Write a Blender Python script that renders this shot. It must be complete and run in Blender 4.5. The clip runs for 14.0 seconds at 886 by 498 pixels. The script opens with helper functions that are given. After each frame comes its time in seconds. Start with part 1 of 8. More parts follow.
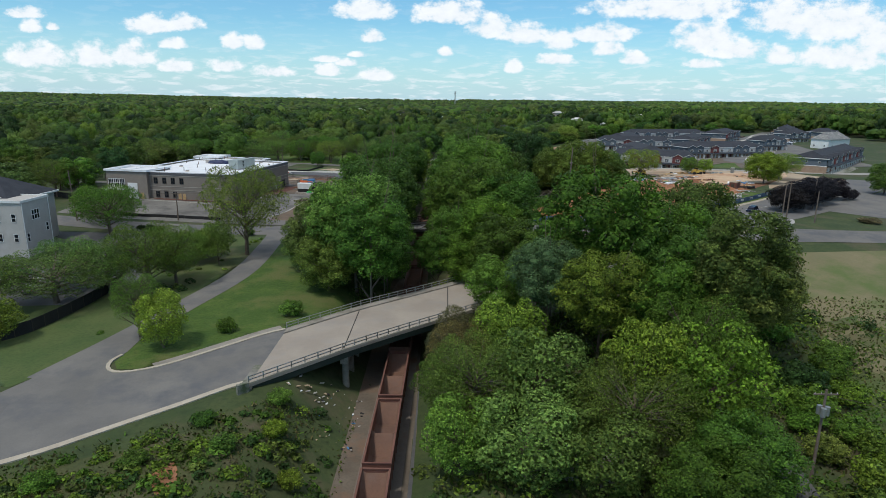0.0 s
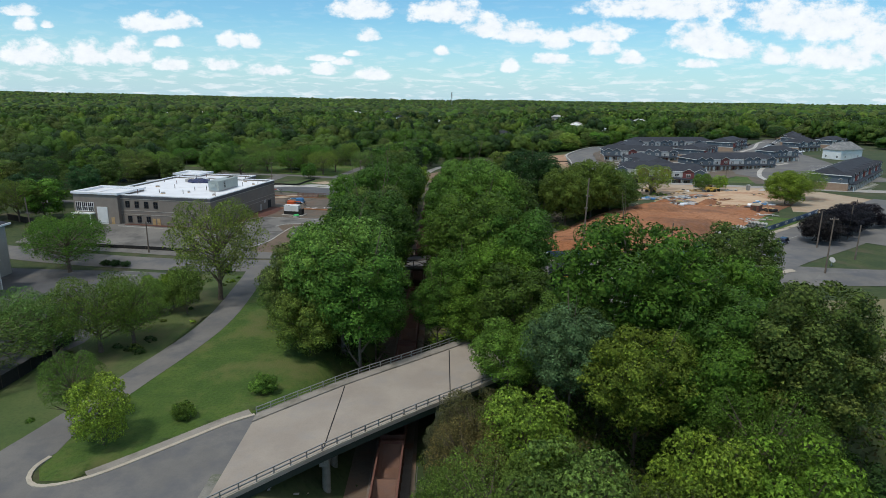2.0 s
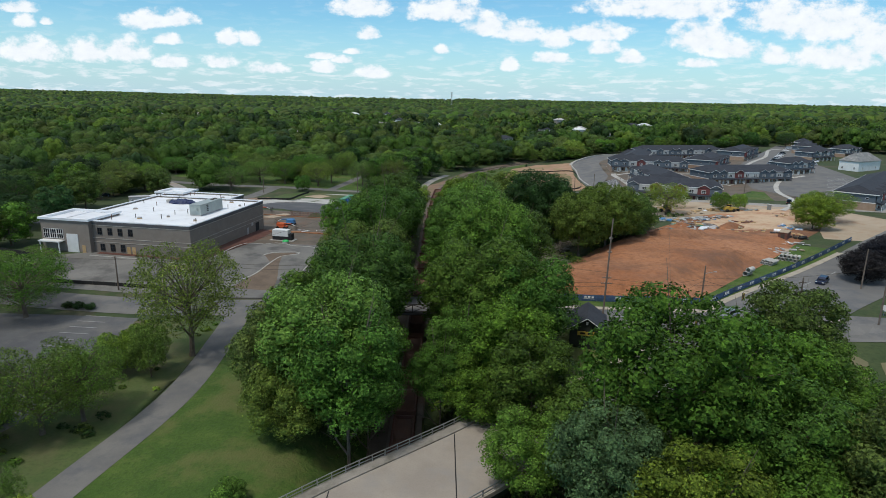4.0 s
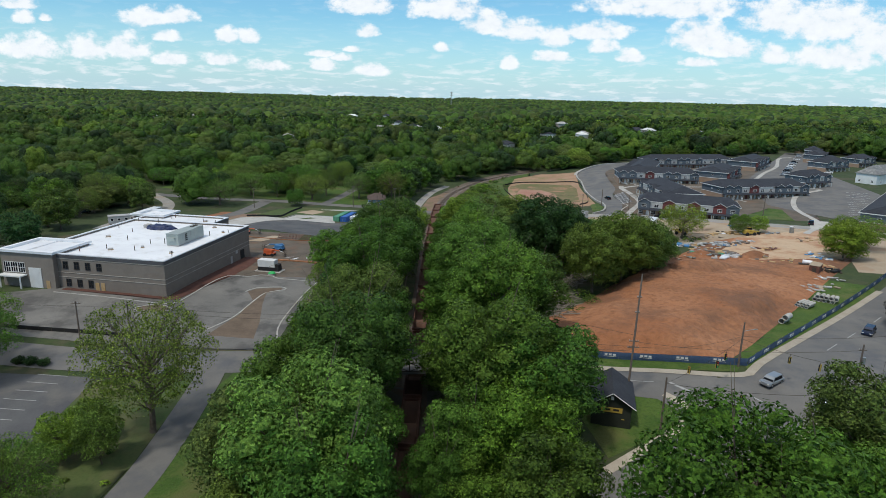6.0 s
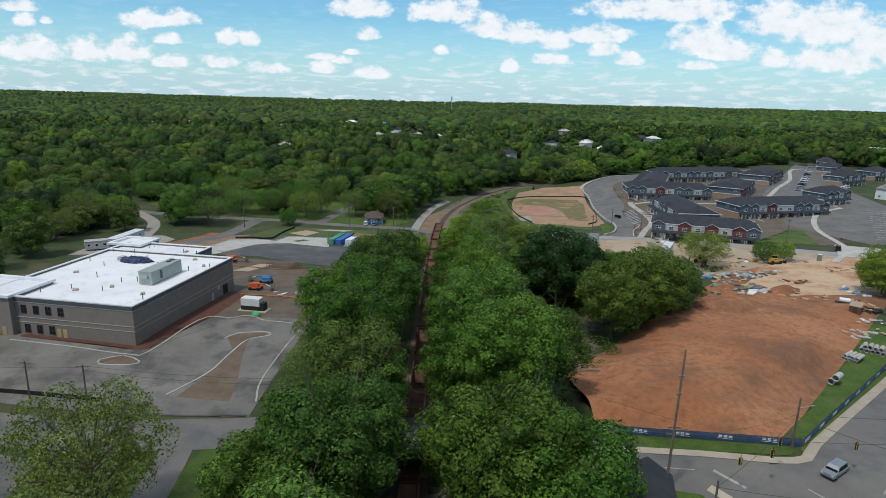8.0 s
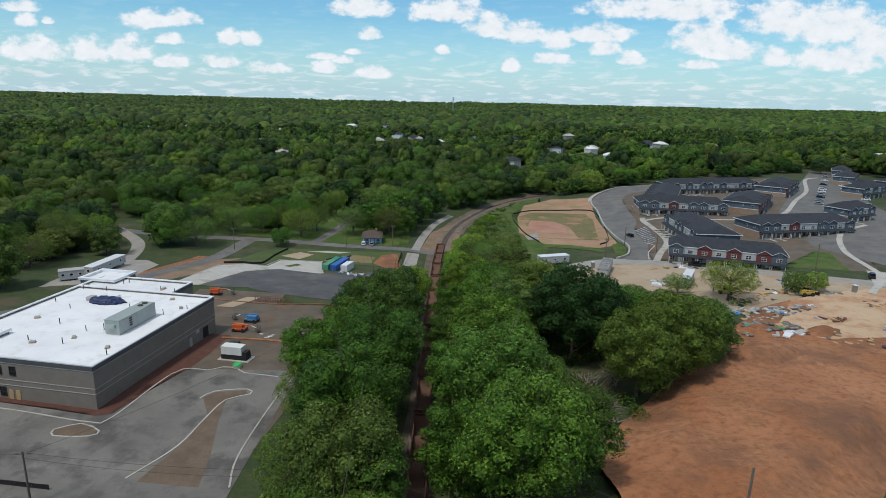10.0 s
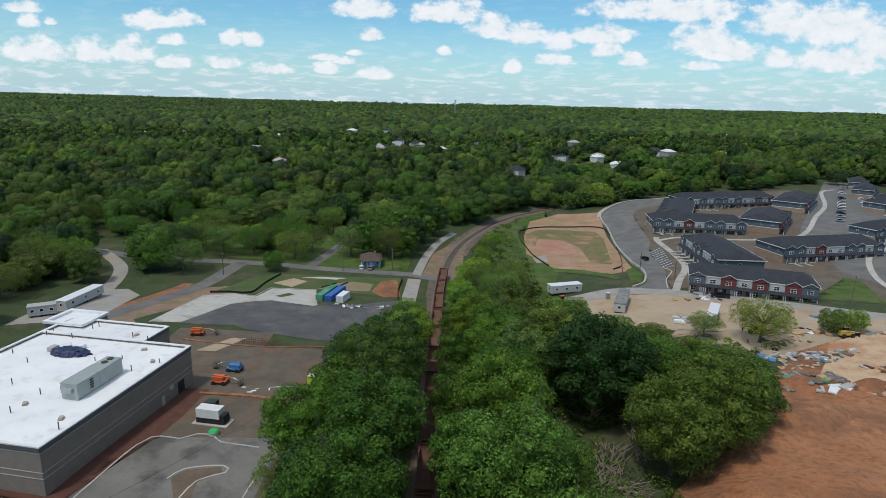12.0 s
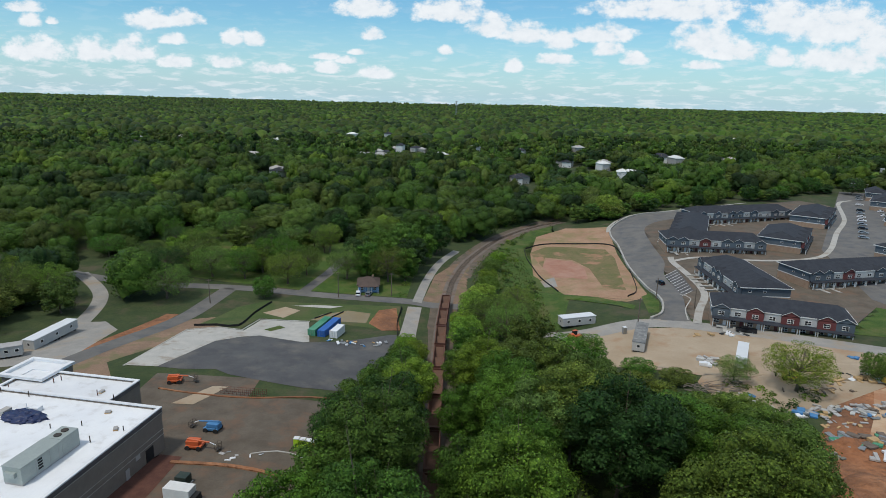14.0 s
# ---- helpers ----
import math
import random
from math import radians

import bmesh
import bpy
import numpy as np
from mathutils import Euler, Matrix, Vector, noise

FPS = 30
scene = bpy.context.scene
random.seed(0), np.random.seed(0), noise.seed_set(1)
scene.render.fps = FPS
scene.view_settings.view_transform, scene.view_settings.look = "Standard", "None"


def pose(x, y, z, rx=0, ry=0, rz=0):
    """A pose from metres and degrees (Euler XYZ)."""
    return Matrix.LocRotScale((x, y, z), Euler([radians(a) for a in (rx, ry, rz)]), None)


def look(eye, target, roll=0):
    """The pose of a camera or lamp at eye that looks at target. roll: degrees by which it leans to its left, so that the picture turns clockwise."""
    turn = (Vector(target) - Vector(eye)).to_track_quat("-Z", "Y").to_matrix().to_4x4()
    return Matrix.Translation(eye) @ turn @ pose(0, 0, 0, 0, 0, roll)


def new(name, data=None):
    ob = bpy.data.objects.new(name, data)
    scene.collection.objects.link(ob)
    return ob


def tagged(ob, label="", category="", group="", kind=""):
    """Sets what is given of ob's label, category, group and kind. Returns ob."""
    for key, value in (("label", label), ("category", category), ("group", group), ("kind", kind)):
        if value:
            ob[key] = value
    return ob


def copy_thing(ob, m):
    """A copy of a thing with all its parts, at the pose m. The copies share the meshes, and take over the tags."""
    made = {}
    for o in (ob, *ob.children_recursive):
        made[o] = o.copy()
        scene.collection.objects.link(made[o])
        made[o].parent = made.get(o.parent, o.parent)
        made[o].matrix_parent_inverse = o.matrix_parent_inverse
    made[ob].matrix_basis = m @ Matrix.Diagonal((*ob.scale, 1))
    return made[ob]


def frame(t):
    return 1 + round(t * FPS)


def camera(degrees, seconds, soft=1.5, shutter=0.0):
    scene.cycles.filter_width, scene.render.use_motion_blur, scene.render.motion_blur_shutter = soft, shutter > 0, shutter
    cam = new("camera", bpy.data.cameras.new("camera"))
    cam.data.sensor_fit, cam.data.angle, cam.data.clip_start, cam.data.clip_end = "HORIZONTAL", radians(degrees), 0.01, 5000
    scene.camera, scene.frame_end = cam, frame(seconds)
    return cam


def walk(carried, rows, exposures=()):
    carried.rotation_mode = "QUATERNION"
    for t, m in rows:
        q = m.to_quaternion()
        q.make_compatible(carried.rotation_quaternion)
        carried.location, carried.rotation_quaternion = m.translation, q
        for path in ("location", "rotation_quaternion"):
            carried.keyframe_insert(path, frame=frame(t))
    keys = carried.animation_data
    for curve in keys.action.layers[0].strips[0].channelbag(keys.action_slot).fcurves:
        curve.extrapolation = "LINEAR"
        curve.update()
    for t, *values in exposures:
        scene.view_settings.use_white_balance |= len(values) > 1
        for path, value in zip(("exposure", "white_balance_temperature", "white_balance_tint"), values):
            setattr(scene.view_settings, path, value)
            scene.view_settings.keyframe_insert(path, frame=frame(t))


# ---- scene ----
from collections import defaultdict

# camera and its flight
cam = camera(72.0, 14.0, soft=0.65)
PATH = [
    (0.0, 0.07, -0.40, 33.92, 76.091, -0.705, 0.338),
    (0.5, -0.19, 4.29, 35.26, 76.116, -0.813, 0.229),
    (1.0, -0.37, 8.79, 36.43, 76.153, -0.891, 0.201),
    (1.5, -0.56, 13.06, 37.66, 76.124, -0.875, 0.113),
    (2.0, -0.84, 17.30, 38.85, 76.042, -0.845, -0.005),
    (2.5, -1.10, 21.55, 39.98, 76.020, -0.852, -0.028),
    (3.0, -1.31, 25.86, 41.11, 75.973, -0.907, -0.031),
    (4.0, -1.68, 34.19, 43.94, 75.901, -1.067, -0.035),
    (5.0, -1.98, 42.49, 46.86, 75.718, -1.211, -0.049),
    (5.5, -2.13, 46.69, 48.25, 75.648, -1.271, -0.063),
    (6.0, -2.24, 50.95, 49.36, 75.743, -1.291, -0.074),
    (6.5, -2.38, 55.28, 50.43, 75.813, -1.301, -0.076),
    (7.0, -2.51, 59.55, 51.55, 75.879, -1.366, -0.044),
    (7.5, -2.65, 63.73, 52.70, 75.937, -1.368, -0.035),
    (8.0, -2.85, 67.90, 53.91, 76.002, -1.376, -0.061),
    (9.0, -3.17, 76.64, 56.56, 75.964, -1.341, -0.006),
    (10.0, -3.38, 85.49, 59.24, 75.965, -1.288, 0.056),
    (10.5, -3.51, 89.95, 60.56, 76.021, -1.266, 0.097),
    (11.0, -3.68, 94.43, 61.84, 76.040, -1.293, 0.147),
    (11.5, -3.90, 98.91, 63.17, 76.038, -1.316, 0.186),
    (12.0, -4.19, 103.38, 64.60, 76.045, -1.336, 0.199),
    (12.5, -4.40, 107.80, 66.00, 76.039, -1.347, 0.250),
    (13.0, -4.55, 112.22, 67.38, 76.028, -1.355, 0.267),
    (13.5, -4.69, 116.62, 68.80, 76.022, -1.334, 0.285),
    (14.0, -4.85, 120.94, 70.16, 75.979, -1.317, 0.305),
]
walk(cam, [(t, pose(x, y, z, rx, ry, rz)) for t, x, y, z, rx, ry, rz in PATH], exposures=[(0.0, 0.03), (5.5, 0.03), (8.0, -0.04), (10.5, -0.1), (14.0, -0.1)])

# world: hazy blue sky with fair-weather clouds low down, a white cloud deck overhead that veils the sun
SUN_EL, SUN_AZ = radians(64), radians(222)     # azimuth clockwise from +y
world = bpy.data.worlds.new("sky")
scene.world = world
world.use_nodes = True
wn, wl = world.node_tree.nodes, world.node_tree.links
wn.clear()


def wmath(op, a, b=None, c=None):
    n = wn.new("ShaderNodeMath")
    n.operation = op
    for i, v in enumerate((a, b, c)):
        if v is None:
            continue
        if isinstance(v, (int, float)):
            n.inputs[i].default_value = v
        else:
            wl.new(v, n.inputs[i])
    return n.outputs[0]


sky = wn.new("ShaderNodeTexSky")
sky.sky_type, sky.sun_disc = "NISHITA", False
sky.sun_elevation, sky.sun_rotation = SUN_EL, SUN_AZ
sky.air_density, sky.dust_density, sky.ozone_density = 1.0, 0.6, 3.0
tc = wn.new("ShaderNodeTexCoord")
sep = wn.new("ShaderNodeSeparateXYZ")
wl.new(tc.outputs["Generated"], sep.inputs[0])
sx, sy, sz = sep.outputs
ay = wmath("MAXIMUM", wmath("ABSOLUTE", sy), 0.05)
cu = wmath("DIVIDE", sx, ay)                   # bearing
cv = wmath("DIVIDE", sz, ay)                   # height over the horizon
# small broken clouds: a layer seen at a slant, flattened towards the horizon
comb = wn.new("ShaderNodeCombineXYZ")
wl.new(wmath("MULTIPLY", cu, 26.0), comb.inputs[0])
wl.new(wmath("MULTIPLY", sz, 130.0), comb.inputs[1])
wl.new(wmath("MULTIPLY", sy, 2.0), comb.inputs[2])
n1 = wn.new("ShaderNodeTexNoise")
n1.inputs["Scale"].default_value, n1.inputs["Detail"].default_value, n1.inputs["Roughness"].default_value = 1.0, 7.0, 0.58
n1.inputs["Distortion"].default_value = 0.25
wl.new(comb.outputs[0], n1.inputs["Vector"])
# fine edge noise for the heaped clouds
comb2 = wn.new("ShaderNodeCombineXYZ")
wl.new(wmath("MULTIPLY", cu, 34.0), comb2.inputs[0])
wl.new(wmath("MULTIPLY", cv, 50.0), comb2.inputs[1])
wl.new(sy, comb2.inputs[2])
n2 = wn.new("ShaderNodeTexNoise")
n2.inputs["Scale"].default_value, n2.inputs["Detail"].default_value, n2.inputs["Roughness"].default_value = 1.0, 6.0, 0.62
wl.new(comb2.outputs[0], n2.inputs["Vector"])
# heaped clouds: bearing, height of the flat base, half width, thickness
CLOUDS = [(-0.653, 0.118, 0.03, 0.012), (-0.647, 0.098, 0.017, 0.014), (-0.614, 0.099, 0.011, 0.008), (-0.555, 0.052, 0.04, 0.024), (-0.495, 0.055, 0.04, 0.026), (-0.46, 0.1, 0.04, 0.02), (-0.41, 0.104, 0.03, 0.016),
          (-0.335, 0.077, 0.02, 0.016), (-0.302, 0.077, 0.02, 0.017), (-0.644, 0.051, 0.05, 0.025), (-0.348, 0.043, 0.025, 0.013), (-0.274, 0.034, 0.032, 0.012), (-0.188, 0.037, 0.024, 0.012), (-0.111, 0.031, 0.027, 0.013),
          (-0.118, 0.089, 0.018, 0.013), (-0.123, 0.126, 0.05, 0.02), (0.003, 0.123, 0.055, 0.026), (-0.003, 0.068, 0.012, 0.01), (0.066, 0.103, 0.035, 0.024), (0.12, 0.094, 0.045, 0.022), (0.175, 0.086, 0.028, 0.022),
          (0.235, 0.096, 0.058, 0.019), (0.104, 0.046, 0.015, 0.014), (0.17, 0.058, 0.03, 0.012), (0.25, 0.075, 0.024, 0.017), (0.293, 0.061, 0.021, 0.014), (0.346, 0.134, 0.13, 0.024), (0.4, 0.09, 0.05, 0.034),
          (0.45, 0.075, 0.05, 0.02), (0.52, 0.12, 0.06, 0.035), (0.60, 0.112, 0.10, 0.04), (0.52, 0.066, 0.026, 0.02), (0.618, 0.066, 0.08, 0.03), (0.70, 0.09, 0.08, 0.05), (-0.425, 0.041, 0.031, 0.013),
          (-0.155, 0.05, 0.02, 0.008), (-0.19, 0.056, 0.022, 0.007), (-0.14, 0.063, 0.014, 0.006), (0.40, 0.055, 0.03, 0.009), (-0.43, 0.076, 0.025, 0.012)]
total = None
lump = wmath("MULTIPLY", wmath("SUBTRACT", n2.outputs[0], 0.5), 2.7)
for bx, by, bw, bh in CLOUDS:
    bw, bh = bw * 1.25, bh * 1.3
    du = wmath("DIVIDE", wmath("SUBTRACT", cu, bx), bw)
    dv = wmath("DIVIDE", wmath("SUBTRACT", cv, by), bh)
    dv = wmath("MULTIPLY", dv, wmath("ADD", 1.0, wmath("MULTIPLY", wmath("LESS_THAN", dv, 0.0), 1.2)))
    d = wmath("ADD", wmath("MULTIPLY", du, du), wmath("MULTIPLY", dv, dv))
    m = wmath("MAXIMUM", wmath("SUBTRACT", 1.0, d), -1.2)
    total = m if total is None else wmath("MAXIMUM", total, m)
heap = wn.new("ShaderNodeMapRange")
heap.interpolation_type = "SMOOTHSTEP"
heap.inputs[1].default_value, heap.inputs[2].default_value = 0.05, 0.85
wl.new(wmath("ADD", total, lump), heap.inputs[0])
front = wmath("GREATER_THAN", sy, 0.05)
heaps = wmath("MULTIPLY", heap.outputs[0], front)
thin = wn.new("ShaderNodeMapRange")
thin.interpolation_type = "SMOOTHSTEP"
thin.inputs[1].default_value, thin.inputs[2].default_value, thin.inputs[4].default_value = 0.48, 0.66, 0.62
wl.new(n1.outputs[0], thin.inputs[0])
low = wn.new("ShaderNodeMapRange")
low.inputs[1].default_value, low.inputs[2].default_value, low.inputs[3].default_value, low.inputs[4].default_value = 0.02, 0.085, 1.0, 0.12
wl.new(sz, low.inputs[0])
cover = wmath("MAXIMUM", heaps, wmath("MULTIPLY", thin.outputs[0], low.outputs[0]))
haze = wn.new("ShaderNodeMapRange")
haze.inputs[1].default_value, haze.inputs[2].default_value, haze.inputs[3].default_value, haze.inputs[4].default_value = -0.02, 0.11, 0.72, 0.0
wl.new(sz, haze.inputs[0])
tinted = wn.new("ShaderNodeMix")
tinted.data_type, tinted.blend_type = "RGBA", "MULTIPLY"
tinted.inputs[0].default_value = 1.0
wl.new(sky.outputs[0], tinted.inputs[6])
tinted.inputs[7].default_value = (0.80, 1.25, 1.38, 1)
hz = wn.new("ShaderNodeMix")
hz.data_type = "RGBA"
wl.new(haze.outputs[0], hz.inputs[0])
wl.new(tinted.outputs[2], hz.inputs[6])
hz.inputs[7].default_value = (5.9, 8.1, 9.6, 1)
body = wn.new("ShaderNodeMix")                 # greyer bellies, white heads
body.data_type = "RGBA"
wl.new(n2.outputs[0], body.inputs[0])
body.inputs[6].default_value, body.inputs[7].default_value = (7.0, 7.8, 8.6, 1), (10.5, 10.8, 11.0, 1)
mixc = wn.new("ShaderNodeMix")
mixc.data_type = "RGBA"
wl.new(cover, mixc.inputs[0])
wl.new(hz.outputs[2], mixc.inputs[6])
wl.new(body.outputs[2], mixc.inputs[7])
comb3 = wn.new("ShaderNodeCombineXYZ")         # the deck overhead, beyond the low clouds
for i, v in enumerate((sx, sy)):
    wl.new(wmath("DIVIDE", v, wmath("MAXIMUM", sz, 0.2)), comb3.inputs[i])
n3 = wn.new("ShaderNodeTexNoise")
n3.inputs["Scale"].default_value, n3.inputs["Detail"].default_value = 1.6, 5.0
wl.new(comb3.outputs[0], n3.inputs["Vector"])
thick = wn.new("ShaderNodeMapRange")
thick.inputs[1].default_value, thick.inputs[2].default_value, thick.inputs[3].default_value, thick.inputs[4].default_value = 0.35, 0.65, 0.75, 1.0
wl.new(n3.outputs[0], thick.inputs[0])
rise = wn.new("ShaderNodeMapRange")
rise.interpolation_type = "SMOOTHSTEP"
rise.inputs[1].default_value, rise.inputs[2].default_value = 0.26, 0.62
wl.new(sz, rise.inputs[0])
deck = wn.new("ShaderNodeMix")
deck.data_type = "RGBA"
wl.new(wmath("MULTIPLY", rise.outputs[0], thick.outputs[0]), deck.inputs[0])
wl.new(mixc.outputs[2], deck.inputs[6])
deck.inputs[7].default_value = (4.6, 5.1, 5.8, 1)
bg = wn.new("ShaderNodeBackground")
bg.inputs[1].default_value = 0.1
wl.new(deck.outputs[2], bg.inputs[0])
wout = wn.new("ShaderNodeOutputWorld")
wl.new(bg.outputs[0], wout.inputs[0])

sun = new("sun", bpy.data.lights.new("sun", "SUN"))
sun.data.energy, sun.data.angle, sun.data.color = 2.1, radians(7), (1.0, 0.955, 0.87)
sdir = Vector((math.sin(SUN_AZ) * math.cos(SUN_EL), math.cos(SUN_AZ) * math.cos(SUN_EL), math.sin(SUN_EL)))
sun.matrix_world = look(sdir * 300, (0, 0, 0))


# ---------------------------------------------------------------- materials
def mat(name, a, b, scale=0.5, fine=12.0, rough=0.85, metal=0.0, bump=0.25, fine_mix=0.35, stain=None, stain_scale=0.08, stain_at=(0.52, 0.66), depth=0.05):
    """Two tones of a surface, broken by broad and by fine noise, with stains of a third colour and fine relief."""
    m = bpy.data.materials.new(name)
    m.use_nodes = True
    nt, nl = m.node_tree.nodes, m.node_tree.links
    bs = nt["Principled BSDF"]
    geo = nt.new("ShaderNodeNewGeometry")

    def noise_node(s, detail=5.0, r=0.6):
        n = nt.new("ShaderNodeTexNoise")
        n.inputs["Scale"].default_value, n.inputs["Detail"].default_value, n.inputs["Roughness"].default_value = s, detail, r
        nl.new(geo.outputs["Position"], n.inputs["Vector"])
        return n

    def mix(f, c, d):
        n = nt.new("ShaderNodeMix")
        n.data_type = "RGBA"
        for i, v in ((0, f), (6, c), (7, d)):
            if isinstance(v, (tuple, float)):
                n.inputs[i].default_value = (*v, 1) if isinstance(v, tuple) else v
            else:
                nl.new(v, n.inputs[i])
        return n.outputs[2]

    def ramp(v, lo, hi, top=1.0):
        n = nt.new("ShaderNodeMapRange")
        n.inputs[1].default_value, n.inputs[2].default_value, n.inputs[4].default_value = lo, hi, top
        nl.new(v, n.inputs[0])
        return n.outputs[0]

    broad, small = noise_node(scale), noise_node(fine, 4.0)
    col = mix(ramp(broad.outputs[0], 0.36, 0.64), a, b)
    dark = tuple(c * 0.62 for c in a)
    col = mix(ramp(small.outputs[0], 0.46, 0.72, fine_mix), col, dark)
    if stain:
        st = noise_node(stain_scale, 6.0, 0.66)
        col = mix(ramp(st.outputs[0], *stain_at), col, stain)
    info = nt.new("ShaderNodeObjectInfo")
    hsv = nt.new("ShaderNodeHueSaturation")
    nl.new(ramp(info.outputs["Random"], -7.0, 1.0, 1.06), hsv.inputs["Value"])
    nl.new(col, hsv.inputs["Color"])
    nl.new(hsv.outputs[0], bs.inputs["Base Color"])
    bs.inputs["Roughness"].default_value, bs.inputs["Metallic"].default_value = rough, metal
    if bump:
        bp = nt.new("ShaderNodeBump")
        bp.inputs["Strength"].default_value, bp.inputs["Distance"].default_value = bump, depth
        nl.new(small.outputs[0], bp.inputs["Height"])
        nl.new(bp.outputs[0], bs.inputs["Normal"])
    return m


def leaf_material(name):
    """Leaves: the tree's own colour, varied from clump to clump and leaf to leaf, a little light through the blade."""
    m = bpy.data.materials.new(name)
    m.use_nodes = True
    nt, nl = m.node_tree.nodes, m.node_tree.links
    bs = nt["Principled BSDF"]
    info, att, geo = nt.new("ShaderNodeObjectInfo"), nt.new("ShaderNodeAttribute"), nt.new("ShaderNodeNewGeometry")
    att.attribute_name = "tone"
    mul = nt.new("ShaderNodeMix")
    mul.data_type, mul.blend_type = "RGBA", "MULTIPLY"
    mul.inputs[0].default_value = 1.0
    nl.new(info.outputs["Color"], mul.inputs[6])
    nl.new(att.outputs["Color"], mul.inputs[7])
    fine, clump = nt.new("ShaderNodeTexNoise"), nt.new("ShaderNodeTexNoise")
    for n, s, d in ((fine, 5.5, 4.0), (clump, 0.5, 3.0)):
        n.inputs["Scale"].default_value, n.inputs["Detail"].default_value, n.inputs["Roughness"].default_value = s, d, 0.65
        nl.new(geo.outputs["Position"], n.inputs["Vector"])
    r1, r2, r3 = nt.new("ShaderNodeMapRange"), nt.new("ShaderNodeMapRange"), nt.new("ShaderNodeMapRange")
    for r, src, lo, hi, a, b in ((r1, fine.outputs[0], 0.34, 0.66, 0.58, 1.38), (r2, clump.outputs[0], 0.35, 0.65, 0.78, 1.18), (r3, geo.outputs["Random Per Island"], 0, 1, 0.68, 1.3)):
        r.inputs[1].default_value, r.inputs[2].default_value, r.inputs[3].default_value, r.inputs[4].default_value = lo, hi, a, b
        nl.new(src, r.inputs[0])
    v1, v2 = nt.new("ShaderNodeMath"), nt.new("ShaderNodeMath")
    v1.operation = v2.operation = "MULTIPLY"
    nl.new(r1.outputs[0], v1.inputs[0])
    nl.new(r2.outputs[0], v1.inputs[1])
    nl.new(v1.outputs[0], v2.inputs[0])
    nl.new(r3.outputs[0], v2.inputs[1])
    hsv = nt.new("ShaderNodeHueSaturation")
    nl.new(v2.outputs[0], hsv.inputs["Value"])
    nl.new(mul.outputs[2], hsv.inputs["Color"])
    nl.new(hsv.outputs[0], bs.inputs["Base Color"])
    bs.inputs["Roughness"].default_value = 0.62
    bs.inputs["Specular IOR Level"].default_value = 0.2
    bp = nt.new("ShaderNodeBump")
    bp.inputs["Strength"].default_value, bp.inputs["Distance"].default_value = 0.8, 0.3
    nl.new(fine.outputs[0], bp.inputs["Height"])
    nl.new(bp.outputs[0], bs.inputs["Normal"])
    tr = nt.new("ShaderNodeBsdfTranslucent")
    nl.new(hsv.outputs[0], tr.inputs[0])
    mx = nt.new("ShaderNodeMixShader")
    mx.inputs[0].default_value = 0.12
    nl.new(bs.outputs[0], mx.inputs[1])
    nl.new(tr.outputs[0], mx.inputs[2])
    nl.new(mx.outputs[0], nt["Material Output"].inputs[0])
    return m


def glass_material(name, tint=(0.03, 0.04, 0.05)):
    m = bpy.data.materials.new(name)
    m.use_nodes = True
    bs = m.node_tree.nodes["Principled BSDF"]
    bs.inputs["Base Color"].default_value = (*tint, 1)
    bs.inputs["Roughness"].default_value, bs.inputs["Specular IOR Level"].default_value = 0.12, 0.35
    return m


LEAF = leaf_material("leaves")
BARK = mat("bark", (0.10, 0.075, 0.055), (0.16, 0.13, 0.10), 1.5, 14, bump=0.6)
GRASS = mat("meadow", (0.055, 0.095, 0.022), (0.085, 0.115, 0.032), 0.12, 2.2, 0.95, bump=0.6, fine_mix=0.55, stain=(0.13, 0.11, 0.055), stain_scale=0.05, stain_at=(0.5, 0.7))
FLOOR_WOOD = mat("forest_floor", (0.032, 0.055, 0.015), (0.055, 0.075, 0.022), 0.2, 1.4, 0.95, bump=0.7, fine_mix=0.65, stain=(0.085, 0.075, 0.042), stain_scale=0.07)
LAWN = mat("lawn", (0.044, 0.094, 0.009), (0.078, 0.130, 0.018), 0.22, 2.2, 0.95, bump=0.9, fine_mix=0.7, stain=(0.105, 0.118, 0.032), stain_scale=0.11, stain_at=(0.5, 0.66), depth=0.2)
DRYGRASS = mat("dry_grass", (0.19, 0.165, 0.09), (0.15, 0.14, 0.07), 0.1, 2.5, 0.95, bump=0.5, stain=(0.09, 0.125, 0.035), stain_scale=0.04)
ASPHALT = mat("old_asphalt", (0.140, 0.135, 0.127), (0.182, 0.174, 0.160), 0.12, 6.0, 0.9, bump=0.2, fine_mix=0.25, stain=(0.108, 0.110, 0.116), stain_scale=0.16, stain_at=(0.46, 0.66))
ASPHALT_NEW = mat("dark_asphalt", (0.075, 0.075, 0.08), (0.11, 0.11, 0.11), 0.15, 5.0, 0.85, bump=0.2, stain=(0.15, 0.14, 0.125), stain_scale=0.1, stain_at=(0.52, 0.72))
DECK = mat("bridge_concrete", (0.31, 0.268, 0.226), (0.365, 0.32, 0.268), 0.2, 5.0, 0.9, bump=0.2, fine_mix=0.2, stain=(0.29, 0.27, 0.25), stain_scale=0.25, stain_at=(0.5, 0.8))
CONCRETE = mat("pale_concrete", (0.42, 0.41, 0.38), (0.50, 0.48, 0.44), 0.3, 5.0, 0.88, bump=0.2, stain=(0.33, 0.29, 0.24), stain_scale=0.2)
FOOTWAY = mat("stained_footway", (0.235, 0.215, 0.185), (0.29, 0.265, 0.23), 0.4, 5.0, 0.9, bump=0.2, stain=(0.17, 0.155, 0.125), stain_scale=0.3)
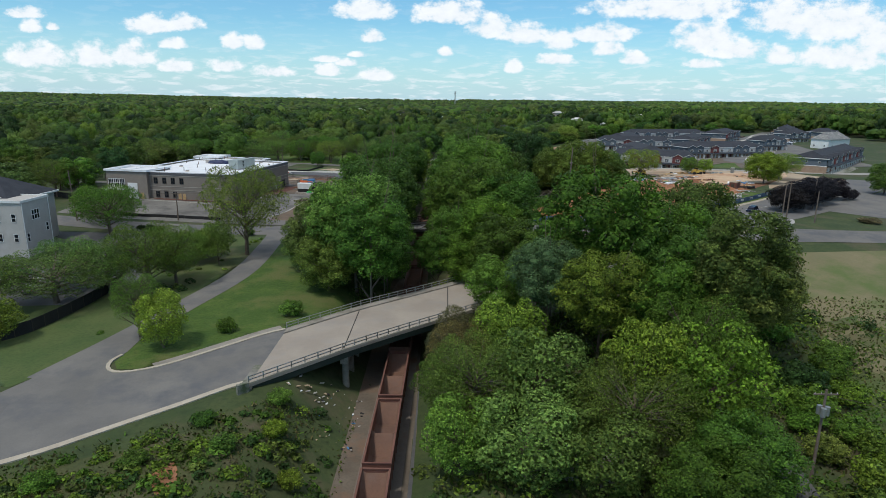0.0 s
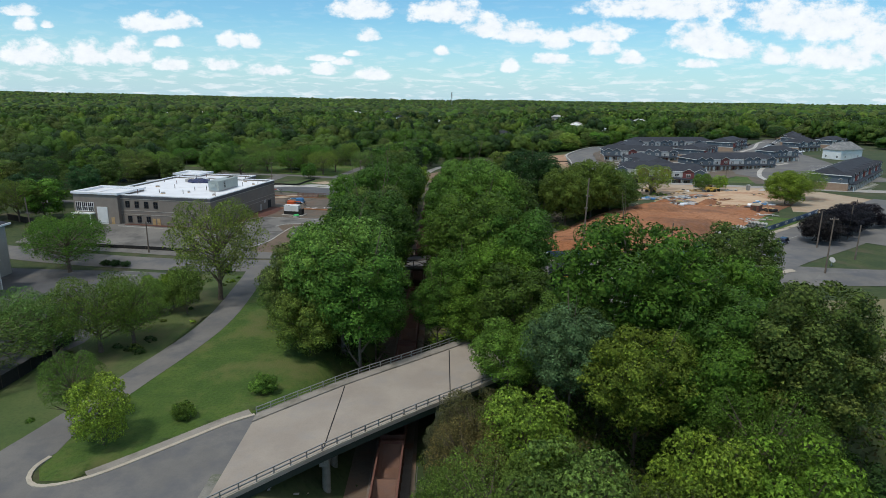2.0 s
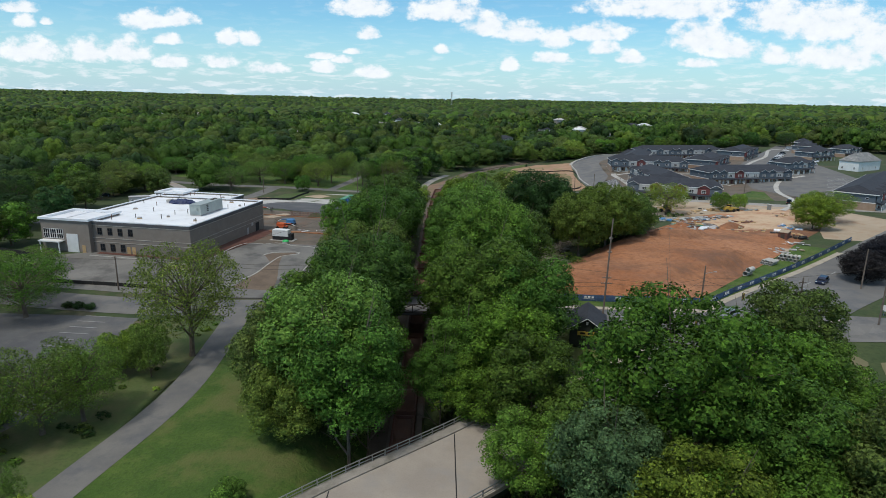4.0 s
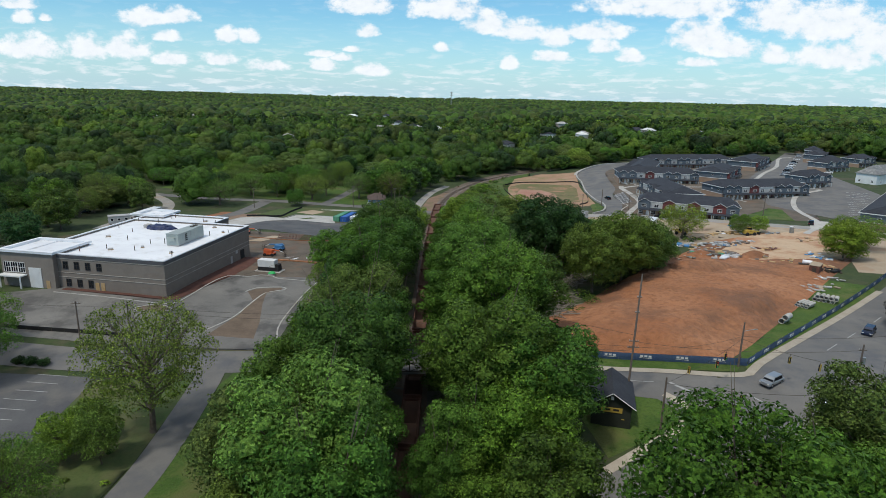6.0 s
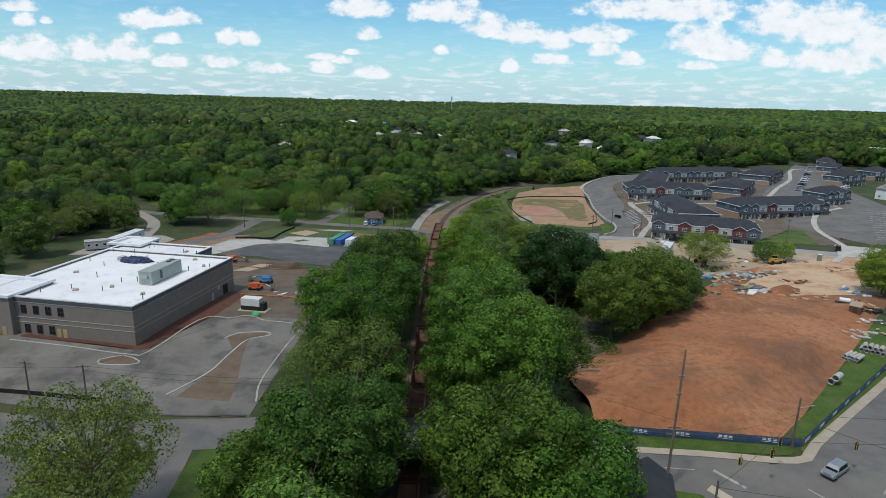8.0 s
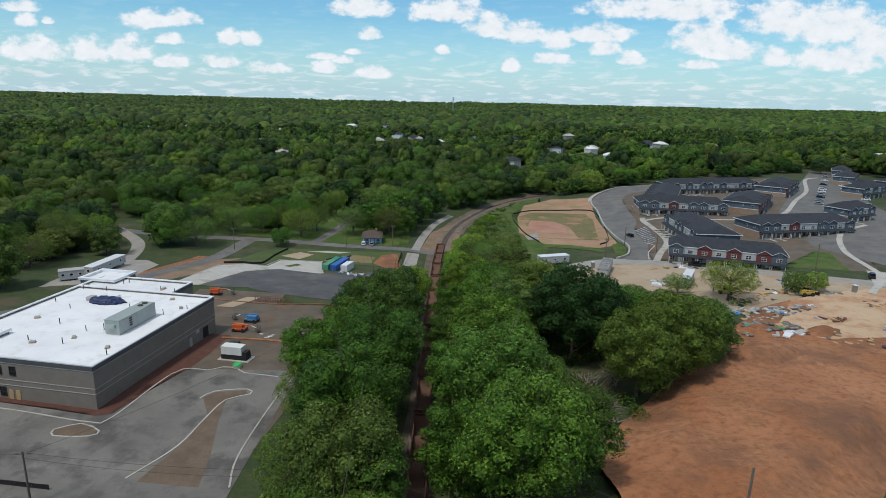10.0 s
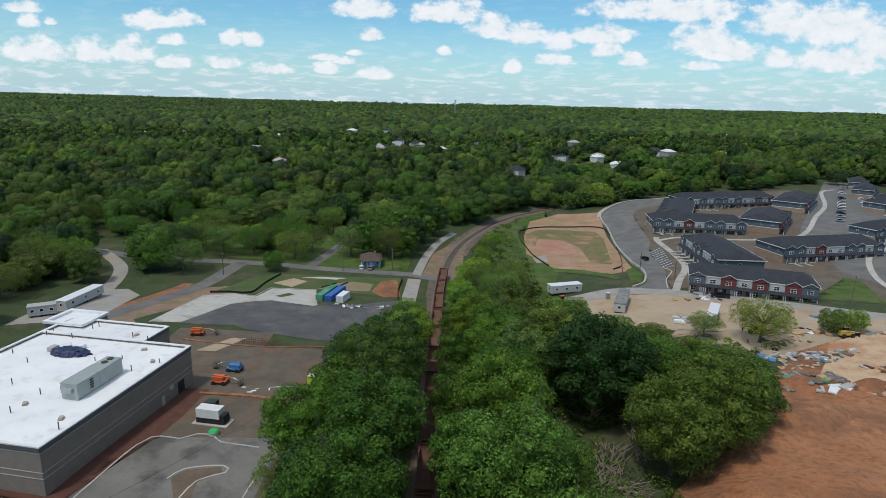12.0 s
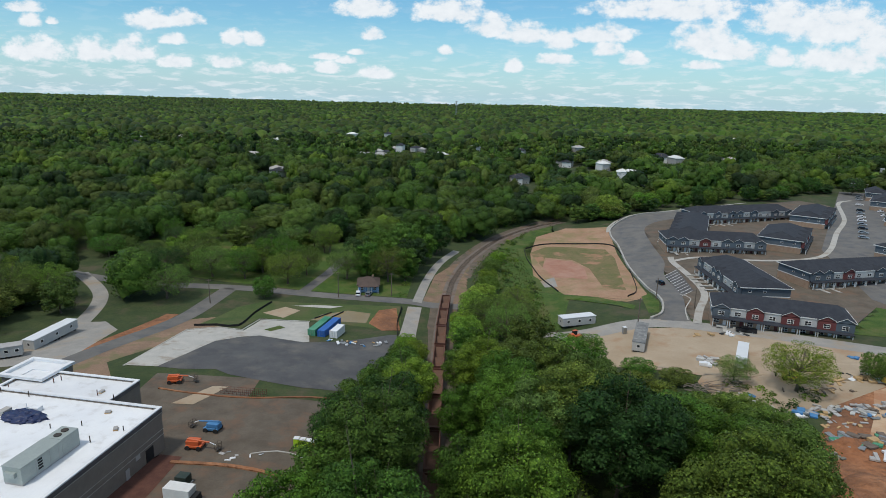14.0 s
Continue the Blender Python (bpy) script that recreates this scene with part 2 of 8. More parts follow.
KERB = mat("kerb_concrete", (0.38, 0.33, 0.26), (0.46, 0.41, 0.33), 0.5, 6.0, 0.9, bump=0.2)
GRAVEL = mat("grey_gravel", (0.30, 0.29, 0.27), (0.38, 0.36, 0.33), 0.2, 6.0, 0.95, bump=0.7, fine_mix=0.4, stain=(0.33, 0.27, 0.20), stain_scale=0.1)
TRACKDIRT = mat("track_dirt", (0.21, 0.14, 0.095), (0.30, 0.195, 0.13), 0.15, 2.0, 0.95, bump=0.8, fine_mix=0.5, stain=(0.16, 0.15, 0.07), stain_scale=0.12, stain_at=(0.5, 0.62))
LOT = mat("muddy_asphalt", (0.140, 0.134, 0.122), (0.195, 0.186, 0.168), 0.10, 4.0, 0.75, bump=0.25, fine_mix=0.35, stain=(0.085, 0.080, 0.074), stain_scale=0.13, stain_at=(0.47, 0.62))
WEEDBANK = mat("weedy_bank", (0.050, 0.070, 0.020), (0.075, 0.082, 0.028), 0.3, 3.0, 0.95, bump=0.9, fine_mix=0.6, stain=(0.105, 0.085, 0.052), stain_scale=0.14, stain_at=(0.54, 0.66))
BALLAST = mat("railway_ballast", (0.16, 0.135, 0.115), (0.22, 0.18, 0.15), 0.3, 7.0, 0.95, bump=0.9, fine_mix=0.5, stain=(0.17, 0.10, 0.065), stain_scale=0.12)
CLAY = mat("red_clay", (0.32, 0.128, 0.054), (0.42, 0.20, 0.10), 0.05, 0.75, 0.95, bump=1.0, fine_mix=0.8, stain=(0.19, 0.09, 0.048), stain_scale=0.06, stain_at=(0.46, 0.62), depth=0.8)
TANCLAY = mat("tan_clay", (0.33, 0.195, 0.118), (0.40, 0.255, 0.165), 0.1, 1.2, 0.95, bump=0.8, fine_mix=0.4, stain=(0.24, 0.19, 0.09), stain_scale=0.09, stain_at=(0.48, 0.64))
# pale clay, lightened further so its colour carries the sun on that side
SUNPALECLAY = mat("sunlit_dusty_pale_clay", (0.56, 0.41, 0.275), (0.50, 0.34, 0.215), 0.08, 0.8, 0.95, bump=0.8, fine_mix=0.35, stain=(0.40, 0.20, 0.11), stain_scale=0.08, stain_at=(0.48, 0.62), depth=0.3)
MARK = mat("worn_road_paint", (0.40, 0.40, 0.385), (0.28, 0.28, 0.27), 0.8, 5.0, 0.8, bump=0.1, fine_mix=0.5)
CLAYDARK = mat("trodden_clay", (0.25, 0.125, 0.068), (0.34, 0.175, 0.095), 0.2, 1.4, 0.95, bump=1.0, fine_mix=0.5, stain=(0.40, 0.21, 0.115), stain_scale=0.15, stain_at=(0.45, 0.6))
SAND = mat("pale_sandy_clay", (0.43, 0.345, 0.25), (0.37, 0.285, 0.195), 0.1, 2.0, 0.95, bump=0.6, fine_mix=0.25, stain=(0.36, 0.24, 0.15), stain_scale=0.12)
MUD = mat("brown_mud", (0.105, 0.084, 0.062), (0.150, 0.124, 0.095), 0.2, 3.0, 0.9, bump=0.6, stain=(0.165, 0.105, 0.07), stain_scale=0.15)
BEDEARTH = mat("bed_earth", (0.12, 0.088, 0.062), (0.165, 0.122, 0.088), 0.3, 3.0, 0.95, bump=0.7)
MULCH = mat("red_mulch", (0.085, 0.034, 0.024), (0.12, 0.05, 0.034), 0.6, 6.0, 0.95, bump=0.7)
RUST = mat("rusty_red_steel", (0.145, 0.06, 0.044), (0.185, 0.085, 0.06), 0.4, 5.0, 0.75, 0.1, 0.3, stain=(0.12, 0.05, 0.035), stain_scale=0.5)
RUST_IN = mat("rusted_hopper", (0.17, 0.09, 0.06), (0.125, 0.07, 0.05), 0.35, 4.0, 0.85, 0.0, 0.4, stain=(0.14, 0.085, 0.065), stain_scale=0.4)
STEEL = mat("galvanised_steel", (0.42, 0.43, 0.42), (0.35, 0.36, 0.36), 1.0, 12, 0.45, 0.7, 0.1)
IRON = mat("dark_iron", (0.06, 0.055, 0.05), (0.10, 0.075, 0.055), 1.0, 9, 0.7, 0.4, 0.3)
GIRDER = mat("dark_green_girder", (0.025, 0.045, 0.038), (0.04, 0.055, 0.045), 0.6, 6, 0.6, 0.2, 0.2)
WOODPOLE = mat("weathered_pole", (0.13, 0.10, 0.08), (0.19, 0.15, 0.12), 1.0, 12, 0.9, 0.0, 0.4)
PINE = mat("raw_pine", (0.45, 0.29, 0.13), (0.52, 0.36, 0.19), 1.0, 10, 0.8, 0.0, 0.2)
WHITE = mat("white_paint", (0.78, 0.78, 0.76), (0.70, 0.70, 0.68), 0.6, 8, 0.55, 0.0, 0.08, fine_mix=0.1)
ROOFWHITE = mat("white_roof_membrane", (0.80, 0.81, 0.82), (0.72, 0.73, 0.75), 0.15, 3, 0.6, 0.0, 0.08, fine_mix=0.08, stain=(0.60, 0.59, 0.57), stain_scale=0.3, stain_at=(0.55, 0.75))
BLOCK = mat("taupe_block", (0.22, 0.185, 0.155), (0.25, 0.215, 0.18), 0.5, 7, 0.9, 0.0, 0.25, fine_mix=0.2)
BLOCKBAND = mat("pale_band_block", (0.40, 0.36, 0.31), (0.44, 0.40, 0.35), 0.5, 7, 0.9, 0.0, 0.2)
PARAPET = mat("parapet_metal", (0.42, 0.40, 0.38), (0.48, 0.46, 0.44), 0.6, 7, 0.5, 0.1, 0.1)
SHINGLE = mat("charcoal_shingle", (0.024, 0.028, 0.038), (0.038, 0.042, 0.052), 0.5, 7, 0.9, 0.0, 0.4, fine_mix=0.35)
SIDEBLUE = mat("slate_blue_siding", (0.085, 0.11, 0.135), (0.10, 0.125, 0.15), 0.5, 9, 0.75, 0.0, 0.15, fine_mix=0.2)
SIDERED = mat("wine_red_siding", (0.13, 0.035, 0.035), (0.16, 0.045, 0.042), 0.5, 9, 0.75, 0.0, 0.15, fine_mix=0.2)
SIDEGREY = mat("pale_grey_siding", (0.46, 0.46, 0.45), (0.52, 0.52, 0.50), 0.5, 9, 0.7, 0.0, 0.15, fine_mix=0.15)
BRICK = mat("tan_brick", (0.33, 0.22, 0.15), (0.38, 0.27, 0.19), 0.8, 7, 0.9, 0.0, 0.3)
STUCCO = mat("beige_stucco", (0.40, 0.38, 0.35), (0.45, 0.43, 0.40), 0.5, 7, 0.85, 0.0, 0.2, fine_mix=0.2)
SHEDGREEN = mat("dark_green_boards", (0.020, 0.026, 0.018), (0.030, 0.036, 0.024), 0.6, 7, 0.8, 0.0, 0.2)
YELLOW = mat("yellow_paint", (0.50, 0.34, 0.05), (0.56, 0.40, 0.09), 0.6, 7, 0.6, 0.0, 0.1)
ORANGE = mat("orange_paint", (0.62, 0.13, 0.04), (0.55, 0.11, 0.035), 0.6, 7, 0.5, 0.0, 0.1)
LIFTBLUE = mat("blue_paint", (0.06, 0.20, 0.42), (0.08, 0.24, 0.46), 0.6, 7, 0.5, 0.0, 0.1)
BOXBLUE = mat("container_blue", (0.03, 0.12, 0.40), (0.035, 0.14, 0.44), 0.6, 7, 0.6, 0.0, 0.15)
BOXGREEN = mat("container_green", (0.03, 0.22, 0.12), (0.12, 0.36, 0.22), 0.15, 7, 0.6, 0.0, 0.15)
FENCEBLUE = mat("navy_mesh_banner", (0.10, 0.165, 0.30), (0.125, 0.195, 0.33), 0.3, 5, 0.7, 0.0, 0.2)
BLACKMESH = mat("black_silt_fence", (0.012, 0.012, 0.013), (0.02, 0.02, 0.02), 0.6, 7, 0.8, 0.0, 0.2)
LIME = mat("lime_plastic", (0.42, 0.62, 0.02), (0.45, 0.66, 0.03), 0.6, 7, 0.5, 0.0, 0.05)
REDP = mat("red_plastic", (0.55, 0.03, 0.03), (0.50, 0.03, 0.03), 0.6, 7, 0.5, 0.0, 0.05)
GREENLID = mat("green_plastic", (0.02, 0.45, 0.10), (0.03, 0.5, 0.12), 0.6, 7, 0.5, 0.0, 0.05)
HVACGREY = mat("unit_grey", (0.36, 0.40, 0.38), (0.41, 0.45, 0.42), 0.6, 7, 0.5, 0.2, 0.1)
TARP = mat("navy_tarp", (0.012, 0.022, 0.075), (0.02, 0.032, 0.10), 1.2, 5, 0.5, 0.0, 0.5)
RUBBER = mat("black_rubber", (0.015, 0.015, 0.016), (0.025, 0.025, 0.025), 1, 9, 0.85, 0.0, 0.2)
CARSILVER = mat("silver_car_paint", (0.36, 0.38, 0.40), (0.38, 0.40, 0.42), 0.6, 7, 0.3, 0.6, 0.0, fine_mix=0.05)
CARWHITE = mat("white_car_paint", (0.78, 0.79, 0.80), (0.74, 0.75, 0.76), 0.6, 7, 0.3, 0.0, 0.0, fine_mix=0.03)
CARBLACK = mat("black_car_paint", (0.012, 0.013, 0.016), (0.02, 0.02, 0.024), 0.6, 7, 0.25, 0.2, 0.0, fine_mix=0.03)
CARBLUE = mat("dark_blue_car_paint", (0.02, 0.03, 0.06), (0.025, 0.035, 0.07), 0.6, 7, 0.25, 0.2, 0.0, fine_mix=0.03)
WATERM = mat("muddy_water", (0.26, 0.19, 0.085), (0.29, 0.22, 0.10), 0.1, 2, 0.18, 0.0, 0.02, fine_mix=0.1)
GLASS = glass_material("window_glass", (0.012, 0.015, 0.02))
OLDCONC = mat("mossy_concrete", (0.17, 0.17, 0.145), (0.25, 0.24, 0.21), 0.6, 5.0, 0.95, bump=0.3, stain=(0.07, 0.09, 0.045), stain_scale=0.4)
FASCIA = mat("dark_grey_fascia", (0.10, 0.095, 0.10), (0.13, 0.125, 0.13), 0.6, 7, 0.5, 0.2, 0.05)
BRONZE = mat("dark_bronze_frame", (0.05, 0.045, 0.04), (0.07, 0.06, 0.055), 1, 9, 0.5, 0.3, 0.0)


# ---------------------------------------------------------------- lie of the land
GX = [-160, -80, -40, -25, -10, 20, 60, 120, 220]
GY = [0, 60, 100, 150, 200, 260, 320, 420, 540]
SPOT = [[-3, -3, -3, -3.2, -5, -6, -6, -5, -4], [-2.5, -2.5, -2.5, -2.3, -4.5, -6, -6, -3, -1], [-2, -2, -1.7, -1.2, -1.5, -2.5, -2, 0, 1],
        [0, -.5, -1, 0, 1, 3.5, 5, 4, 4], [1.5, 1.7, 1.2, .1, -1, .5, 4, 5, 5], [0, 1, 0, -1.25, -2.5, -2, 2, 4, 5],
        [-2, -3, -3.7, -3.85, -4, -3, 0, 2.2, 5], [-2, -3, -4, -4, -4, -4, -3, 3.5, 6], [0, 0, -1, -1.5, -2, -3, -2, 3, 6]]


def rail_x(y):
    """The track's line: straight beside the cutting, then a long bend to the right."""
    return np.interp(y, [-50, 60, 250, 310, 340, 364, 385, 401, 422, 443, 464, 483, 497, 520], [-7, -7, -6, -4.6, -3.0, -0.6, 3.4, 7.8, 15.4, 24.6, 38, 55, 75, 120])


def rail_z(y):
    return np.interp(y, [0, 80, 300, 420, 540, 4800], [-8.2, -8, -4.6, -4.4, -3, -3])


def sstep(a, b, v):
    u = np.clip((np.asarray(v, float) - a) / (b - a), 0, 1)
    return u * u * (3 - 2 * u)


def ground(x, y):
    """Height of the land: slopes between spot heights, cut down to the railway."""
    x, y = np.asarray(x, float), np.asarray(y, float)
    S, gx, gy = np.array(SPOT, float), np.array(GX, float), np.array(GY, float)
    i = np.clip(np.searchsorted(gx, x) - 1, 0, len(gx) - 2)
    j = np.clip(np.searchsorted(gy, y) - 1, 0, len(gy) - 2)
    u, v = sstep(gx[i], gx[i + 1], x), sstep(gy[j], gy[j + 1], y)
    z = (S[j, i] * (1 - u) + S[j, i + 1] * u) * (1 - v) + (S[j + 1, i] * (1 - u) + S[j + 1, i + 1] * u) * v
    k = (1 - sstep(4.5, 14.0, np.abs(x - rail_x(y)))) * (1 - sstep(500, 530, y)) 
    z = z * (1 - k) + np.minimum(z, rail_z(y) - 0.35) * k
    far = sstep(700, 2600, y)
    return z + far * (7 * np.sin(x * 0.0016 + 1.9) * np.cos(y * 0.0011) + 3 + 9 * sstep(-300, -2500, x))


# ---------------------------------------------------------------- helpers
def ground_z(x, y):
    return float(ground(x, y))


def box(bm, cx, cy, cz, sx, sy, sz, rot=0.0, bevel=0.0):
    """A box by its centre and size, turned about z by rot degrees."""
    ret = bmesh.ops.create_cube(bm, size=1.0, matrix=pose(cx, cy, cz, 0, 0, rot) @ Matrix.Diagonal((sx, sy, sz, 1)))
    if bevel:
        edges = list({e for v in ret["verts"] for e in v.link_edges})
        bmesh.ops.bevel(bm, geom=edges, offset=bevel, segments=2, affect="EDGES", profile=0.5)


def tube(bm, a, b, r1, r2, n=8):
    """A tapered rod from a to b."""
    a, b = Vector(a), Vector(b)
    d = b - a
    q = d.to_track_quat("Z", "Y").to_matrix().to_4x4()
    bmesh.ops.create_cone(bm, cap_ends=True, segments=n, radius1=r1, radius2=r2, depth=d.length, matrix=Matrix.Translation((a + b) / 2) @ q)


def finish(name, bm, material):
    me = bpy.data.meshes.new(name)
    bm.to_mesh(me)
    bm.free()
    if material:
        me.materials.append(material)
    return me


def part(name, bm, material, parent, label=""):
    ob = new(name, finish(name, bm, material))
    ob.parent = parent
    if label:
        ob["label"] = label
    return ob


def pbox(name, material, parent, *a, **k):
    label = k.pop("label", "")
    bm = bmesh.new()
    box(bm, *a, **k)
    return part(name, bm, material, parent, label)


def ptube(name, material, parent, *a, **k):
    label = k.pop("label", "")
    bm = bmesh.new()
    tube(bm, *a, **k)
    return part(name, bm, material, parent, label)


def thing(name, x, y, z=None, rot=0.0, label="", category="", group="", kind=""):
    """An empty at the base of a thing, which carries its parts."""
    e = new(name)
    e.empty_display_size = 0.3
    e.matrix_world = pose(x, y, ground_z(x, y) if z is None else z, 0, 0, rot)
    return tagged(e, label, category, group, kind)


def smooth_line(pts, step=3.0, closed=False):
    """A rounded line through the points."""
    P = [Vector((p[0], p[1])) for p in pts]
    out, n = [], len(P)
    for i in range(n if closed else n - 1):
        a, b = P[i], P[(i + 1) % n]
        p0 = P[i - 1] if (i > 0 or closed) else a * 2 - b
        p3 = P[(i + 2) % n] if (i + 2 < n or closed) else b * 2 - a
        k = max(2, int((b - a).length / step))
        for j in range(k):
            t = j / k
            out.append(0.5 * ((2 * a) + (b - p0) * t + (2 * p0 - 5 * a + 4 * b - p3) * t * t + (3 * a - p0 - 3 * b + p3) * t ** 3))
    if not closed:
        out.append(P[-1])
    return out


def side_line(line, off):
    out = []
    for i, p in enumerate(line):
        d = (line[min(i + 1, len(line) - 1)] - line[max(i - 1, 0)]).normalized()
        out.append(p + Vector((-d.y, d.x)) * off)
    return out


CELL = 4.0


def drape(name, poly, dz, material, label="", category="", kind="structure", height=None, relief=None, cell=CELL):
    """A sheet with the outline poly, laid on the ground."""
    bm = bmesh.new()
    f = bm.faces.new([bm.verts.new((p[0], p[1], 0)) for p in poly])
    bmesh.ops.triangulate(bm, faces=[f], ngon_method="EAR_CLIP")
    for ax in (0, 1):
        lo, hi = min(p[ax] for p in poly), max(p[ax] for p in poly)
        for k in range(math.ceil(lo / cell), math.floor(hi / cell) + 1):
            co, no = [0, 0, 0], [0, 0, 0]
            co[ax], no[ax] = k * cell, 1
            bmesh.ops.bisect_plane(bm, geom=bm.verts[:] + bm.edges[:] + bm.faces[:], plane_co=co, plane_no=no, dist=1e-4)
    xs, ys = [v.co.x for v in bm.verts], [v.co.y for v in bm.verts]
    for v, z in zip(bm.verts, ground(xs, ys)):
        v.co.z = (z if height is None else height) + dz + (relief(v.co.x, v.co.y) if relief else 0.0)
    bmesh.ops.recalc_face_normals(bm, faces=bm.faces)
    if sum(f.normal.z for f in bm.faces) < 0:
        bmesh.ops.reverse_faces(bm, faces=bm.faces)
    for f in bm.faces:
        f.smooth = True
    return tagged(new(name, finish(name, bm, material)), label, category, kind=kind)


def clay_relief(x, y):
    """The graded plot: a pushed-up plateau with a rilled cut face to the south-east, a windrow of clods, ruts and dug hollows."""
    p = Vector((x, y, 0))
    d = (x - 43) * 0.636 - (y - 160) * 0.772 + 2.2 * noise.noise(p * 0.11)
    s = (x - 43) * 0.772 + (y - 160) * 0.636
    fall = float(sstep(0, 7, d))
    plateau = 2.0 * (1 - fall) * float(sstep(-26, -8, d)) * float(sstep(50, 36, s))
    rill = -0.55 * abs(math.sin(s * 1.25 + 2.5 * noise.noise(p * 0.2))) * math.sin(math.pi * fall) * float(sstep(52, 44, s)) * float(sstep(2, 8, s))
    away = abs((x - 65) * 0.926 + (y - 211) * 0.378) + 1.5 * noise.noise(p * 0.3)
    windrow = (0.35 + 1.1 * abs(noise.noise(p * 0.55))) * math.exp(-(away / 3.2) ** 2) * float(sstep(180, 187, y)) * float(sstep(220, 213, y))
    bank = 1.3 * math.exp(-((x - 34 - (y - 172) * 0.62) / 6.5) ** 2) * float(sstep(158, 172, y))
    h = 0.7 * (0.5 + noise.noise(p * 0.06)) + 0.6 * abs(noise.noise(p * 0.16 + Vector((7, 3, 0)))) + 0.34 * abs(noise.noise(p * 0.47)) + 0.12 * noise.noise(p * 1.1)
    rut = 0.2 * math.sin((x * 0.72 - y * 0.69) * 2.1 + 2 * noise.noise(p * 0.08)) * float(sstep(6, 12, d))
    edge = float(sstep(0.5, 5, (y - 157.5) * 0.685 - (x - 57) * 0.728))
    return max(0.0, (plateau + rill + windrow + bank + h + rut) * edge * float(sstep(226, 206, y)) * float(sstep(150, 156, y - 0.19 * (51 - min(x, 51)))))


def band(name, pts, width, dz, material, label="", category="", closed=False, off=0.0, smooth=True):
    line = smooth_line(pts, closed=closed) if smooth else [Vector(p) for p in pts]
    return drape(name, side_line(line, off + width / 2) + side_line(line, off - width / 2)[::-1], dz, material, label, category)


def kerb(name, pts, w=0.35, h=0.16, material=None, smooth=True, label="pale concrete kerb along the paving", dz=0.0, category="kerb"):
    """A raised edging swept along a line on the ground."""
    line = smooth_line(pts, 2.0) if smooth else [Vector(p) for p in pts]
    bm = bmesh.new()
    rows = []
    L, R = side_line(line, w / 2), side_line(line, -w / 2)
    for l, r in zip(L, R):
        zl = ground_z(*((l + r) / 2)) + dz
        rows.append([bm.verts.new((l.x, l.y, zl - 0.15)), bm.verts.new((l.x, l.y, zl + h)), bm.verts.new((r.x, r.y, zl + h)), bm.verts.new((r.x, r.y, zl - 0.15))])
    for a, b in zip(rows, rows[1:]):
        for i in range(3):
            bm.faces.new((a[i], a[i + 1], b[i + 1], b[i]))
    bm.faces.new(rows[0])
    bm.faces.new(rows[-1][::-1])
    bmesh.ops.recalc_face_normals(bm, faces=bm.faces)
    return tagged(new(name, finish(name, bm, material or KERB)), label, category, kind="structure")


# ---------------------------------------------------------------- land, roads and paving
def build_ground():
    def lines(lo, hi, near_lo, near_hi):
        a = list(np.arange(near_lo, near_hi + 0.1, CELL))
        s, v = CELL, near_hi
        while v < hi:
            s *= 1.22
            v += s
            a.append(min(v, hi))
        s, v = CELL, near_lo
        while v > lo:
            s *= 1.22
            v -= s
            a.insert(0, max(v, lo))
        return np.array(a)
    xs, ys = lines(-4700, 4700, -200, 260), lines(-500, 4900, -12, 540)
    X, Y = np.meshgrid(xs, ys)
    Z = ground(X, Y)
    V = np.stack([X, Y, Z], -1).reshape(-1, 3)
    nx = len(xs)
    F = [(j * nx + i, j * nx + i + 1, (j + 1) * nx + i + 1, (j + 1) * nx + i) for j in range(len(ys) - 1) for i in range(nx - 1)]
    me = bpy.data.meshes.new("ground")
    me.from_pydata(V.tolist(), [], F)
    me.materials.append(FLOOR_WOOD)
    me.polygons.foreach_set("use_smooth", [True] * len(F))
    tagged(new("ground", me), "rolling ground of dark leaf litter and weeds under trees", "ground", kind="structure")


build_ground()

# grass
drape("lawn", [(-45.6, 84), (-45.4, 77.5), (-44, 75.4), (-41, 75.6), (-37, 79), (-31, 84.6), (-25, 89.8), (-13, 99.5), (4, 113.5), (-8, 122), (-18, 140), (-26, 160), (-38, 160), (-41, 145), (-39, 118), (-43, 98)], 0.05, LAWN,
      "mown green lawn beside the bridge road", "lawn")
drape("verge", [(-70, 40), (-30, 58), (-24, 66), (-16, 60), (-14, 30), (-60, 10)], 0.05, WEEDBANK, "rough bank of dead grass and weeds beside the road", "grass bank")
drape("verge", [(-120, 92), (-62, 80), (-55, 70), (-47, 86), (-46, 102), (-44, 125), (-45, 150), (-60, 150), (-60, 120), (-64, 100), (-120, 100)], 0.04, GRASS, "dark weedy verge beside the path", "grass verge")
drape("field", [(64, 108), (72, 128), (98, 130), (200, 150), (200, 60), (80, 60), (60, 84)], 0.05, DRYGRASS, "dry pale grass field beside the street", "field")
drape("verge", [(46, 50), (62, 96), (72, 100), (72, 60), (60, 30)], 0.05, GRASS, "weedy ground below the field", "grass bank")
drape("lawn", [(-150, 372), (-92, 352), (-60, 345), (-18, 340), (-16, 400), (-30, 425), (-150, 425)], 0.05, LAWN, "open lawns among the houses", "lawn")
drape("lawn", [(20, 134), (20, 142), (33, 139.5), (35.5, 135), (31, 131), (22, 126)], 0.05, LAWN, "small green lawn round the shed", "lawn")
drape("verge", [(22, 150.3), (49, 146.4), (50.6, 148.6), (22, 154)], 0.06, LAWN, "grass strip before the banner fence", "grass strip")
drape("verge", [(51, 147), (104, 191), (107, 197), (98, 203), (60, 160), (53, 154)], 0.05, LAWN, "grass strip behind the banner fence", "grass strip")
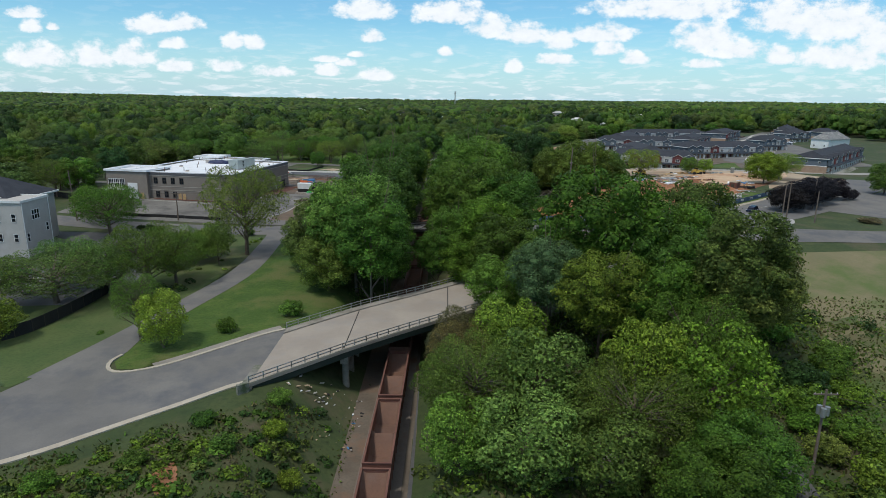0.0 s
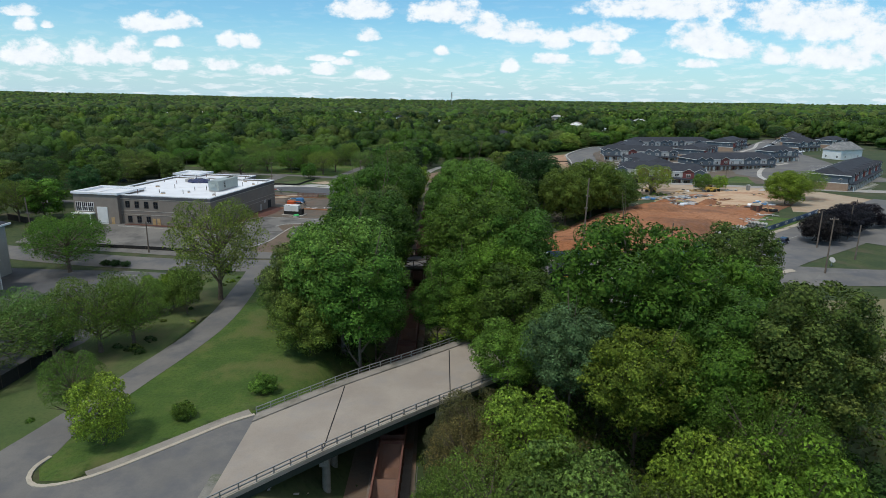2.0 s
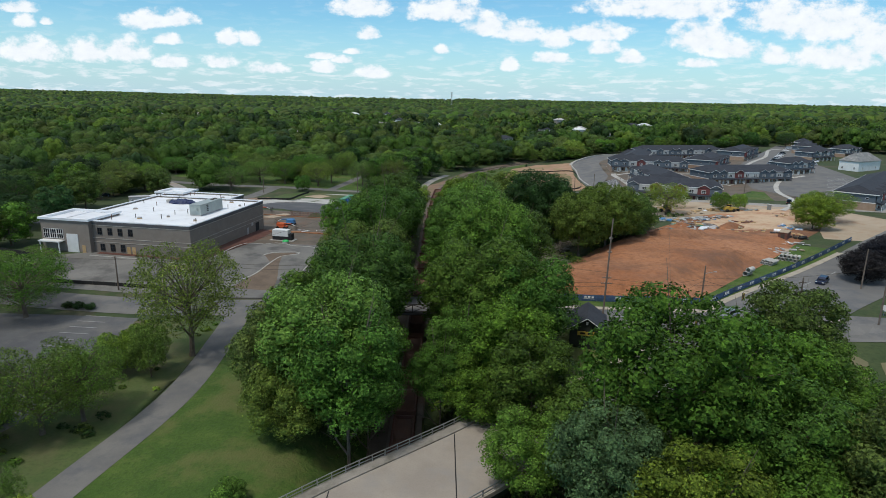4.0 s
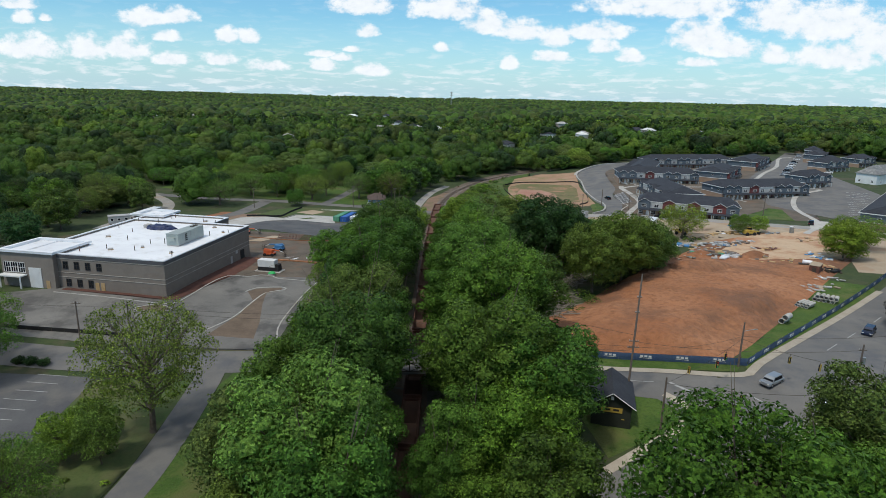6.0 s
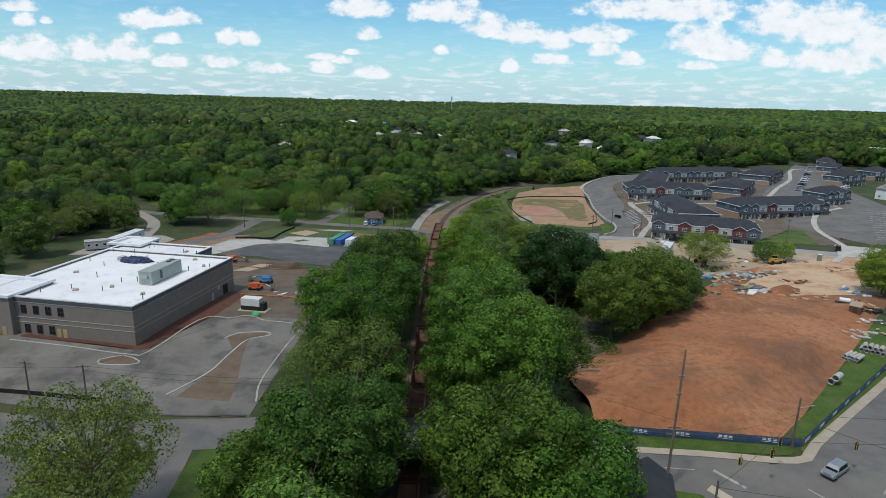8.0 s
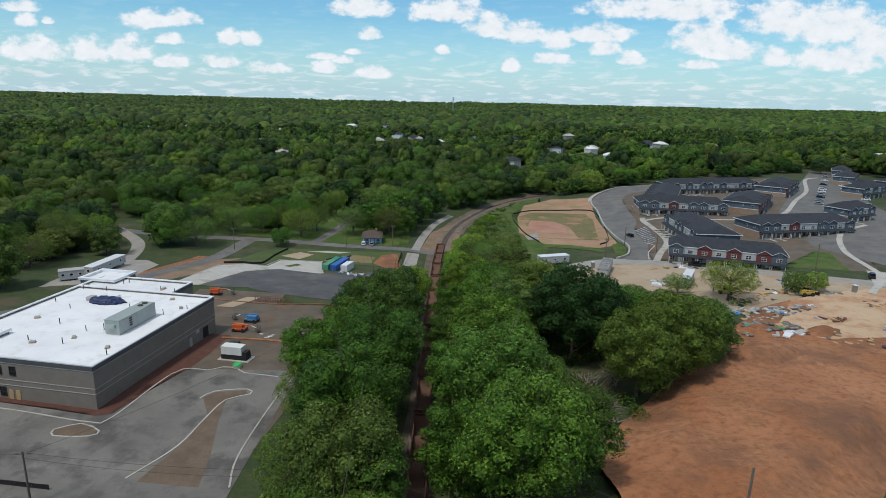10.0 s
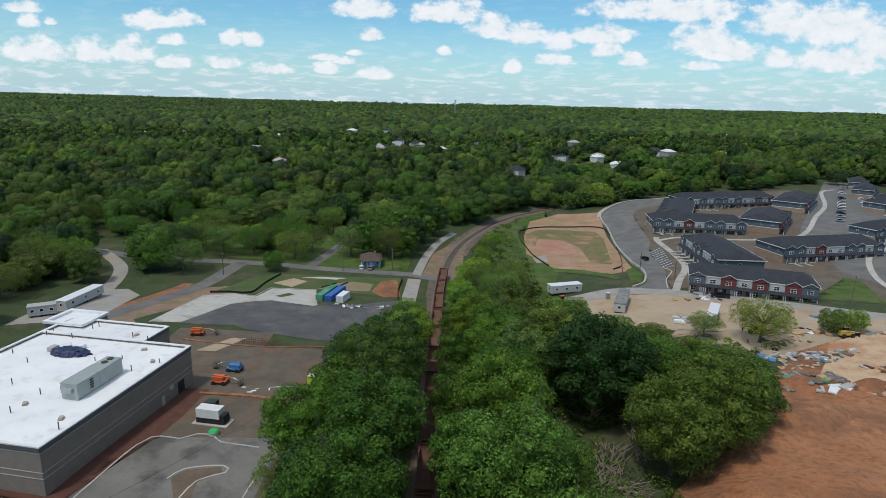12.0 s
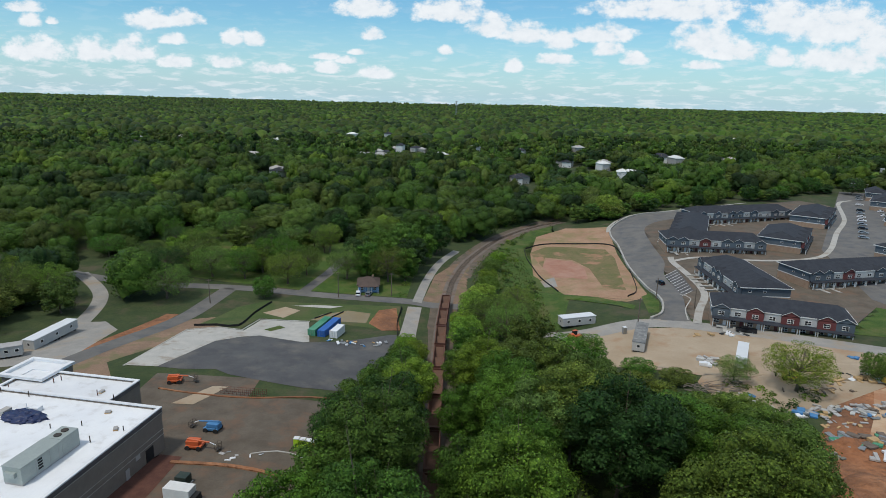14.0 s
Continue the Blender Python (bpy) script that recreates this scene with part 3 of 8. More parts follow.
drape("verge", [(10, 330), (22, 302), (34, 306), (42, 334), (34, 372), (34, 420), (44, 450), (60, 476), (48, 470), (28, 436), (16, 406)], 0.05, LAWN, "bright green weedy strip beside the track", "grass strip")

# the road over the bridge and the streets
MAIN = [(-190, -20), (-130, 14), (-75, 46), (-60, 54), (-44, 65), (-38, 69.4)]
band("road", MAIN, 14.5, 0.07, ASPHALT, "worn grey asphalt road towards the bridge", "road")
drape("road", [(-52, 66), (-46, 74.4), (-41.7, 74.6), (-38.8, 76.1), (-36.2, 78.3), (-33.3, 81), (-30.4, 83.7), (-27.3, 86.5), (-24.4, 88.4), (-24.4, 71.6), (-27, 70.9), (-31.2, 66.8), (-35.5, 62.8), (-39.3, 59), (-42, 56.3), (-48, 52)], 0.075, ASPHALT,
      "worn grey asphalt before the bridge deck", "road")
band("pavement", [(-39.6, 76.6), (-37, 79), (-34, 81.8), (-31, 84.6), (-28, 87.4), (-25.4, 89.4)], 1.3, 0.12, FOOTWAY, "worn concrete footway beside the road", "footway")
drape("path", [(-56, 66), (-53.6, 72.4), (-52.3, 79.5), (-50.1, 84.4), (-47.9, 88.5), (-44.4, 93), (-45.5, 86), (-45.3, 80.6), (-46.1, 77.9), (-45.5, 75.8), (-44, 74.4), (-43, 66)], 0.082, ASPHALT, "flared mouth of the asphalt lane", "lane")
band("road", [(13.5, 112.5), (24, 119.5), (35, 127), (46, 136)], 11.0, 0.07, ASPHALT, "worn grey asphalt road beyond the bridge", "road")
band("path", [(-52, 72), (-48, 86), (-45, 100), (-41.5, 121), (-42.5, 145), (-44, 158)], 5.0, 0.09, ASPHALT, "narrow grey asphalt lane beside the lawn", "lane")
WEST = [(-260, 185), (-140, 170), (-86, 159), (-60, 156.5), (-40, 158), (-20, 158), (0, 154), (24, 146), (44, 141), (60, 148), (84, 168), (104, 186), (150, 226), (230, 300)]
band("road", WEST[:9], 9.0, 0.08, ASPHALT, "grey asphalt street past the construction sites", "road")
drape("road", [(30, 143), (50, 145), (102, 189.5), (160, 242), (172, 230), (112, 172), (70, 139), (52, 133), (36, 135)], 0.085, ASPHALT, "wide asphalt street with turning lanes at the junction", "road")
band("road", [(68, 140), (90, 139), (130, 140), (220, 142)], 9.0, 0.08, ASPHALT, "grey asphalt street beyond the dry field", "road")
band("road", [(-300, 395), (-201, 378), (-150, 354), (-118, 346), (-88, 345), (-58, 341), (-18, 336), (10, 333)], 6.0, 0.08, ASPHALT, "pale grey residential street", "road")
band("road", [(-104, 262), (-97, 285), (-90, 310), (-86, 344)], 6.5, 0.08, ASPHALT, "grey street along the building site", "road")
band("path", [(-58, 341), (-53, 370), (-49, 400), (-38, 430)], 4.5, 0.09, ASPHALT, "narrow lane between lawns", "lane")
band("path", [(-14, 336), (-11, 365), (-6, 392), (2, 415)], 3.5, 0.09, GRAVEL, "gravel track beside the railway", "track")
band("road", [(-150, 230), (-118, 238), (-104, 262)], 6.0, 0.08, ASPHALT, "grey street along the building site", "road")
band("road", [(-150, 356), (-128, 330), (-118, 300), (-112, 280)], 5.0, 0.08, GRAVEL, "pale gravel drive", "drive")
band("road", [(20, 301), (40, 300), (66, 308), (90, 298), (120, 281), (170, 262), (240, 250)], 8.0, 0.10, GRAVEL, "dusty grey site road before the terraces", "road")
drape("road", smooth_line([(64.5, 311.6), (70, 317), (74, 328), (75, 338), (74.5, 348), (77, 379), (83, 418), (85, 440), (90, 458), (104, 478), (124, 492), (160, 503)])
      + smooth_line([(162, 486), (130, 474), (113, 460), (104, 444), (98, 411), (94, 384), (87, 363), (84, 336), (80, 322), (77, 309)]), 0.10, ASPHALT, "new curving asphalt road of the housing estate", "road")
drape("car_park", [(150, 330), (172, 398), (200, 440), (300, 590), (330, 580), (235, 420), (215, 340), (205, 290), (160, 290)], 0.10, ASPHALT, "new asphalt car park of the housing estate", "car park")

# building sites
drape("dirt_lot", [(23, 156), (22, 176), (36, 192), (56, 212), (66, 226), (88, 250), (112, 262), (135, 262), (137, 248), (118, 222), (97, 200), (57, 157.5), (50, 151)], 0.07, CLAY, "graded red clay building plot", "dirt lot", relief=clay_relief, cell=0.9)
drape("dirt_lot", [(62, 238), (60, 262), (70, 276), (120, 272), (150, 262), (160, 235), (128, 206), (112, 210), (118, 222), (137, 248), (134, 262), (112, 262), (88, 250)], 0.06, SAND, "pale sandy storage ground", "dirt lot")
drape("dirt_lot", [(28, 298), (36, 276), (56, 270), (62, 266), (90, 268), (150, 256), (150, 266), (120, 280), (90, 296), (72, 304), (50, 302)], 0.06, SAND, "pale sandy yard round the trailer", "dirt lot")
drape("dirt_lot", [(34, 370), (38, 410), (46, 446), (66, 468), (90, 462), (86, 446), (79, 405), (76, 380), (72, 336), (62, 330), (43, 336)], 0.06, TANCLAY, "bare tan clay round the basin", "dirt lot")
drape("dirt_lot", [(78, 312), (150, 288), (165, 330), (175, 398), (200, 440), (250, 520), (240, 540), (150, 492), (120, 478), (104, 450), (98, 412), (92, 370)], 0.05, MUD, "bare brown ground between the terraces", "dirt lot")
# paler clay, with sunlight on this end of the plot put into its colour
drape("dirt_lot", [(84, 234), (92, 244), (100, 256), (118, 263), (134, 268), (149, 268), (140, 250), (133, 242), (113, 220), (98, 203), (91, 208), (93, 220), (89, 228)], 0.078, SUNPALECLAY, "pale dusty clay, its colour lightened for sunlight", "dirt lot")
drape("pavement", [(135, 271), (146, 291), (165, 279.6), (154, 264)], 0.13, CONCRETE, "new pale concrete apron of the estate", "paving")
drape("dirt_lot", [(-78, 196), (-76, 262), (-50, 262), (-50, 196)], 0.04, MUD, "brown mud beside the school wall", "dirt lot")
drape("dirt_lot", [(-104, 254), (-97, 284), (-90, 308), (-80, 312), (-74, 300), (-92, 268), (-84, 256)], 0.045, TRACKDIRT, "bare brown verge beside the street", "dirt lot")
drape("dirt_lot", [(-110, 262), (-103, 286), (-97, 314), (-93, 314), (-97, 285), (-104, 260)], 0.047, CLAY, "strip of red clay beside the street", "dirt lot")
drape("car_park", [(-112, 186), (-112, 172), (-90, 166.5), (-62, 162.8), (-46, 163.4), (-35, 163), (-33, 207), (-56, 206), (-63, 189), (-93, 193)], 0.07, LOT, "muddy grey car park before the school", "car park")
drape("dirt_lot", [(-63, 184), (-57, 225), (-60, 252), (-28, 252), (-30, 206), (-36, 166), (-42, 165)], 0.05, MUD, "muddy ground round the building site", "dirt lot")
drape("car_park", [(-77.8, 265.9), (-74.5, 274.9), (-70.9, 287.2), (-65, 292.5), (-60.1, 294.6), (-45.5, 290), (-36.3, 292), (-21.2, 301), (-16.5, 303), (-24.8, 258.5), (-38.5, 257.8), (-58.7, 263.4), (-62.8, 266), (-71.3, 265)], 0.08, ASPHALT_NEW,
      "fresh dark asphalt car park", "car park")
drape("slab", [(-86.3, 266.3), (-84.6, 280.6), (-83.3, 297.5), (-75, 301.1), (-66.4, 299), (-64.4, 311), (-48.6, 311), (-44.1, 291), (-45.5, 290.2), (-60.1, 294.8), (-65, 292.7), (-70.9, 287.4), (-74.5, 275), (-77.8, 266)], 0.09, CONCRETE,
      "new pale concrete paving", "paving")
drape("car_park", [(-120, 96), (-64, 100), (-60, 112), (-62, 150), (-120, 152)], 0.06, ASPHALT_NEW, "dark car park behind trees", "car park")
drape("car_park", [(104, 172), (122, 186), (150, 206), (190, 190), (190, 158), (120, 158)], 0.07, ASPHALT, "pale grey car park beside the street", "car park")

drape("road", [(34, 136), (36, 134), (52, 133.4), (70, 139.4), (94, 143.4), (94, 134.6), (70, 134), (57, 131), (46, 124), (38, 126)], 0.078, ASPHALT, "worn asphalt corner of the junction", "road")
for k in range(7):
    band("marking", [(-73, 136 + k * 2.9), (-67.4, 135.6 + k * 2.9)], 0.16, 0.075, MARK, "white painted bay line", "road marking", smooth=False)


# ---------------------------------------------------------------- trees
def ico(sub):
    bm = bmesh.new()
    bmesh.ops.create_icosphere(bm, subdivisions=sub, radius=1.0)
    V = np.array([v.co[:] for v in bm.verts])
    F = np.array([[v.index for v in f.verts] for f in bm.faces])
    bm.free()
    return V, F


ICO = {1: ico(1), 2: ico(2)}
for key in (1, 2):                              # the undersides stay open: nothing sees them
    v_, f_ = ICO[key]
    ICO[key] = v_, f_[v_[f_].mean(1)[:, 2] > (-0.45 if key == 1 else -0.2)]


def crown_arrays(rng, lobes, leaves, size, core=1, core_r=0.6, fill=1.0, spread=0.16, wild=0.62):
    """Leaf clumps over the outside of a heap of lobes (x, y, z, r), with a rough dark core inside each lobe. Returns points, faces and tones."""
    L = np.array(lobes, float)
    V, F, T = [], [], []
    w = L[:, 3] ** 2
    flat = np.array([1, 1, 0.88])
    tone_l = rng.uniform(1 - spread, 1 + spread, len(L))
    kept_c, kept_d, kept_k, got = [], [], [], 0
    for _ in range(12):                         # only what lies on the outside of the crown
        if got >= leaves or leaves == 0:
            break
        n = max(leaves, 64)
        pick = rng.choice(len(L), n, p=w / w.sum())
        d = rng.normal(size=(n, 3))
        d[:, 2] = d[:, 2] * 0.85 + 0.4
        d /= np.linalg.norm(d, axis=1)[:, None]
        c = L[pick, :3] + d * (L[pick, 3] * (0.98 + rng.normal(0, 0.11, n)) * fill)[:, None] * flat
        q = np.linalg.norm((c[:, None, :] - L[None, :, :3]) / flat, axis=2) / (L[None, :, 3] * fill)
        ok = (q > 0.8).all(1)
        kept_c.append(c[ok])
        kept_d.append(d[ok])
        kept_k.append(pick[ok])
        got += int(ok.sum())
    n0 = 0
    if leaves:
        c, d, pick = np.concatenate(kept_c)[:leaves], np.concatenate(kept_d)[:leaves], np.concatenate(kept_k)[:leaves]
        leaves = len(c)
        nrm = d + rng.normal(0, wild * 0.58, (leaves, 3))
        nrm /= np.linalg.norm(nrm, axis=1)[:, None]
        a = np.cross(nrm, rng.normal(size=(leaves, 3)))
        a /= np.linalg.norm(a, axis=1)[:, None] + 1e-9
        b = np.cross(nrm, a)
        s = size * rng.uniform(0.6, 1.35, leaves)[:, None]
        e = rng.uniform(0.55, 0.95, leaves)[:, None]
        blade = np.stack([c - a * s * 0.55 - b * s * 0.35 * e, c + a * s * 0.45 - b * s * 0.3 * e + nrm * s * 0.1, c + b * s * 0.65 * e - nrm * s * 0.08], 1)
        V.append(blade.reshape(-1, 3))
        F += [tuple(r) for r in np.arange(leaves * 3).reshape(-1, 3).tolist()]
        T.append(np.repeat(tone_l[pick] * rng.uniform(0.62, 1.38, leaves), 3))
        n0 = leaves * 3
    if core:
        iv, fi = ICO[core]
        for k, (x, y, z, r) in enumerate(L):
            rr = 1 + 0.16 * np.sin(iv @ rng.normal(size=3) * 3 + rng.uniform(0, 6)) + rng.normal(0, 0.13, len(iv))
            V.append(iv * rr[:, None] * r * core_r * fill * flat + (x, y, z))
            F += [tuple(q) for q in (fi + n0).tolist()]
            n0 += len(iv)
            T.append(np.full(len(iv), tone_l[k] * 0.95))
    return np.concatenate(V), F, np.concatenate(T)


def leaf_mesh(name, V, F, T, tint=None):
    me = bpy.data.meshes.new(name)
    me.from_pydata(V.tolist(), [], F)
    col = np.ones((len(V), 4), np.float32)
    col[:, 0], col[:, 1], col[:, 2] = T * (0.9 + 0.12 * T), T, T * 0.95
    if tint is not None:
        col[:, :3] *= tint
    at = me.color_attributes.new("tone", "FLOAT_COLOR", "POINT")
    at.data.foreach_set("color", col.ravel())
    me.materials.append(LEAF)
    me.polygons.foreach_set("use_smooth", [True] * len(F))
    return me


def lobes_for(rng, R, H, bare, n, spread=0.95, lo=0.24, hi=0.42):
    """A crown of radius R between bare and H: lobes on a domed envelope."""
    out = [(0, 0, bare + (H - bare) * 0.5, R * 0.55)]
    mid, half = bare + (H - bare) * 0.46, (H - bare) * 0.5
    for i in range(n):
        a = i * 2.4 + rng.uniform(-0.3, 0.3)
        u = (i + 0.5) / n
        zz = -0.75 + 1.7 * u
        rr = math.sqrt(max(0.05, 1 - (zz * 0.85) ** 2)) if zz > -0.3 else 0.82 - 0.2 * abs(zz)
        lr = R * rng.uniform(lo, hi)
        k = spread * rng.uniform(0.78, 1.06)
        out.append((math.cos(a) * (R - lr) * rr * k * 1.15, math.sin(a) * (R - lr) * rr * k * 1.15, mid + zz * (half - lr * 0.7) * 1.05, lr))
    return out


def make_tree(kind, seed, R, H, bare, n, leaves, size, core=1, core_r=0.8, trunk=0.35, limbs=9, label="", name="tree", fill=1.0, category="tree", lo=0.24, hi=0.42, wild=0.62):
    rng = np.random.default_rng(seed)
    lobes = lobes_for(rng, R, H, bare, n, lo=lo, hi=hi)
    e = new(name)
    tagged(e, label, category)
    bm = bmesh.new()
    lean = rng.normal(0, 0.25, 2)
    top = (lean[0], lean[1], bare + (H - bare) * 0.6)
    bends = [(0, 0, -0.4, trunk * 1.35), (0, 0, 0.5, trunk), (lean[0] * 0.5, lean[1] * 0.5, bare, trunk * 0.8), (*top, trunk * 0.22)]
    for p, q in zip(bends, bends[1:]):
        tube(bm, p[:3], q[:3], p[3], q[3], 7)
    for x, y, z, r in sorted(lobes, key=lambda l: -l[3])[:limbs]:
        base = Vector((lean[0] * 0.5, lean[1] * 0.5, max(bare * 0.75, min(z - 2.0, bare + (H - bare) * 0.35))))
        mid = base.lerp(Vector((x, y, z)), 0.5) + Vector((0, 0, 0.25))
        tube(bm, base, mid, trunk * 0.42, trunk * 0.26, 5)
        tube(bm, mid, (x, y, z + r * 0.4), trunk * 0.26, trunk * 0.07, 4)
        for _ in range(3 if limbs > 5 else 0):
            q = Vector((x, y, z)) + Vector(rng.normal(0, 0.5, 3)) * r
            tube(bm, mid, q, trunk * 0.12, trunk * 0.04, 3)
    part("trunk", bm, BARK, e)
    V, F, T = crown_arrays(rng, lobes, leaves, size, core, core_r, fill, wild=wild)
    c = new("crown", leaf_mesh("crown", V, F, T))
    c.parent = e
    return e


BROAD, TALL = "large broadleaf tree in full spring leaf", "tall broadleaf tree in full spring leaf"
OPEN, YOUNG = "open-crowned tree with thin young leaves and visible limbs", "young bright green tree with thin stems"
WOODTREE = "woodland tree with a rounded leafy crown"
TREES = {                                       # each kind in several growths: radius, height and the growths
    "broad": (8.5, 18, [make_tree("broad", k, 8.5, 18, 0.6, 44, 17000, 0.42, core=1, core_r=0.5, label=BROAD, lo=0.18, hi=0.32, wild=0.55) for k in (1, 31, 51)]),
    "tall": (6.5, 19, [make_tree("tall", k, 6.5, 19, 1.0, 38, 14000, 0.4, core=1, core_r=0.5, label=TALL, lo=0.2, hi=0.36, wild=0.55) for k in (2, 32)]),
    "spring": (7.0, 13, [make_tree("spring", k, 7.0, 13, 2.4, 60, 19000, 0.2, core=0, limbs=34, label=OPEN, trunk=0.36, lo=0.12, hi=0.27, wild=1.0) for k in (3, 33)]),
    "sapling": (4.5, 10, [make_tree("sapling", k, 4.5, 10, 0.6, 40, 9500, 0.29, core=0, limbs=18, label=YOUNG, trunk=0.16, lo=0.17, hi=0.34, wild=0.8) for k in (4, 34)]),
    "bush": (2.4, 3.6, [make_tree("bush", 5, 2.4, 3.6, 0.0, 16, 1900, 0.26, core=1, core_r=0.6, label="leafy green shrub on the grass", trunk=0.08, limbs=5, name="shrub", category="shrub")]),
    "mid": (6.5, 15, [make_tree("mid", k, 6.5, 15, 0.6, 24, 4200, 0.56, core=1, core_r=0.62, label=WOODTREE, limbs=3, lo=0.2, hi=0.37, wild=0.66) for k in (6, 36)]),
    "midtall": (5.5, 17, [make_tree("midtall", 7, 5.5, 17, 0.8, 22, 4200, 0.56, core=1, core_r=0.62, label="tall woodland tree with a leafy crown", limbs=3, lo=0.2, hi=0.37, wild=0.66)]),
}
used = set()
HUES = {"mid": (0.076, 0.158, 0.020), "bright": (0.138, 0.226, 0.024), "dark": (0.036, 0.082, 0.018), "blue": (0.092, 0.172, 0.068), "olive": (0.108, 0.158, 0.030),
        "brown": (0.125, 0.116, 0.050), "light": (0.118, 0.198, 0.034), "plum": (0.020, 0.017, 0.020), "young": (0.165, 0.215, 0.042)}
trng = random.Random(7)


def plant(kind, x, y, height, radius, hue="mid", z=None, label="", group="trees along the railway", top=None):
    """Sets a tree of the kind at its place, at its height (or with its top at a level) and its crown radius."""
    height = height * trng.uniform(0.93, 1.05) if top is None else top - ground_z(x, y)
    if y > 262 and kind in ("broad", "tall"):
        radius *= 0.92
        kind = {"broad": "mid", "tall": "midtall"}[kind]
    ref_r, ref_h, growths = TREES[kind]
    src = growths[trng.randrange(len(growths))]
    s = radius / ref_r * {"spring": 1.2, "sapling": 1.1, "broad": 1.08, "tall": 1.08}.get(kind, 1.0)
    v = min(height / ref_h, s * {"broad": 0.84, "tall": 0.82, "mid": 0.85, "midtall": 0.82}.get(kind, 1.15))
    lift = height / v - ref_h                   # clear stem under the crown
    m = pose(x, y, ground_z(x, y) if z is None else z, 0, 0, trng.uniform(0, 360))
    if src in used:
        t = copy_thing(src, m)
        t.matrix_basis = m @ Matrix.Diagonal((s, s, v, 1))
    else:
        t = src
        src.matrix_basis = m @ Matrix.Diagonal((s, s, v, 1))
        used.add(src)
    for ch in t.children:
        if ch.name.startswith("crown"):
            ch.location.z = lift
        else:
            ch.scale.z = 1 + lift / (ref_h * 0.55)
    c = HUES[hue]
    k = trng.choice((0.86, 0.97, 1.08, 1.2, 1.34)) * trng.uniform(0.95, 1.05) * {"spring": 1.05, "sapling": 1.2, "mid": 0.95, "midtall": 0.95}.get(kind, 1.0)
    for ch in t.children:
        if ch.name.startswith("crown"):
            ch.color = (c[0] * k * trng.uniform(0.85, 1.15), c[1] * k, c[2] * k * trng.uniform(0.8, 1.3), 1)
    if label:
        t["label"] = label
    t["group"] = group
    return t


def plant_to(rows, group):
    """Trees by kind, place, level of the top, crown radius and hue."""
    for kind, x, y, top, radius, hue in rows:
        plant(kind, x, y, 0, radius, hue, group=group, top=top)


# beside the track, west
plant_to([("tall", -13, 105.5, 17.8, 6.5, "mid"), ("broad", -17, 113, 20.2, 9, "light"), ("broad", -23.5, 117, 15, 7.5, "olive"), ("broad", -14.5, 133, 21.6, 8.2, "mid"), ("broad", -22, 130, 16.5, 7, "light"), ("broad", -20, 143, 16, 7, "mid"),
          ("broad", -11.5, 113, 9, 5.2, "mid"), ("broad", -21.5, 108.5, 9.5, 5.8, "light"), ("broad", -27.5, 122, 8.5, 5.5, "light"), ("broad", -12, 124, 11, 5.2, "mid"), ("broad", -24, 137, 9, 5.5, "mid"), ("tall", -12.5, 145, 15, 5.5, "mid"), ("spring", -26, 140, 9, 5, "olive"), ("broad", -16, 160, 19.0, 7.5, "light"), ("tall", -12, 158, 15, 5, "mid"), ("broad", -16.5, 173, 21.8, 8, "mid"), ("spring", -23, 164, 13, 6, "light"),
          ("tall", -22, 182, 16, 6.5, "dark"), ("broad", -14.5, 194, 21.0, 7.8, "mid"), ("broad", -27, 197, 17.0, 6.8, "mid"), ("tall", -22, 207, 18, 6.5, "mid"), ("broad", -15.5, 213, 22.2, 8.2, "mid"), ("spring", -27, 187, 11, 5, "light"),
          ("tall", -14.5, 226, 19.5, 7, "dark"), ("broad", -21, 222, 17.5, 7, "dark"), ("broad", -20, 234, 15, 6.5, "mid"), ("broad", -11.5, 242, 15.2, 6, "bright"), ("tall", -18, 247, 12.5, 5.5, "mid"), ("tall", -13, 256, 11, 5, "mid"),
          ("tall", -14, 266, 8, 4.5, "mid"), ("sapling", -15, 275, 5, 4, "mid"), ("sapling", -12, 283, 2.5, 3.5, "bright"), ("sapling", -15, 290, 1.5, 3.2, "bright")], "trees along the railway")
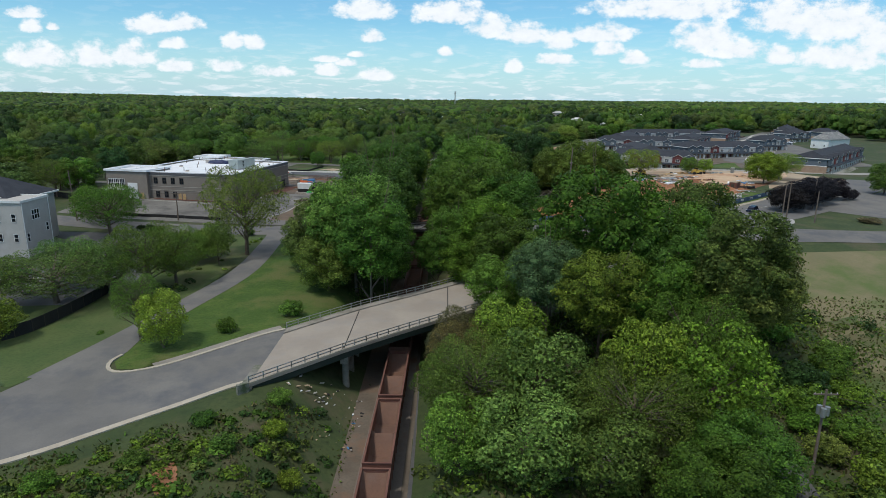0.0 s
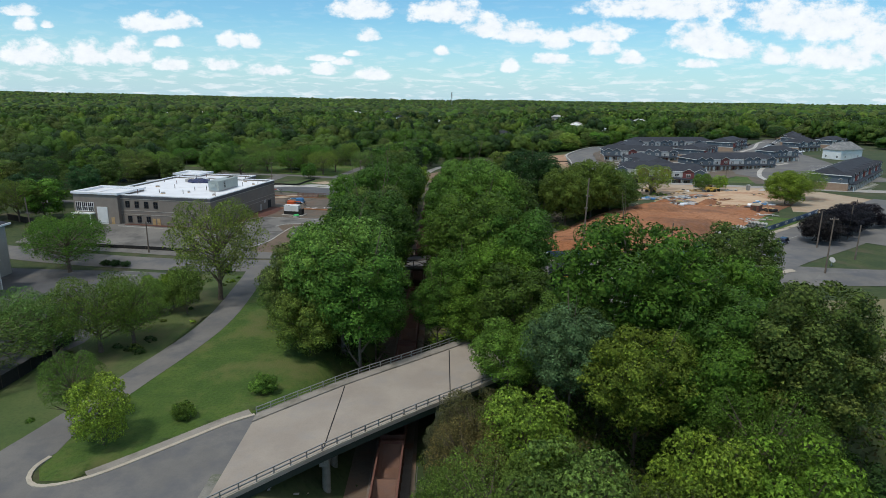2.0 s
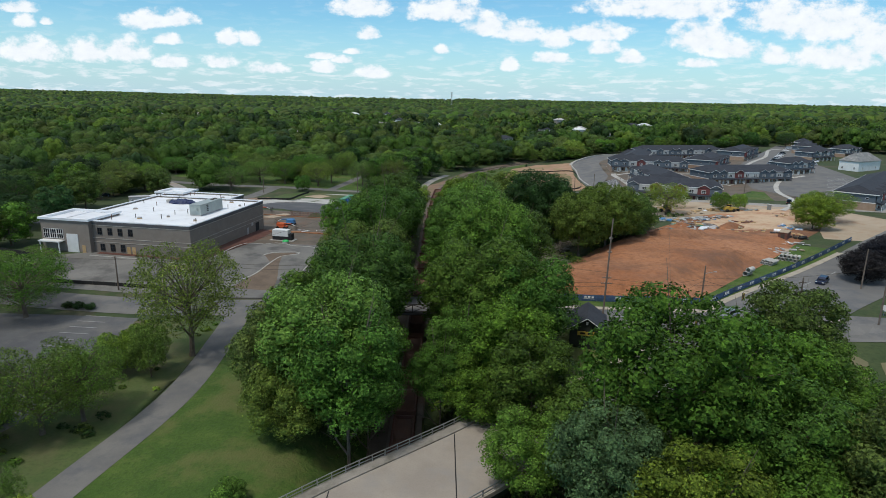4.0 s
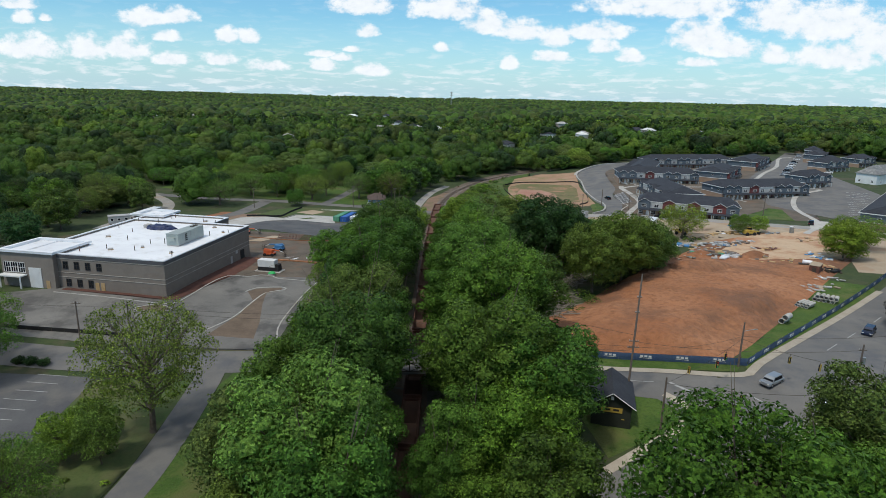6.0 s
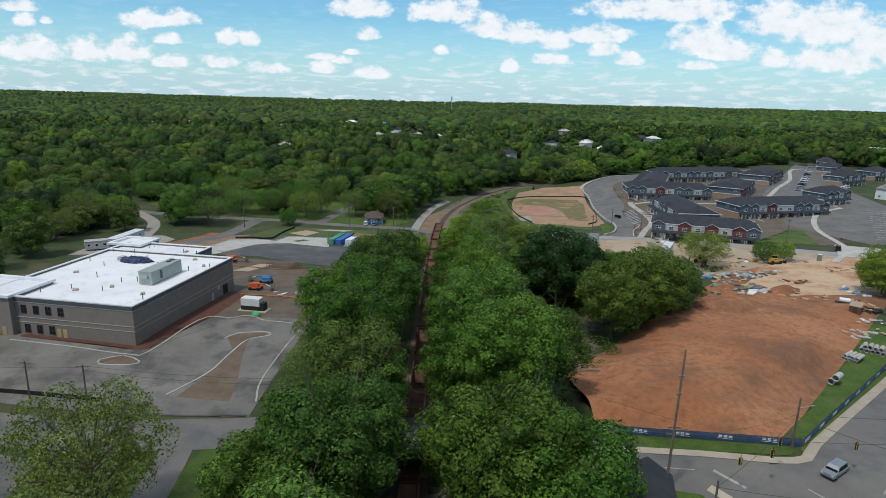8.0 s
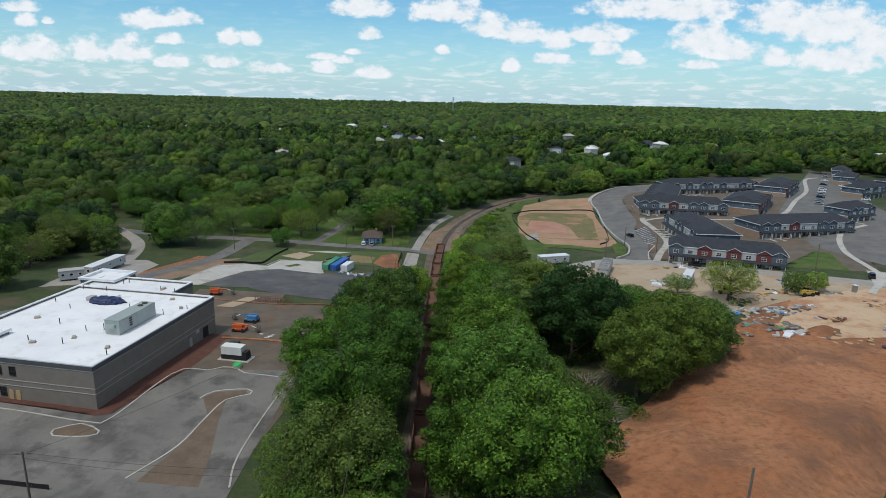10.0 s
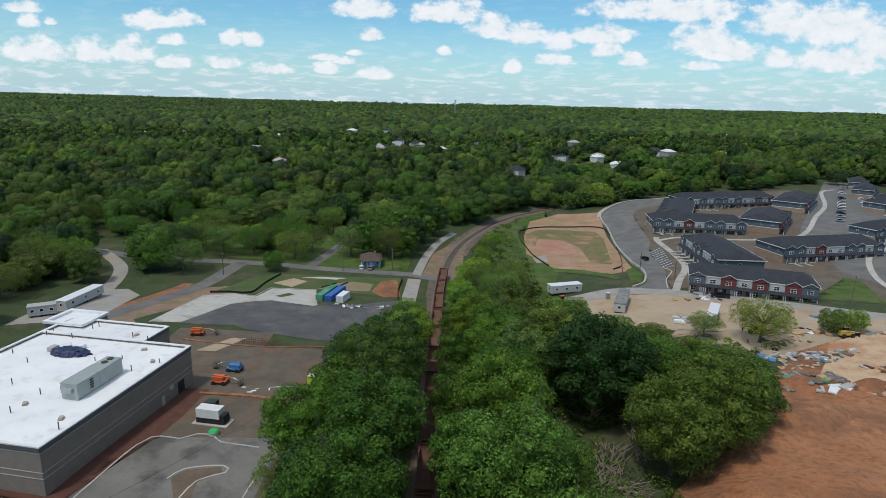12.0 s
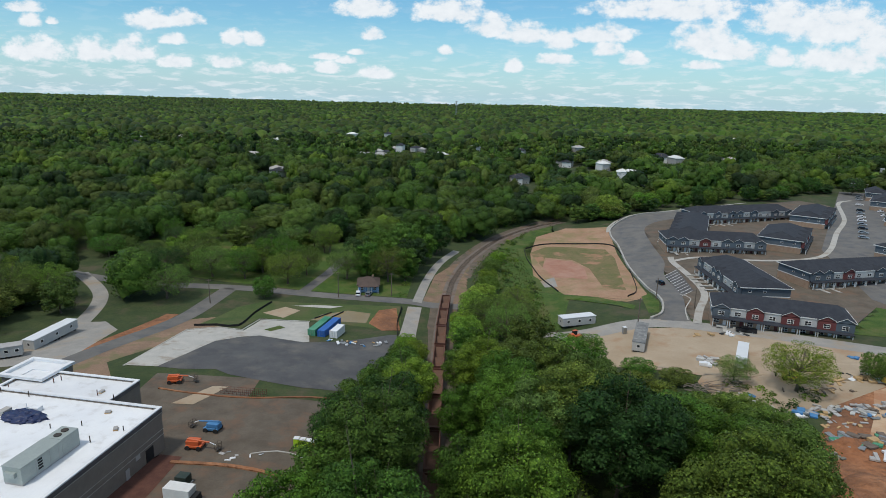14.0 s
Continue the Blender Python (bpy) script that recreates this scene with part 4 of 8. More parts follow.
# beside the track, east
plant_to([("broad", 5.5, 131.5, 22.1, 8.2, "mid"), ("broad", 12.5, 129, 19.5, 8.2, "mid"), ("broad", 9, 120, 15.5, 7, "mid"), ("broad", -1.2, 117, 8.5, 4.6, "mid"), ("broad", 2.5, 122, 13, 6, "mid"), ("broad", 5, 113.5, 9, 5.5, "mid"), ("tall", 0.2, 143, 15, 5.5, "mid"), ("broad", 8.5, 157, 24.0, 8.5, "mid"), ("broad", 15, 164, 20.5, 7.2, "mid"), ("tall", 0.3, 164, 17, 6, "mid"),
          ("broad", 6, 178, 24.0, 8.2, "mid"), ("broad", 13, 184, 17, 6, "mid"), ("tall", 0.5, 190, 16.5, 6, "mid"), ("broad", 7.5, 203, 20.8, 8.2, "mid"), ("tall", 0.3, 212, 14.5, 5.8, "mid"), ("broad", 9.5, 216, 17.5, 7, "mid"), ("broad", 15.5, 227, 18.8, 7.6, "olive"),
          ("tall", 21, 227.5, 21.8, 6.5, "olive"), ("broad", 9.5, 234, 17.2, 7.2, "mid"), ("tall", 0.5, 236, 12.5, 5.5, "mid"), ("broad", 10, 244, 16.4, 6.8, "mid"), ("broad", 5.2, 252, 16.0, 6.5, "bright"), ("tall", 0.8, 262, 10, 5, "mid"), ("broad", 13, 260, 13, 6.5, "olive"),
          ("tall", 6, 271, 11.5, 6, "mid"), ("broad", 20, 281, 12.8, 7.5, "olive"), ("tall", 2.5, 281, 8, 4.5, "mid"), ("broad", 27.5, 217, 23.2, 9.6, "dark"), ("broad", 34, 222, 18.5, 7.2, "dark"), ("broad", 36.5, 197, 19.8, 8.2, "light"), ("broad", 45, 202, 21.8, 8.8, "light"),
          ("broad", 53, 211, 18, 8.2, "light"), ("broad", 47, 218, 16, 8, "mid"), ("broad", 59, 224, 14, 7.5, "light"), ("broad", 42, 228, 15, 8, "mid"), ("broad", 51, 233, 13, 7.5, "light"), ("broad", 61, 240, 9, 6, "light"),
          ("broad", 22, 242, 14.5, 7.5, "olive"), ("broad", 31, 238, 15, 7.5, "olive"), ("broad", 30, 254, 12, 7, "olive"), ("broad", 41, 246, 11, 7, "olive"), ("broad", 22, 264, 12, 7, "olive"), ("broad", 34, 266, 8.5, 6, "mid"),
          ("spring", 15, 294, 10.5, 6.2, "light"), ("spring", 11, 305, 9.5, 6.5, "light"), ("spring", 20, 306, 7.5, 5.5, "light"), ("sapling", 6, 322, 5, 5, "bright"),
          ("sapling", 3, 294, 6, 5, "bright"), ("sapling", 2, 306, 4, 4, "bright"), ("sapling", 10, 333, 4.5, 5, "bright"), ("sapling", 13, 347, 3, 4.5, "light"), ("sapling", 14, 362, 2, 4, "bright"), ("sapling", 17, 378, 2, 4, "light"), ("sapling", 21, 395, 1, 3.5, "bright"),
          ("sapling", 38, 284, 5, 4, "mid"), ("sapling", 30, 282, 6, 4.5, "mid"), ("sapling", 47, 268, 5, 4, "mid"), ("sapling", 55, 262, 5, 4, "olive"), ("spring", 22, 325, 6, 5, "light"), ("sapling", 18, 318, 4, 4, "mid")], "trees along the railway")
plant_to([("spring", 82, 257, 14.5, 7, "bright"), ("spring", 69, 262, 9, 4, "light"), ("sapling", 104, 262, 11, 3.5, "mid"), ("sapling", 112, 264, 10, 3, "bright"), ("spring", 131, 240, 15, 7.5, "bright")], "trees on the building plot")
# beyond and beside the bridge
plant_to([("broad", 26, 98, 23.6, 10, "mid"), ("tall", 11, 109, 14, 6, "mid"), ("broad", 38, 103, 18, 8.5, "mid"), ("tall", 49, 116, 20, 6.6, "olive"), ("tall", 46, 106, 16, 5.5, "mid"), ("tall", 41.5, 81, 20.4, 6.2, "olive"), ("broad", 43, 82, 15, 7, "olive"),
          ("broad", 35, 91, 16, 7.5, "mid"), ("broad", 16, 89, 13.6, 5.8, "blue"), ("broad", 22.5, 82, 13.6, 6.2, "bright"), ("broad", 30, 83, 13.0, 6.8, "mid"), ("sapling", 32.5, 66.5, 8.6, 6.2, "bright"), ("sapling", 24.5, 68, 8.8, 4.8, "bright"),
          ("spring", 22, 62, 6, 6, "olive"), ("sapling", 9, 79, 7.6, 5, "bright"), ("spring", 4, 68, 6.5, 5, "light"), ("sapling", 11.5, 68, 7, 6, "light"), ("sapling", 9, 57, 4, 5.5, "light"), ("spring", 3.5, 84, 4.5, 4, "brown"), ("spring", 2.5, 77, 4.5, 4, "brown"), ("spring", 0.5, 71, 2.5, 3.6, "light"), ("sapling", 2, 60, 2.5, 4, "light"), ("spring", 0.6, 82, 2, 3, "brown"),
          ("spring", 33, 74, 10, 6, "mid"), ("broad", 26, 50, 3, 5, "mid"), ("broad", 31, 55, 3, 5.2, "mid"), ("broad", 44, 93, 11, 6.5, "olive"), ("broad", 54, 108, 10, 6.5, "mid"), ("spring", 58, 129, 5, 4, "brown"), ("sapling", 55, 99, 4, 5, "olive"),
          ("sapling", 17, 56, 3, 5, "olive"), ("broad", 9, 97, 9, 5, "light"), ("broad", 18, 97, 13.5, 6.2, "mid")], "trees beside the bridge")
# behind the blue house
for a in [("spring", -44, 362, 14, 7, "olive"), ("tall", -36, 364, 16, 7, "mid"), ("spring", -27, 360, 15, 7, "olive"), ("tall", -20, 362, 14, 6.5, "mid"), ("broad", -30, 374, 17, 8, "mid"), ("broad", -18, 376, 16, 8, "dark"), ("broad", -42, 380, 15, 8, "dark"),
          ("tall", -24, 388, 17, 7.5, "mid"), ("broad", -14, 392, 15, 7.5, "mid"), ("broad", -34, 392, 16, 8, "mid"), ("broad", -22, 404, 16, 8, "mid"), ("broad", -8, 408, 15, 8, "dark"), ("spring", -66, 352, 13, 7, "light"), ("spring", -98, 358, 13, 8, "light"),
          ("broad", -12, 424, 16, 8.5, "mid"), ("spring", -80, 366, 12, 7, "olive"), ("spring", -110, 366, 13, 8, "olive"), ("spring", -128, 362, 12, 7, "light"), ("sapling", -70, 334, 8, 4, "mid"), ("spring", -104, 330, 12, 8, "light"), ("spring", -142, 322, 13, 8, "light"), ("broad", -158, 335, 14, 7, "bright")]:
    plant(*a, group="trees round the houses")
# west of the lawn
for a in [("spring", -44.8, 133.6, 20, 7.7, "young"), ("spring", -55.2, 108.5, 12.6, 6, "light"), ("spring", -51.6, 112, 12, 5.2, "light"), ("spring", -61, 106, 10, 5.5, "light"), ("spring", -72, 112, 9, 5.5, "light"), ("spring", -84, 149, 13, 7.5, "mid"), ("spring", -92, 162, 10.5, 7, "mid"), ("spring", -68, 101, 10, 9, "light"), ("spring", -77, 96, 9, 6, "light"),
          ("sapling", -40.8, 82.4, 8.6, 3.3, "bright"), ("spring", -46, 86, 9.6, 3.2, "light"), ("sapling", -67, 84, 7, 4, "bright"), ("sapling", -48.2, 125.4, 10, 3, "light"), ("sapling", -54, 126, 7.5, 3, "bright"), ("sapling", -52.4, 130.5, 7, 2.6, "bright"), ("sapling", -57, 121, 6, 2.6, "mid")]:
    plant(*a, group="trees beside the lane")
for a in [("bush", -33.5, 88, 2.4, 1.6, "bright"), ("bush", -25, 94.5, 2.8, 2.0, "mid"), ("bush", -79, 154.6, 1.5, 1.3, "dark"), ("bush", -76.6, 154.4, 1.5, 1.3, "dark"), ("bush", -74.2, 154.2, 1.4, 1.3, "dark"), ("bush", -50, 152, 1.8, 1.4, "mid"), ("bush", -19, 62, 1.8, 1.6, "bright"), ("bush", -23, 57, 1.6, 1.5, "mid"), ("bush", -31, 54, 1.5, 1.6, "mid"),
          ("bush", -16, 56, 2.0, 1.5, "bright"), ("bush", -20, 68, 1.8, 1.7, "mid"), ("bush", -38, 50, 1.6, 1.7, "mid"), ("bush", -27, 62, 1.4, 1.6, "mid"), ("bush", 50, 66, 3, 3, "mid"), ("bush", 54, 74, 3, 3, "bright"),
          ("bush", 48, 58, 3, 3, "bright"), ("bush", 58, 84, 3, 3, "mid"), ("bush", 45, 68, 3, 2.6, "mid"), ("bush", 52, 90, 3, 3, "mid"), ("bush", 47, 71, 4, 3.6, "bright"), ("bush", 50, 61, 4, 3.4, "bright"), ("bush", 55, 80, 3.6, 3.2, "mid"), ("bush", 46, 55, 4, 3.6, "bright"), ("bush", 43.5, 50, 3.6, 3.2, "light"), ("bush", 49, 76, 4.2, 3.4, "dark"), ("bush", 44, 62, 3, 2.6, "olive")]:
    plant(*a, group="shrubs on the banks")


# woods
def wooded(x, y):
    """Whether trees grow at a place of the wider land."""
    if y > 425 and x < rail_x(min(y, 500)) - 9 and y < 505:
        return True
    if y >= 505 and y > 505 + max(0.0, x - 95) * 0.46:
        return not (370 < x < 530 and 610 < y < 725)
    if x < -112 and 172 < y <= 340:
        return not (-152 < x < -104 and 225 < y < 300) and not (y < 182 and x > -150)
    if x < -150 and y > 120:
        return True
    if x > 190 and 120 < y < 260:
        return y < 140 or x > 250
    if x > 330:
        return y > 200 and not (365 < x < 540 and 600 < y < 725)
    return False


def clear_of(x, y, lines, d):
    for line in lines:
        for (ax, ay), (bx, by) in zip(line, line[1:]):
            t = max(0, min(1, ((x - ax) * (bx - ax) + (y - ay) * (by - ay)) / ((bx - ax) ** 2 + (by - ay) ** 2)))
            if math.hypot(x - ax - t * (bx - ax), y - ay - t * (by - ay)) < d:
                return False
    return True


VILLAGE = [(-203, 752), (-240, 960), (-92, 800), (-78, 830), (-62, 880), (-38, 900), (125, 742), (146, 716), (157, 650), (237, 780), (90, 889), (290, 764), (60, 640), (-150, 640)]


def gap(x, y):
    """Whether a place lies in the open before one of the houses in the woods."""
    return any(hy - 70 < y < hy + 12 and abs(x - hx * y / hy) < 14 for hx, hy in VILLAGE)


def low(x, y):
    """Whether only young, low trees grow here, below the houses on the rise."""
    return any(hy - 150 < y < hy + 12 and y > 556 and abs(x - hx * y / hy) < 22 for hx, hy in VILLAGE[6:10])


LANES = [[(-300, 395), (-201, 378), (-150, 354), (-118, 346)], [(-260, 185), (-140, 170), (-86, 159)], [(-150, 356), (-128, 330), (-118, 300)], [(-150, 230), (-118, 238)]]
wrng = random.Random(11)
spots = []
for iy in range(120, 760, 15):
    for ix in range(-630, 640, 15):
        x, y = ix + wrng.uniform(-5, 5), iy + wrng.uniform(-5, 5)
        if abs(x) > 0.80 * y + 45 or not wooded(x, y) or not clear_of(x, y, LANES, 8) or gap(x, y):
            continue
        spots.append((math.hypot(x, y - 60), x, y))
spots.sort()
HUELIST = ["mid"] * 6 + ["dark"] * 4 + ["olive"] * 3 + ["bright"] * 1 + ["light"] * 3
for k, (d, x, y) in enumerate(spots[:40]):
    h = wrng.uniform(10, 17)
    plant(wrng.choice(["mid", "midtall", "mid"]), x, y, h, wrng.uniform(5, 7.5), wrng.choice(HUELIST), group="trees of the woods")
# scattered trees on the lawns in front of the woods
for _ in range(70):
    x, y = (wrng.uniform(-180, -22), wrng.uniform(356, 430)) if _ < 46 else (wrng.uniform(-215, -106), wrng.uniform(190, 344))
    if clear_of(x, y, [[(-58, 341), (-53, 370), (-49, 400), (-38, 430)], [(-104, 262), (-97, 285), (-90, 310), (-86, 344)], [(-117, 276), (-115, 294)], [(-24, 336), (-10, 380)], *LANES], 7) and not (-46 < x < -22 and y < 366):
        plant(wrng.choice(["mid", "spring", "spring"]), x, y, wrng.uniform(9, 15), wrng.uniform(5, 8.5), wrng.choice(HUELIST), group="trees of the woods")

ESTATE = [(104, 478), (124, 492), (160, 503)], [(162, 486), (130, 474)], [(85, 440), (90, 458), (104, 478)], [(190, 440), (300, 590)], [(335, 580), (235, 420)], [(215, 400), (315, 585)]
for k in range(70):
    x = wrng.uniform(66, 330)
    y = 503 + max(0.0, x - 95) * 0.46 - wrng.uniform(-4, 26)
    if clear_of(x, y, ESTATE, 8):
        plant(wrng.choice(["mid", "midtall", "sapling", "mid"]), x, y, wrng.uniform(6, 13), wrng.uniform(4.5, 7.5), wrng.choice(HUELIST), group="trees behind the estate road")


def woods(name, places, leaves, size, nl, label, seed):
    """Many trees too far to be counted, as one mesh."""
    rng = np.random.default_rng(seed)
    protos = []
    for k in range(9):
        lobes = lobes_for(rng, 1.0, 2.0, 0.1, nl, lo=0.36, hi=0.56)
        V, F, T = crown_arrays(rng, lobes, leaves, size, 1, 0.9, spread=0.1, wild=0.45)
        protos.append((V, np.array(F), T))
    VV, FF, TT, n0 = [], [], [], 0
    pal = np.array([HUES[h] for h in HUELIST])
    tints = []
    for x, y, r, h in places:
        V, F, T = protos[rng.integers(len(protos))]
        a = rng.uniform(0, 6.28)
        c, s = math.cos(a), math.sin(a)
        VV.append(np.stack([(V[:, 0] * c - V[:, 1] * s) * r + x, (V[:, 0] * s + V[:, 1] * c) * r + y, V[:, 2] * h / 2 + float(ground(x, y)) - 0.5], 1))
        FF.append(F + n0)
        n0 += len(V)
        TT.append(T)
        tints.append(np.repeat((pal[rng.integers(len(pal))] * rng.uniform(0.5, 0.95))[None], len(V), 0))
    ob = new(name, leaf_mesh(name, np.concatenate(VV), np.concatenate(FF).tolist(), np.concatenate(TT), np.concatenate(tints)))
    ob.color = (1, 1, 1, 1)
    tagged(ob, label, "woods", kind="stuff")


def distant_woods(name, x, y, label, seed):
    """A canopy of small rough crowns, each a tip, a shoulder and a skirt."""
    rng = np.random.default_rng(seed)
    n, k = len(x), 6
    r, h = rng.uniform(6, 11.5, n), rng.uniform(10, 20, n) + 3.0 * np.sin(x * 0.011 + 2 * np.sin(y * 0.006))
    z = ground(x, y)
    ang = rng.uniform(0, 6.28, (n, 1)) + np.arange(k) * 2 * math.pi / k
    rings = []
    for rad, lev, jit in ((0.62, 0.86, 0.10), (1.05, 0.45, 0.12)):
        q = rad * (1 + rng.normal(0, 0.2, (n, k)))
        rings.append(np.stack([x[:, None] + np.cos(ang) * r[:, None] * q, y[:, None] + np.sin(ang) * r[:, None] * q, z[:, None] + h[:, None] * (lev + rng.normal(0, jit * 0.5, (n, k)))], -1))
    tip = np.stack([x + rng.normal(0, 1, n), y + rng.normal(0, 1, n), z + h], -1)[:, None]
    V = np.concatenate([tip, *rings], 1).reshape(-1, 3)
    i = np.arange(k)
    j = (i + 1) % k
    f = np.concatenate([np.stack([0 * i, 1 + i, 1 + j], 1), np.stack([1 + i, 1 + k + i, 1 + k + j], 1), np.stack([1 + i, 1 + k + j, 1 + j], 1)])
    F = (f[None] + (np.arange(n) * (1 + 2 * k))[:, None, None]).reshape(-1, 3)
    pal = np.array([HUES[q] for q in HUELIST])
    # tone varies by stand; the rise to the right paints sunlight into the leaves
    stand_sun = 0.92 + 0.14 * sstep(-200, 900, x) + 0.14 * np.sin(x * 0.004 + 1.3 * np.sin(y * 0.0031)) * np.sin(y * 0.0052 + 0.8)
    tint = pal[rng.integers(len(pal), size=n)] * (rng.uniform(0.45, 0.85, n) * stand_sun)[:, None]
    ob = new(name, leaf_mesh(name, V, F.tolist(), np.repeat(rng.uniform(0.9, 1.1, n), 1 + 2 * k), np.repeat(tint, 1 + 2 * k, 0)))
    ob.color = (1, 1, 1, 1)
    tagged(ob, label, "woods", kind="stuff")


woods("woods_edge", [(x, y, wrng.choice((6.5, 8, 9.5, 11)) * wrng.uniform(0.9, 1.1), wrng.uniform(9, 20)) for d, x, y in spots[40:300]], 1800, 0.078, 16, "front rows of green broadleaf woods", 20)
woods("woods", [(x, y, wrng.choice((6.5, 8.5, 10.5, 12)) * wrng.uniform(0.9, 1.1), wrng.uniform(9, 22) * (0.6 if low(x, y) else 1.0)) for d, x, y in spots[300:]], 640, 0.11, 10, "dense green broadleaf woods beyond the houses", 21)
far = []
y = 750.0
while y < 4750:
    s = 14.0 if y < 1400 else 14.0 * (y / 1400) ** 0.85
    x = -0.80 * y - 40
    while x < 0.80 * y + 40:
        if y > 505 + max(0.0, x - 95) * 0.46 and not gap(x, y):
            far.append((x + wrng.uniform(-.5, .5) * s, y + wrng.uniform(-.5, .5) * s, wrng.uniform(7, 10), wrng.uniform(9, 21) * (0.6 if low(x, y) else 1.0)))
        x += s
    y += s
woods("far_woods", [f for f in far if f[1] < 1000], 90, 0.3, 3, "green woods between scattered houses", 22)
rest = np.array([f[:2] for f in far if f[1] >= 1000])
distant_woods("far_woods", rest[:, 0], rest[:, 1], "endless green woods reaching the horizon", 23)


# ---------------------------------------------------------------- shared pieces of buildings
MESHES = {}


def cached(key, make):
    if key not in MESHES:
        MESHES[key] = make()
    return MESHES[key]


def child(name, mesh, parent, m):
    ob = new(name, mesh)
    ob.parent = parent
    ob.matrix_local = m
    return ob


def window_mesh(w, h, bars, material, f=0.09):
    """A window frame with its glazing bars as one sheet of sash, the panes left open."""
    bm = bmesh.new()
    nx, nz = max(1, bars), 2 if bars else 1
    xs, zs = [-w / 2], [-h / 2]
    for i in range(nx):
        xs += [-w / 2 + w * i / nx + f / 2 + (f / 2 if i == 0 else 0), -w / 2 + w * (i + 1) / nx - f / 2 - (f / 2 if i == nx - 1 else 0)]
    for i in range(nz):
        zs += [-h / 2 + h * i / nz + f / 2 + (f / 2 if i == 0 else 0), -h / 2 + h * (i + 1) / nz - f / 2 - (f / 2 if i == nz - 1 else 0)]
    xs.append(w / 2)
    zs.append(h / 2)
    V = {(i, j): bm.verts.new((x, -0.05, z)) for i, x in enumerate(xs) for j, z in enumerate(zs)}
    for i in range(len(xs) - 1):
        for j in range(len(zs) - 1):
            if not (i % 2 == 1 and j % 2 == 1):
                bm.faces.new((V[i, j], V[i + 1, j], V[i + 1, j + 1], V[i, j + 1]))
    r = bmesh.ops.extrude_face_region(bm, geom=bm.faces[:])
    bmesh.ops.translate(bm, verts=[v for v in r["geom"] if isinstance(v, bmesh.types.BMVert)], vec=(0, 0.1, 0))
    bmesh.ops.recalc_face_normals(bm, faces=bm.faces)
    return finish("window", bm, material)


def pane_mesh(w, h):
    bm = bmesh.new()
    box(bm, 0, 0.02, 0, w - 0.1, 0.03, h - 0.1)
    return finish("pane", bm, GLASS)


def window(parent, x, y, z, w, h, rot=0.0, bars=2, material=None, f=0.09):
    """A framed window whose outside faces local -y before turning."""
    f = child("window", cached(("w", w, h, bars, f, (material or WHITE).name), lambda: window_mesh(w, h, bars, material or WHITE, f)), parent, pose(x, y, z, 0, 0, rot))
    child("pane", cached(("p", w, h), lambda: pane_mesh(w, h)), f, Matrix())
    return f


def box_mesh(name, sx, sy, sz, material, bevel=0.0):
    def make():
        bm = bmesh.new()
        box(bm, 0, 0, 0, sx, sy, sz, 0, bevel)
        return finish(name, bm, material)
    return cached((name, sx, sy, sz, material.name), make)


def gable_mesh(w, h, d, material):
    """A roof prism of width w, rise h and depth d, its gable towards -y."""
    bm = bmesh.new()
    v = [bm.verts.new(p) for p in ((-w / 2, 0, 0), (w / 2, 0, 0), (0, 0, h), (-w / 2, d, 0), (w / 2, d, 0), (0, d, h))]
    for f in ((0, 1, 2), (5, 4, 3), (0, 2, 5, 3), (1, 4, 5, 2), (0, 3, 4, 1)):
        bm.faces.new([v[i] for i in f])
    return finish("gable", bm, material)


def hip_roof(bm, x0, x1, y0, y1, z, rise, hip):
    v = [bm.verts.new(p) for p in ((x0, y0, z), (x1, y0, z), (x1, y1, z), (x0, y1, z), (x0 + hip, (y0 + y1) / 2, z + rise), (x1 - hip, (y0 + y1) / 2, z + rise),
                                   (x0, y0, z - .22), (x1, y0, z - .22), (x1, y1, z - .22), (x0, y1, z - .22))]
    for f in ((0, 1, 5, 4), (1, 2, 5), (2, 3, 4, 5), (3, 0, 4), (0, 6, 7, 1), (1, 7, 8, 2), (2, 8, 9, 3), (3, 9, 6, 0), (9, 8, 7, 6)):
        bm.faces.new([v[i] for i in f])


# ---------------------------------------------------------------- the bridge
DECKLINE = smooth_line([(-40, 65.6), (-20.6, 83.2), (-9.9, 92.6), (6.2, 105.8), (13.6, 114.2), (24, 124)], 2.0)
DECK_N = 28


def deck_side(off):
    """A line along the deck at a side offset, between the skewed ends, which run with the railway."""
    L = side_line(DECKLINE, off)
    x, y = np.array([p.x for p in L]), np.array([p.y for p in L])
    xs = np.linspace(-24.4, 15.5, DECK_N)
    return [Vector((a, b)) for a, b in zip(xs, np.interp(xs, x, y))]


def deck_z(i):
    return float(np.interp(i / (DECK_N - 1), [0, 0.27, 0.67, 1], [-1.42, -0.7, -0.2, 0.3]))


def sweep(name, offsets, z0, z1, material, parent, label=""):
    """A beam along the bridge between two side offsets and two heights over the deck."""
    bm = bmesh.new()
    rows = []
    for i, (a, b) in enumerate(zip(deck_side(offsets[0]), deck_side(offsets[1]))):
        z = deck_z(i)
        rows.append([bm.verts.new((a.x, a.y, z + z0)), bm.verts.new((a.x, a.y, z + z1)), bm.verts.new((b.x, b.y, z + z1)), bm.verts.new((b.x, b.y, z + z0))])
    for a, b in zip(rows, rows[1:]):
        for i in range(4):
            bm.faces.new((a[i], a[(i + 1) % 4], b[(i + 1) % 4], b[i]))
    bm.faces.new(rows[0])
    bm.faces.new(rows[-1][::-1])
    bmesh.ops.recalc_face_normals(bm, faces=bm.faces)
    return part(name, bm, material, parent, label)


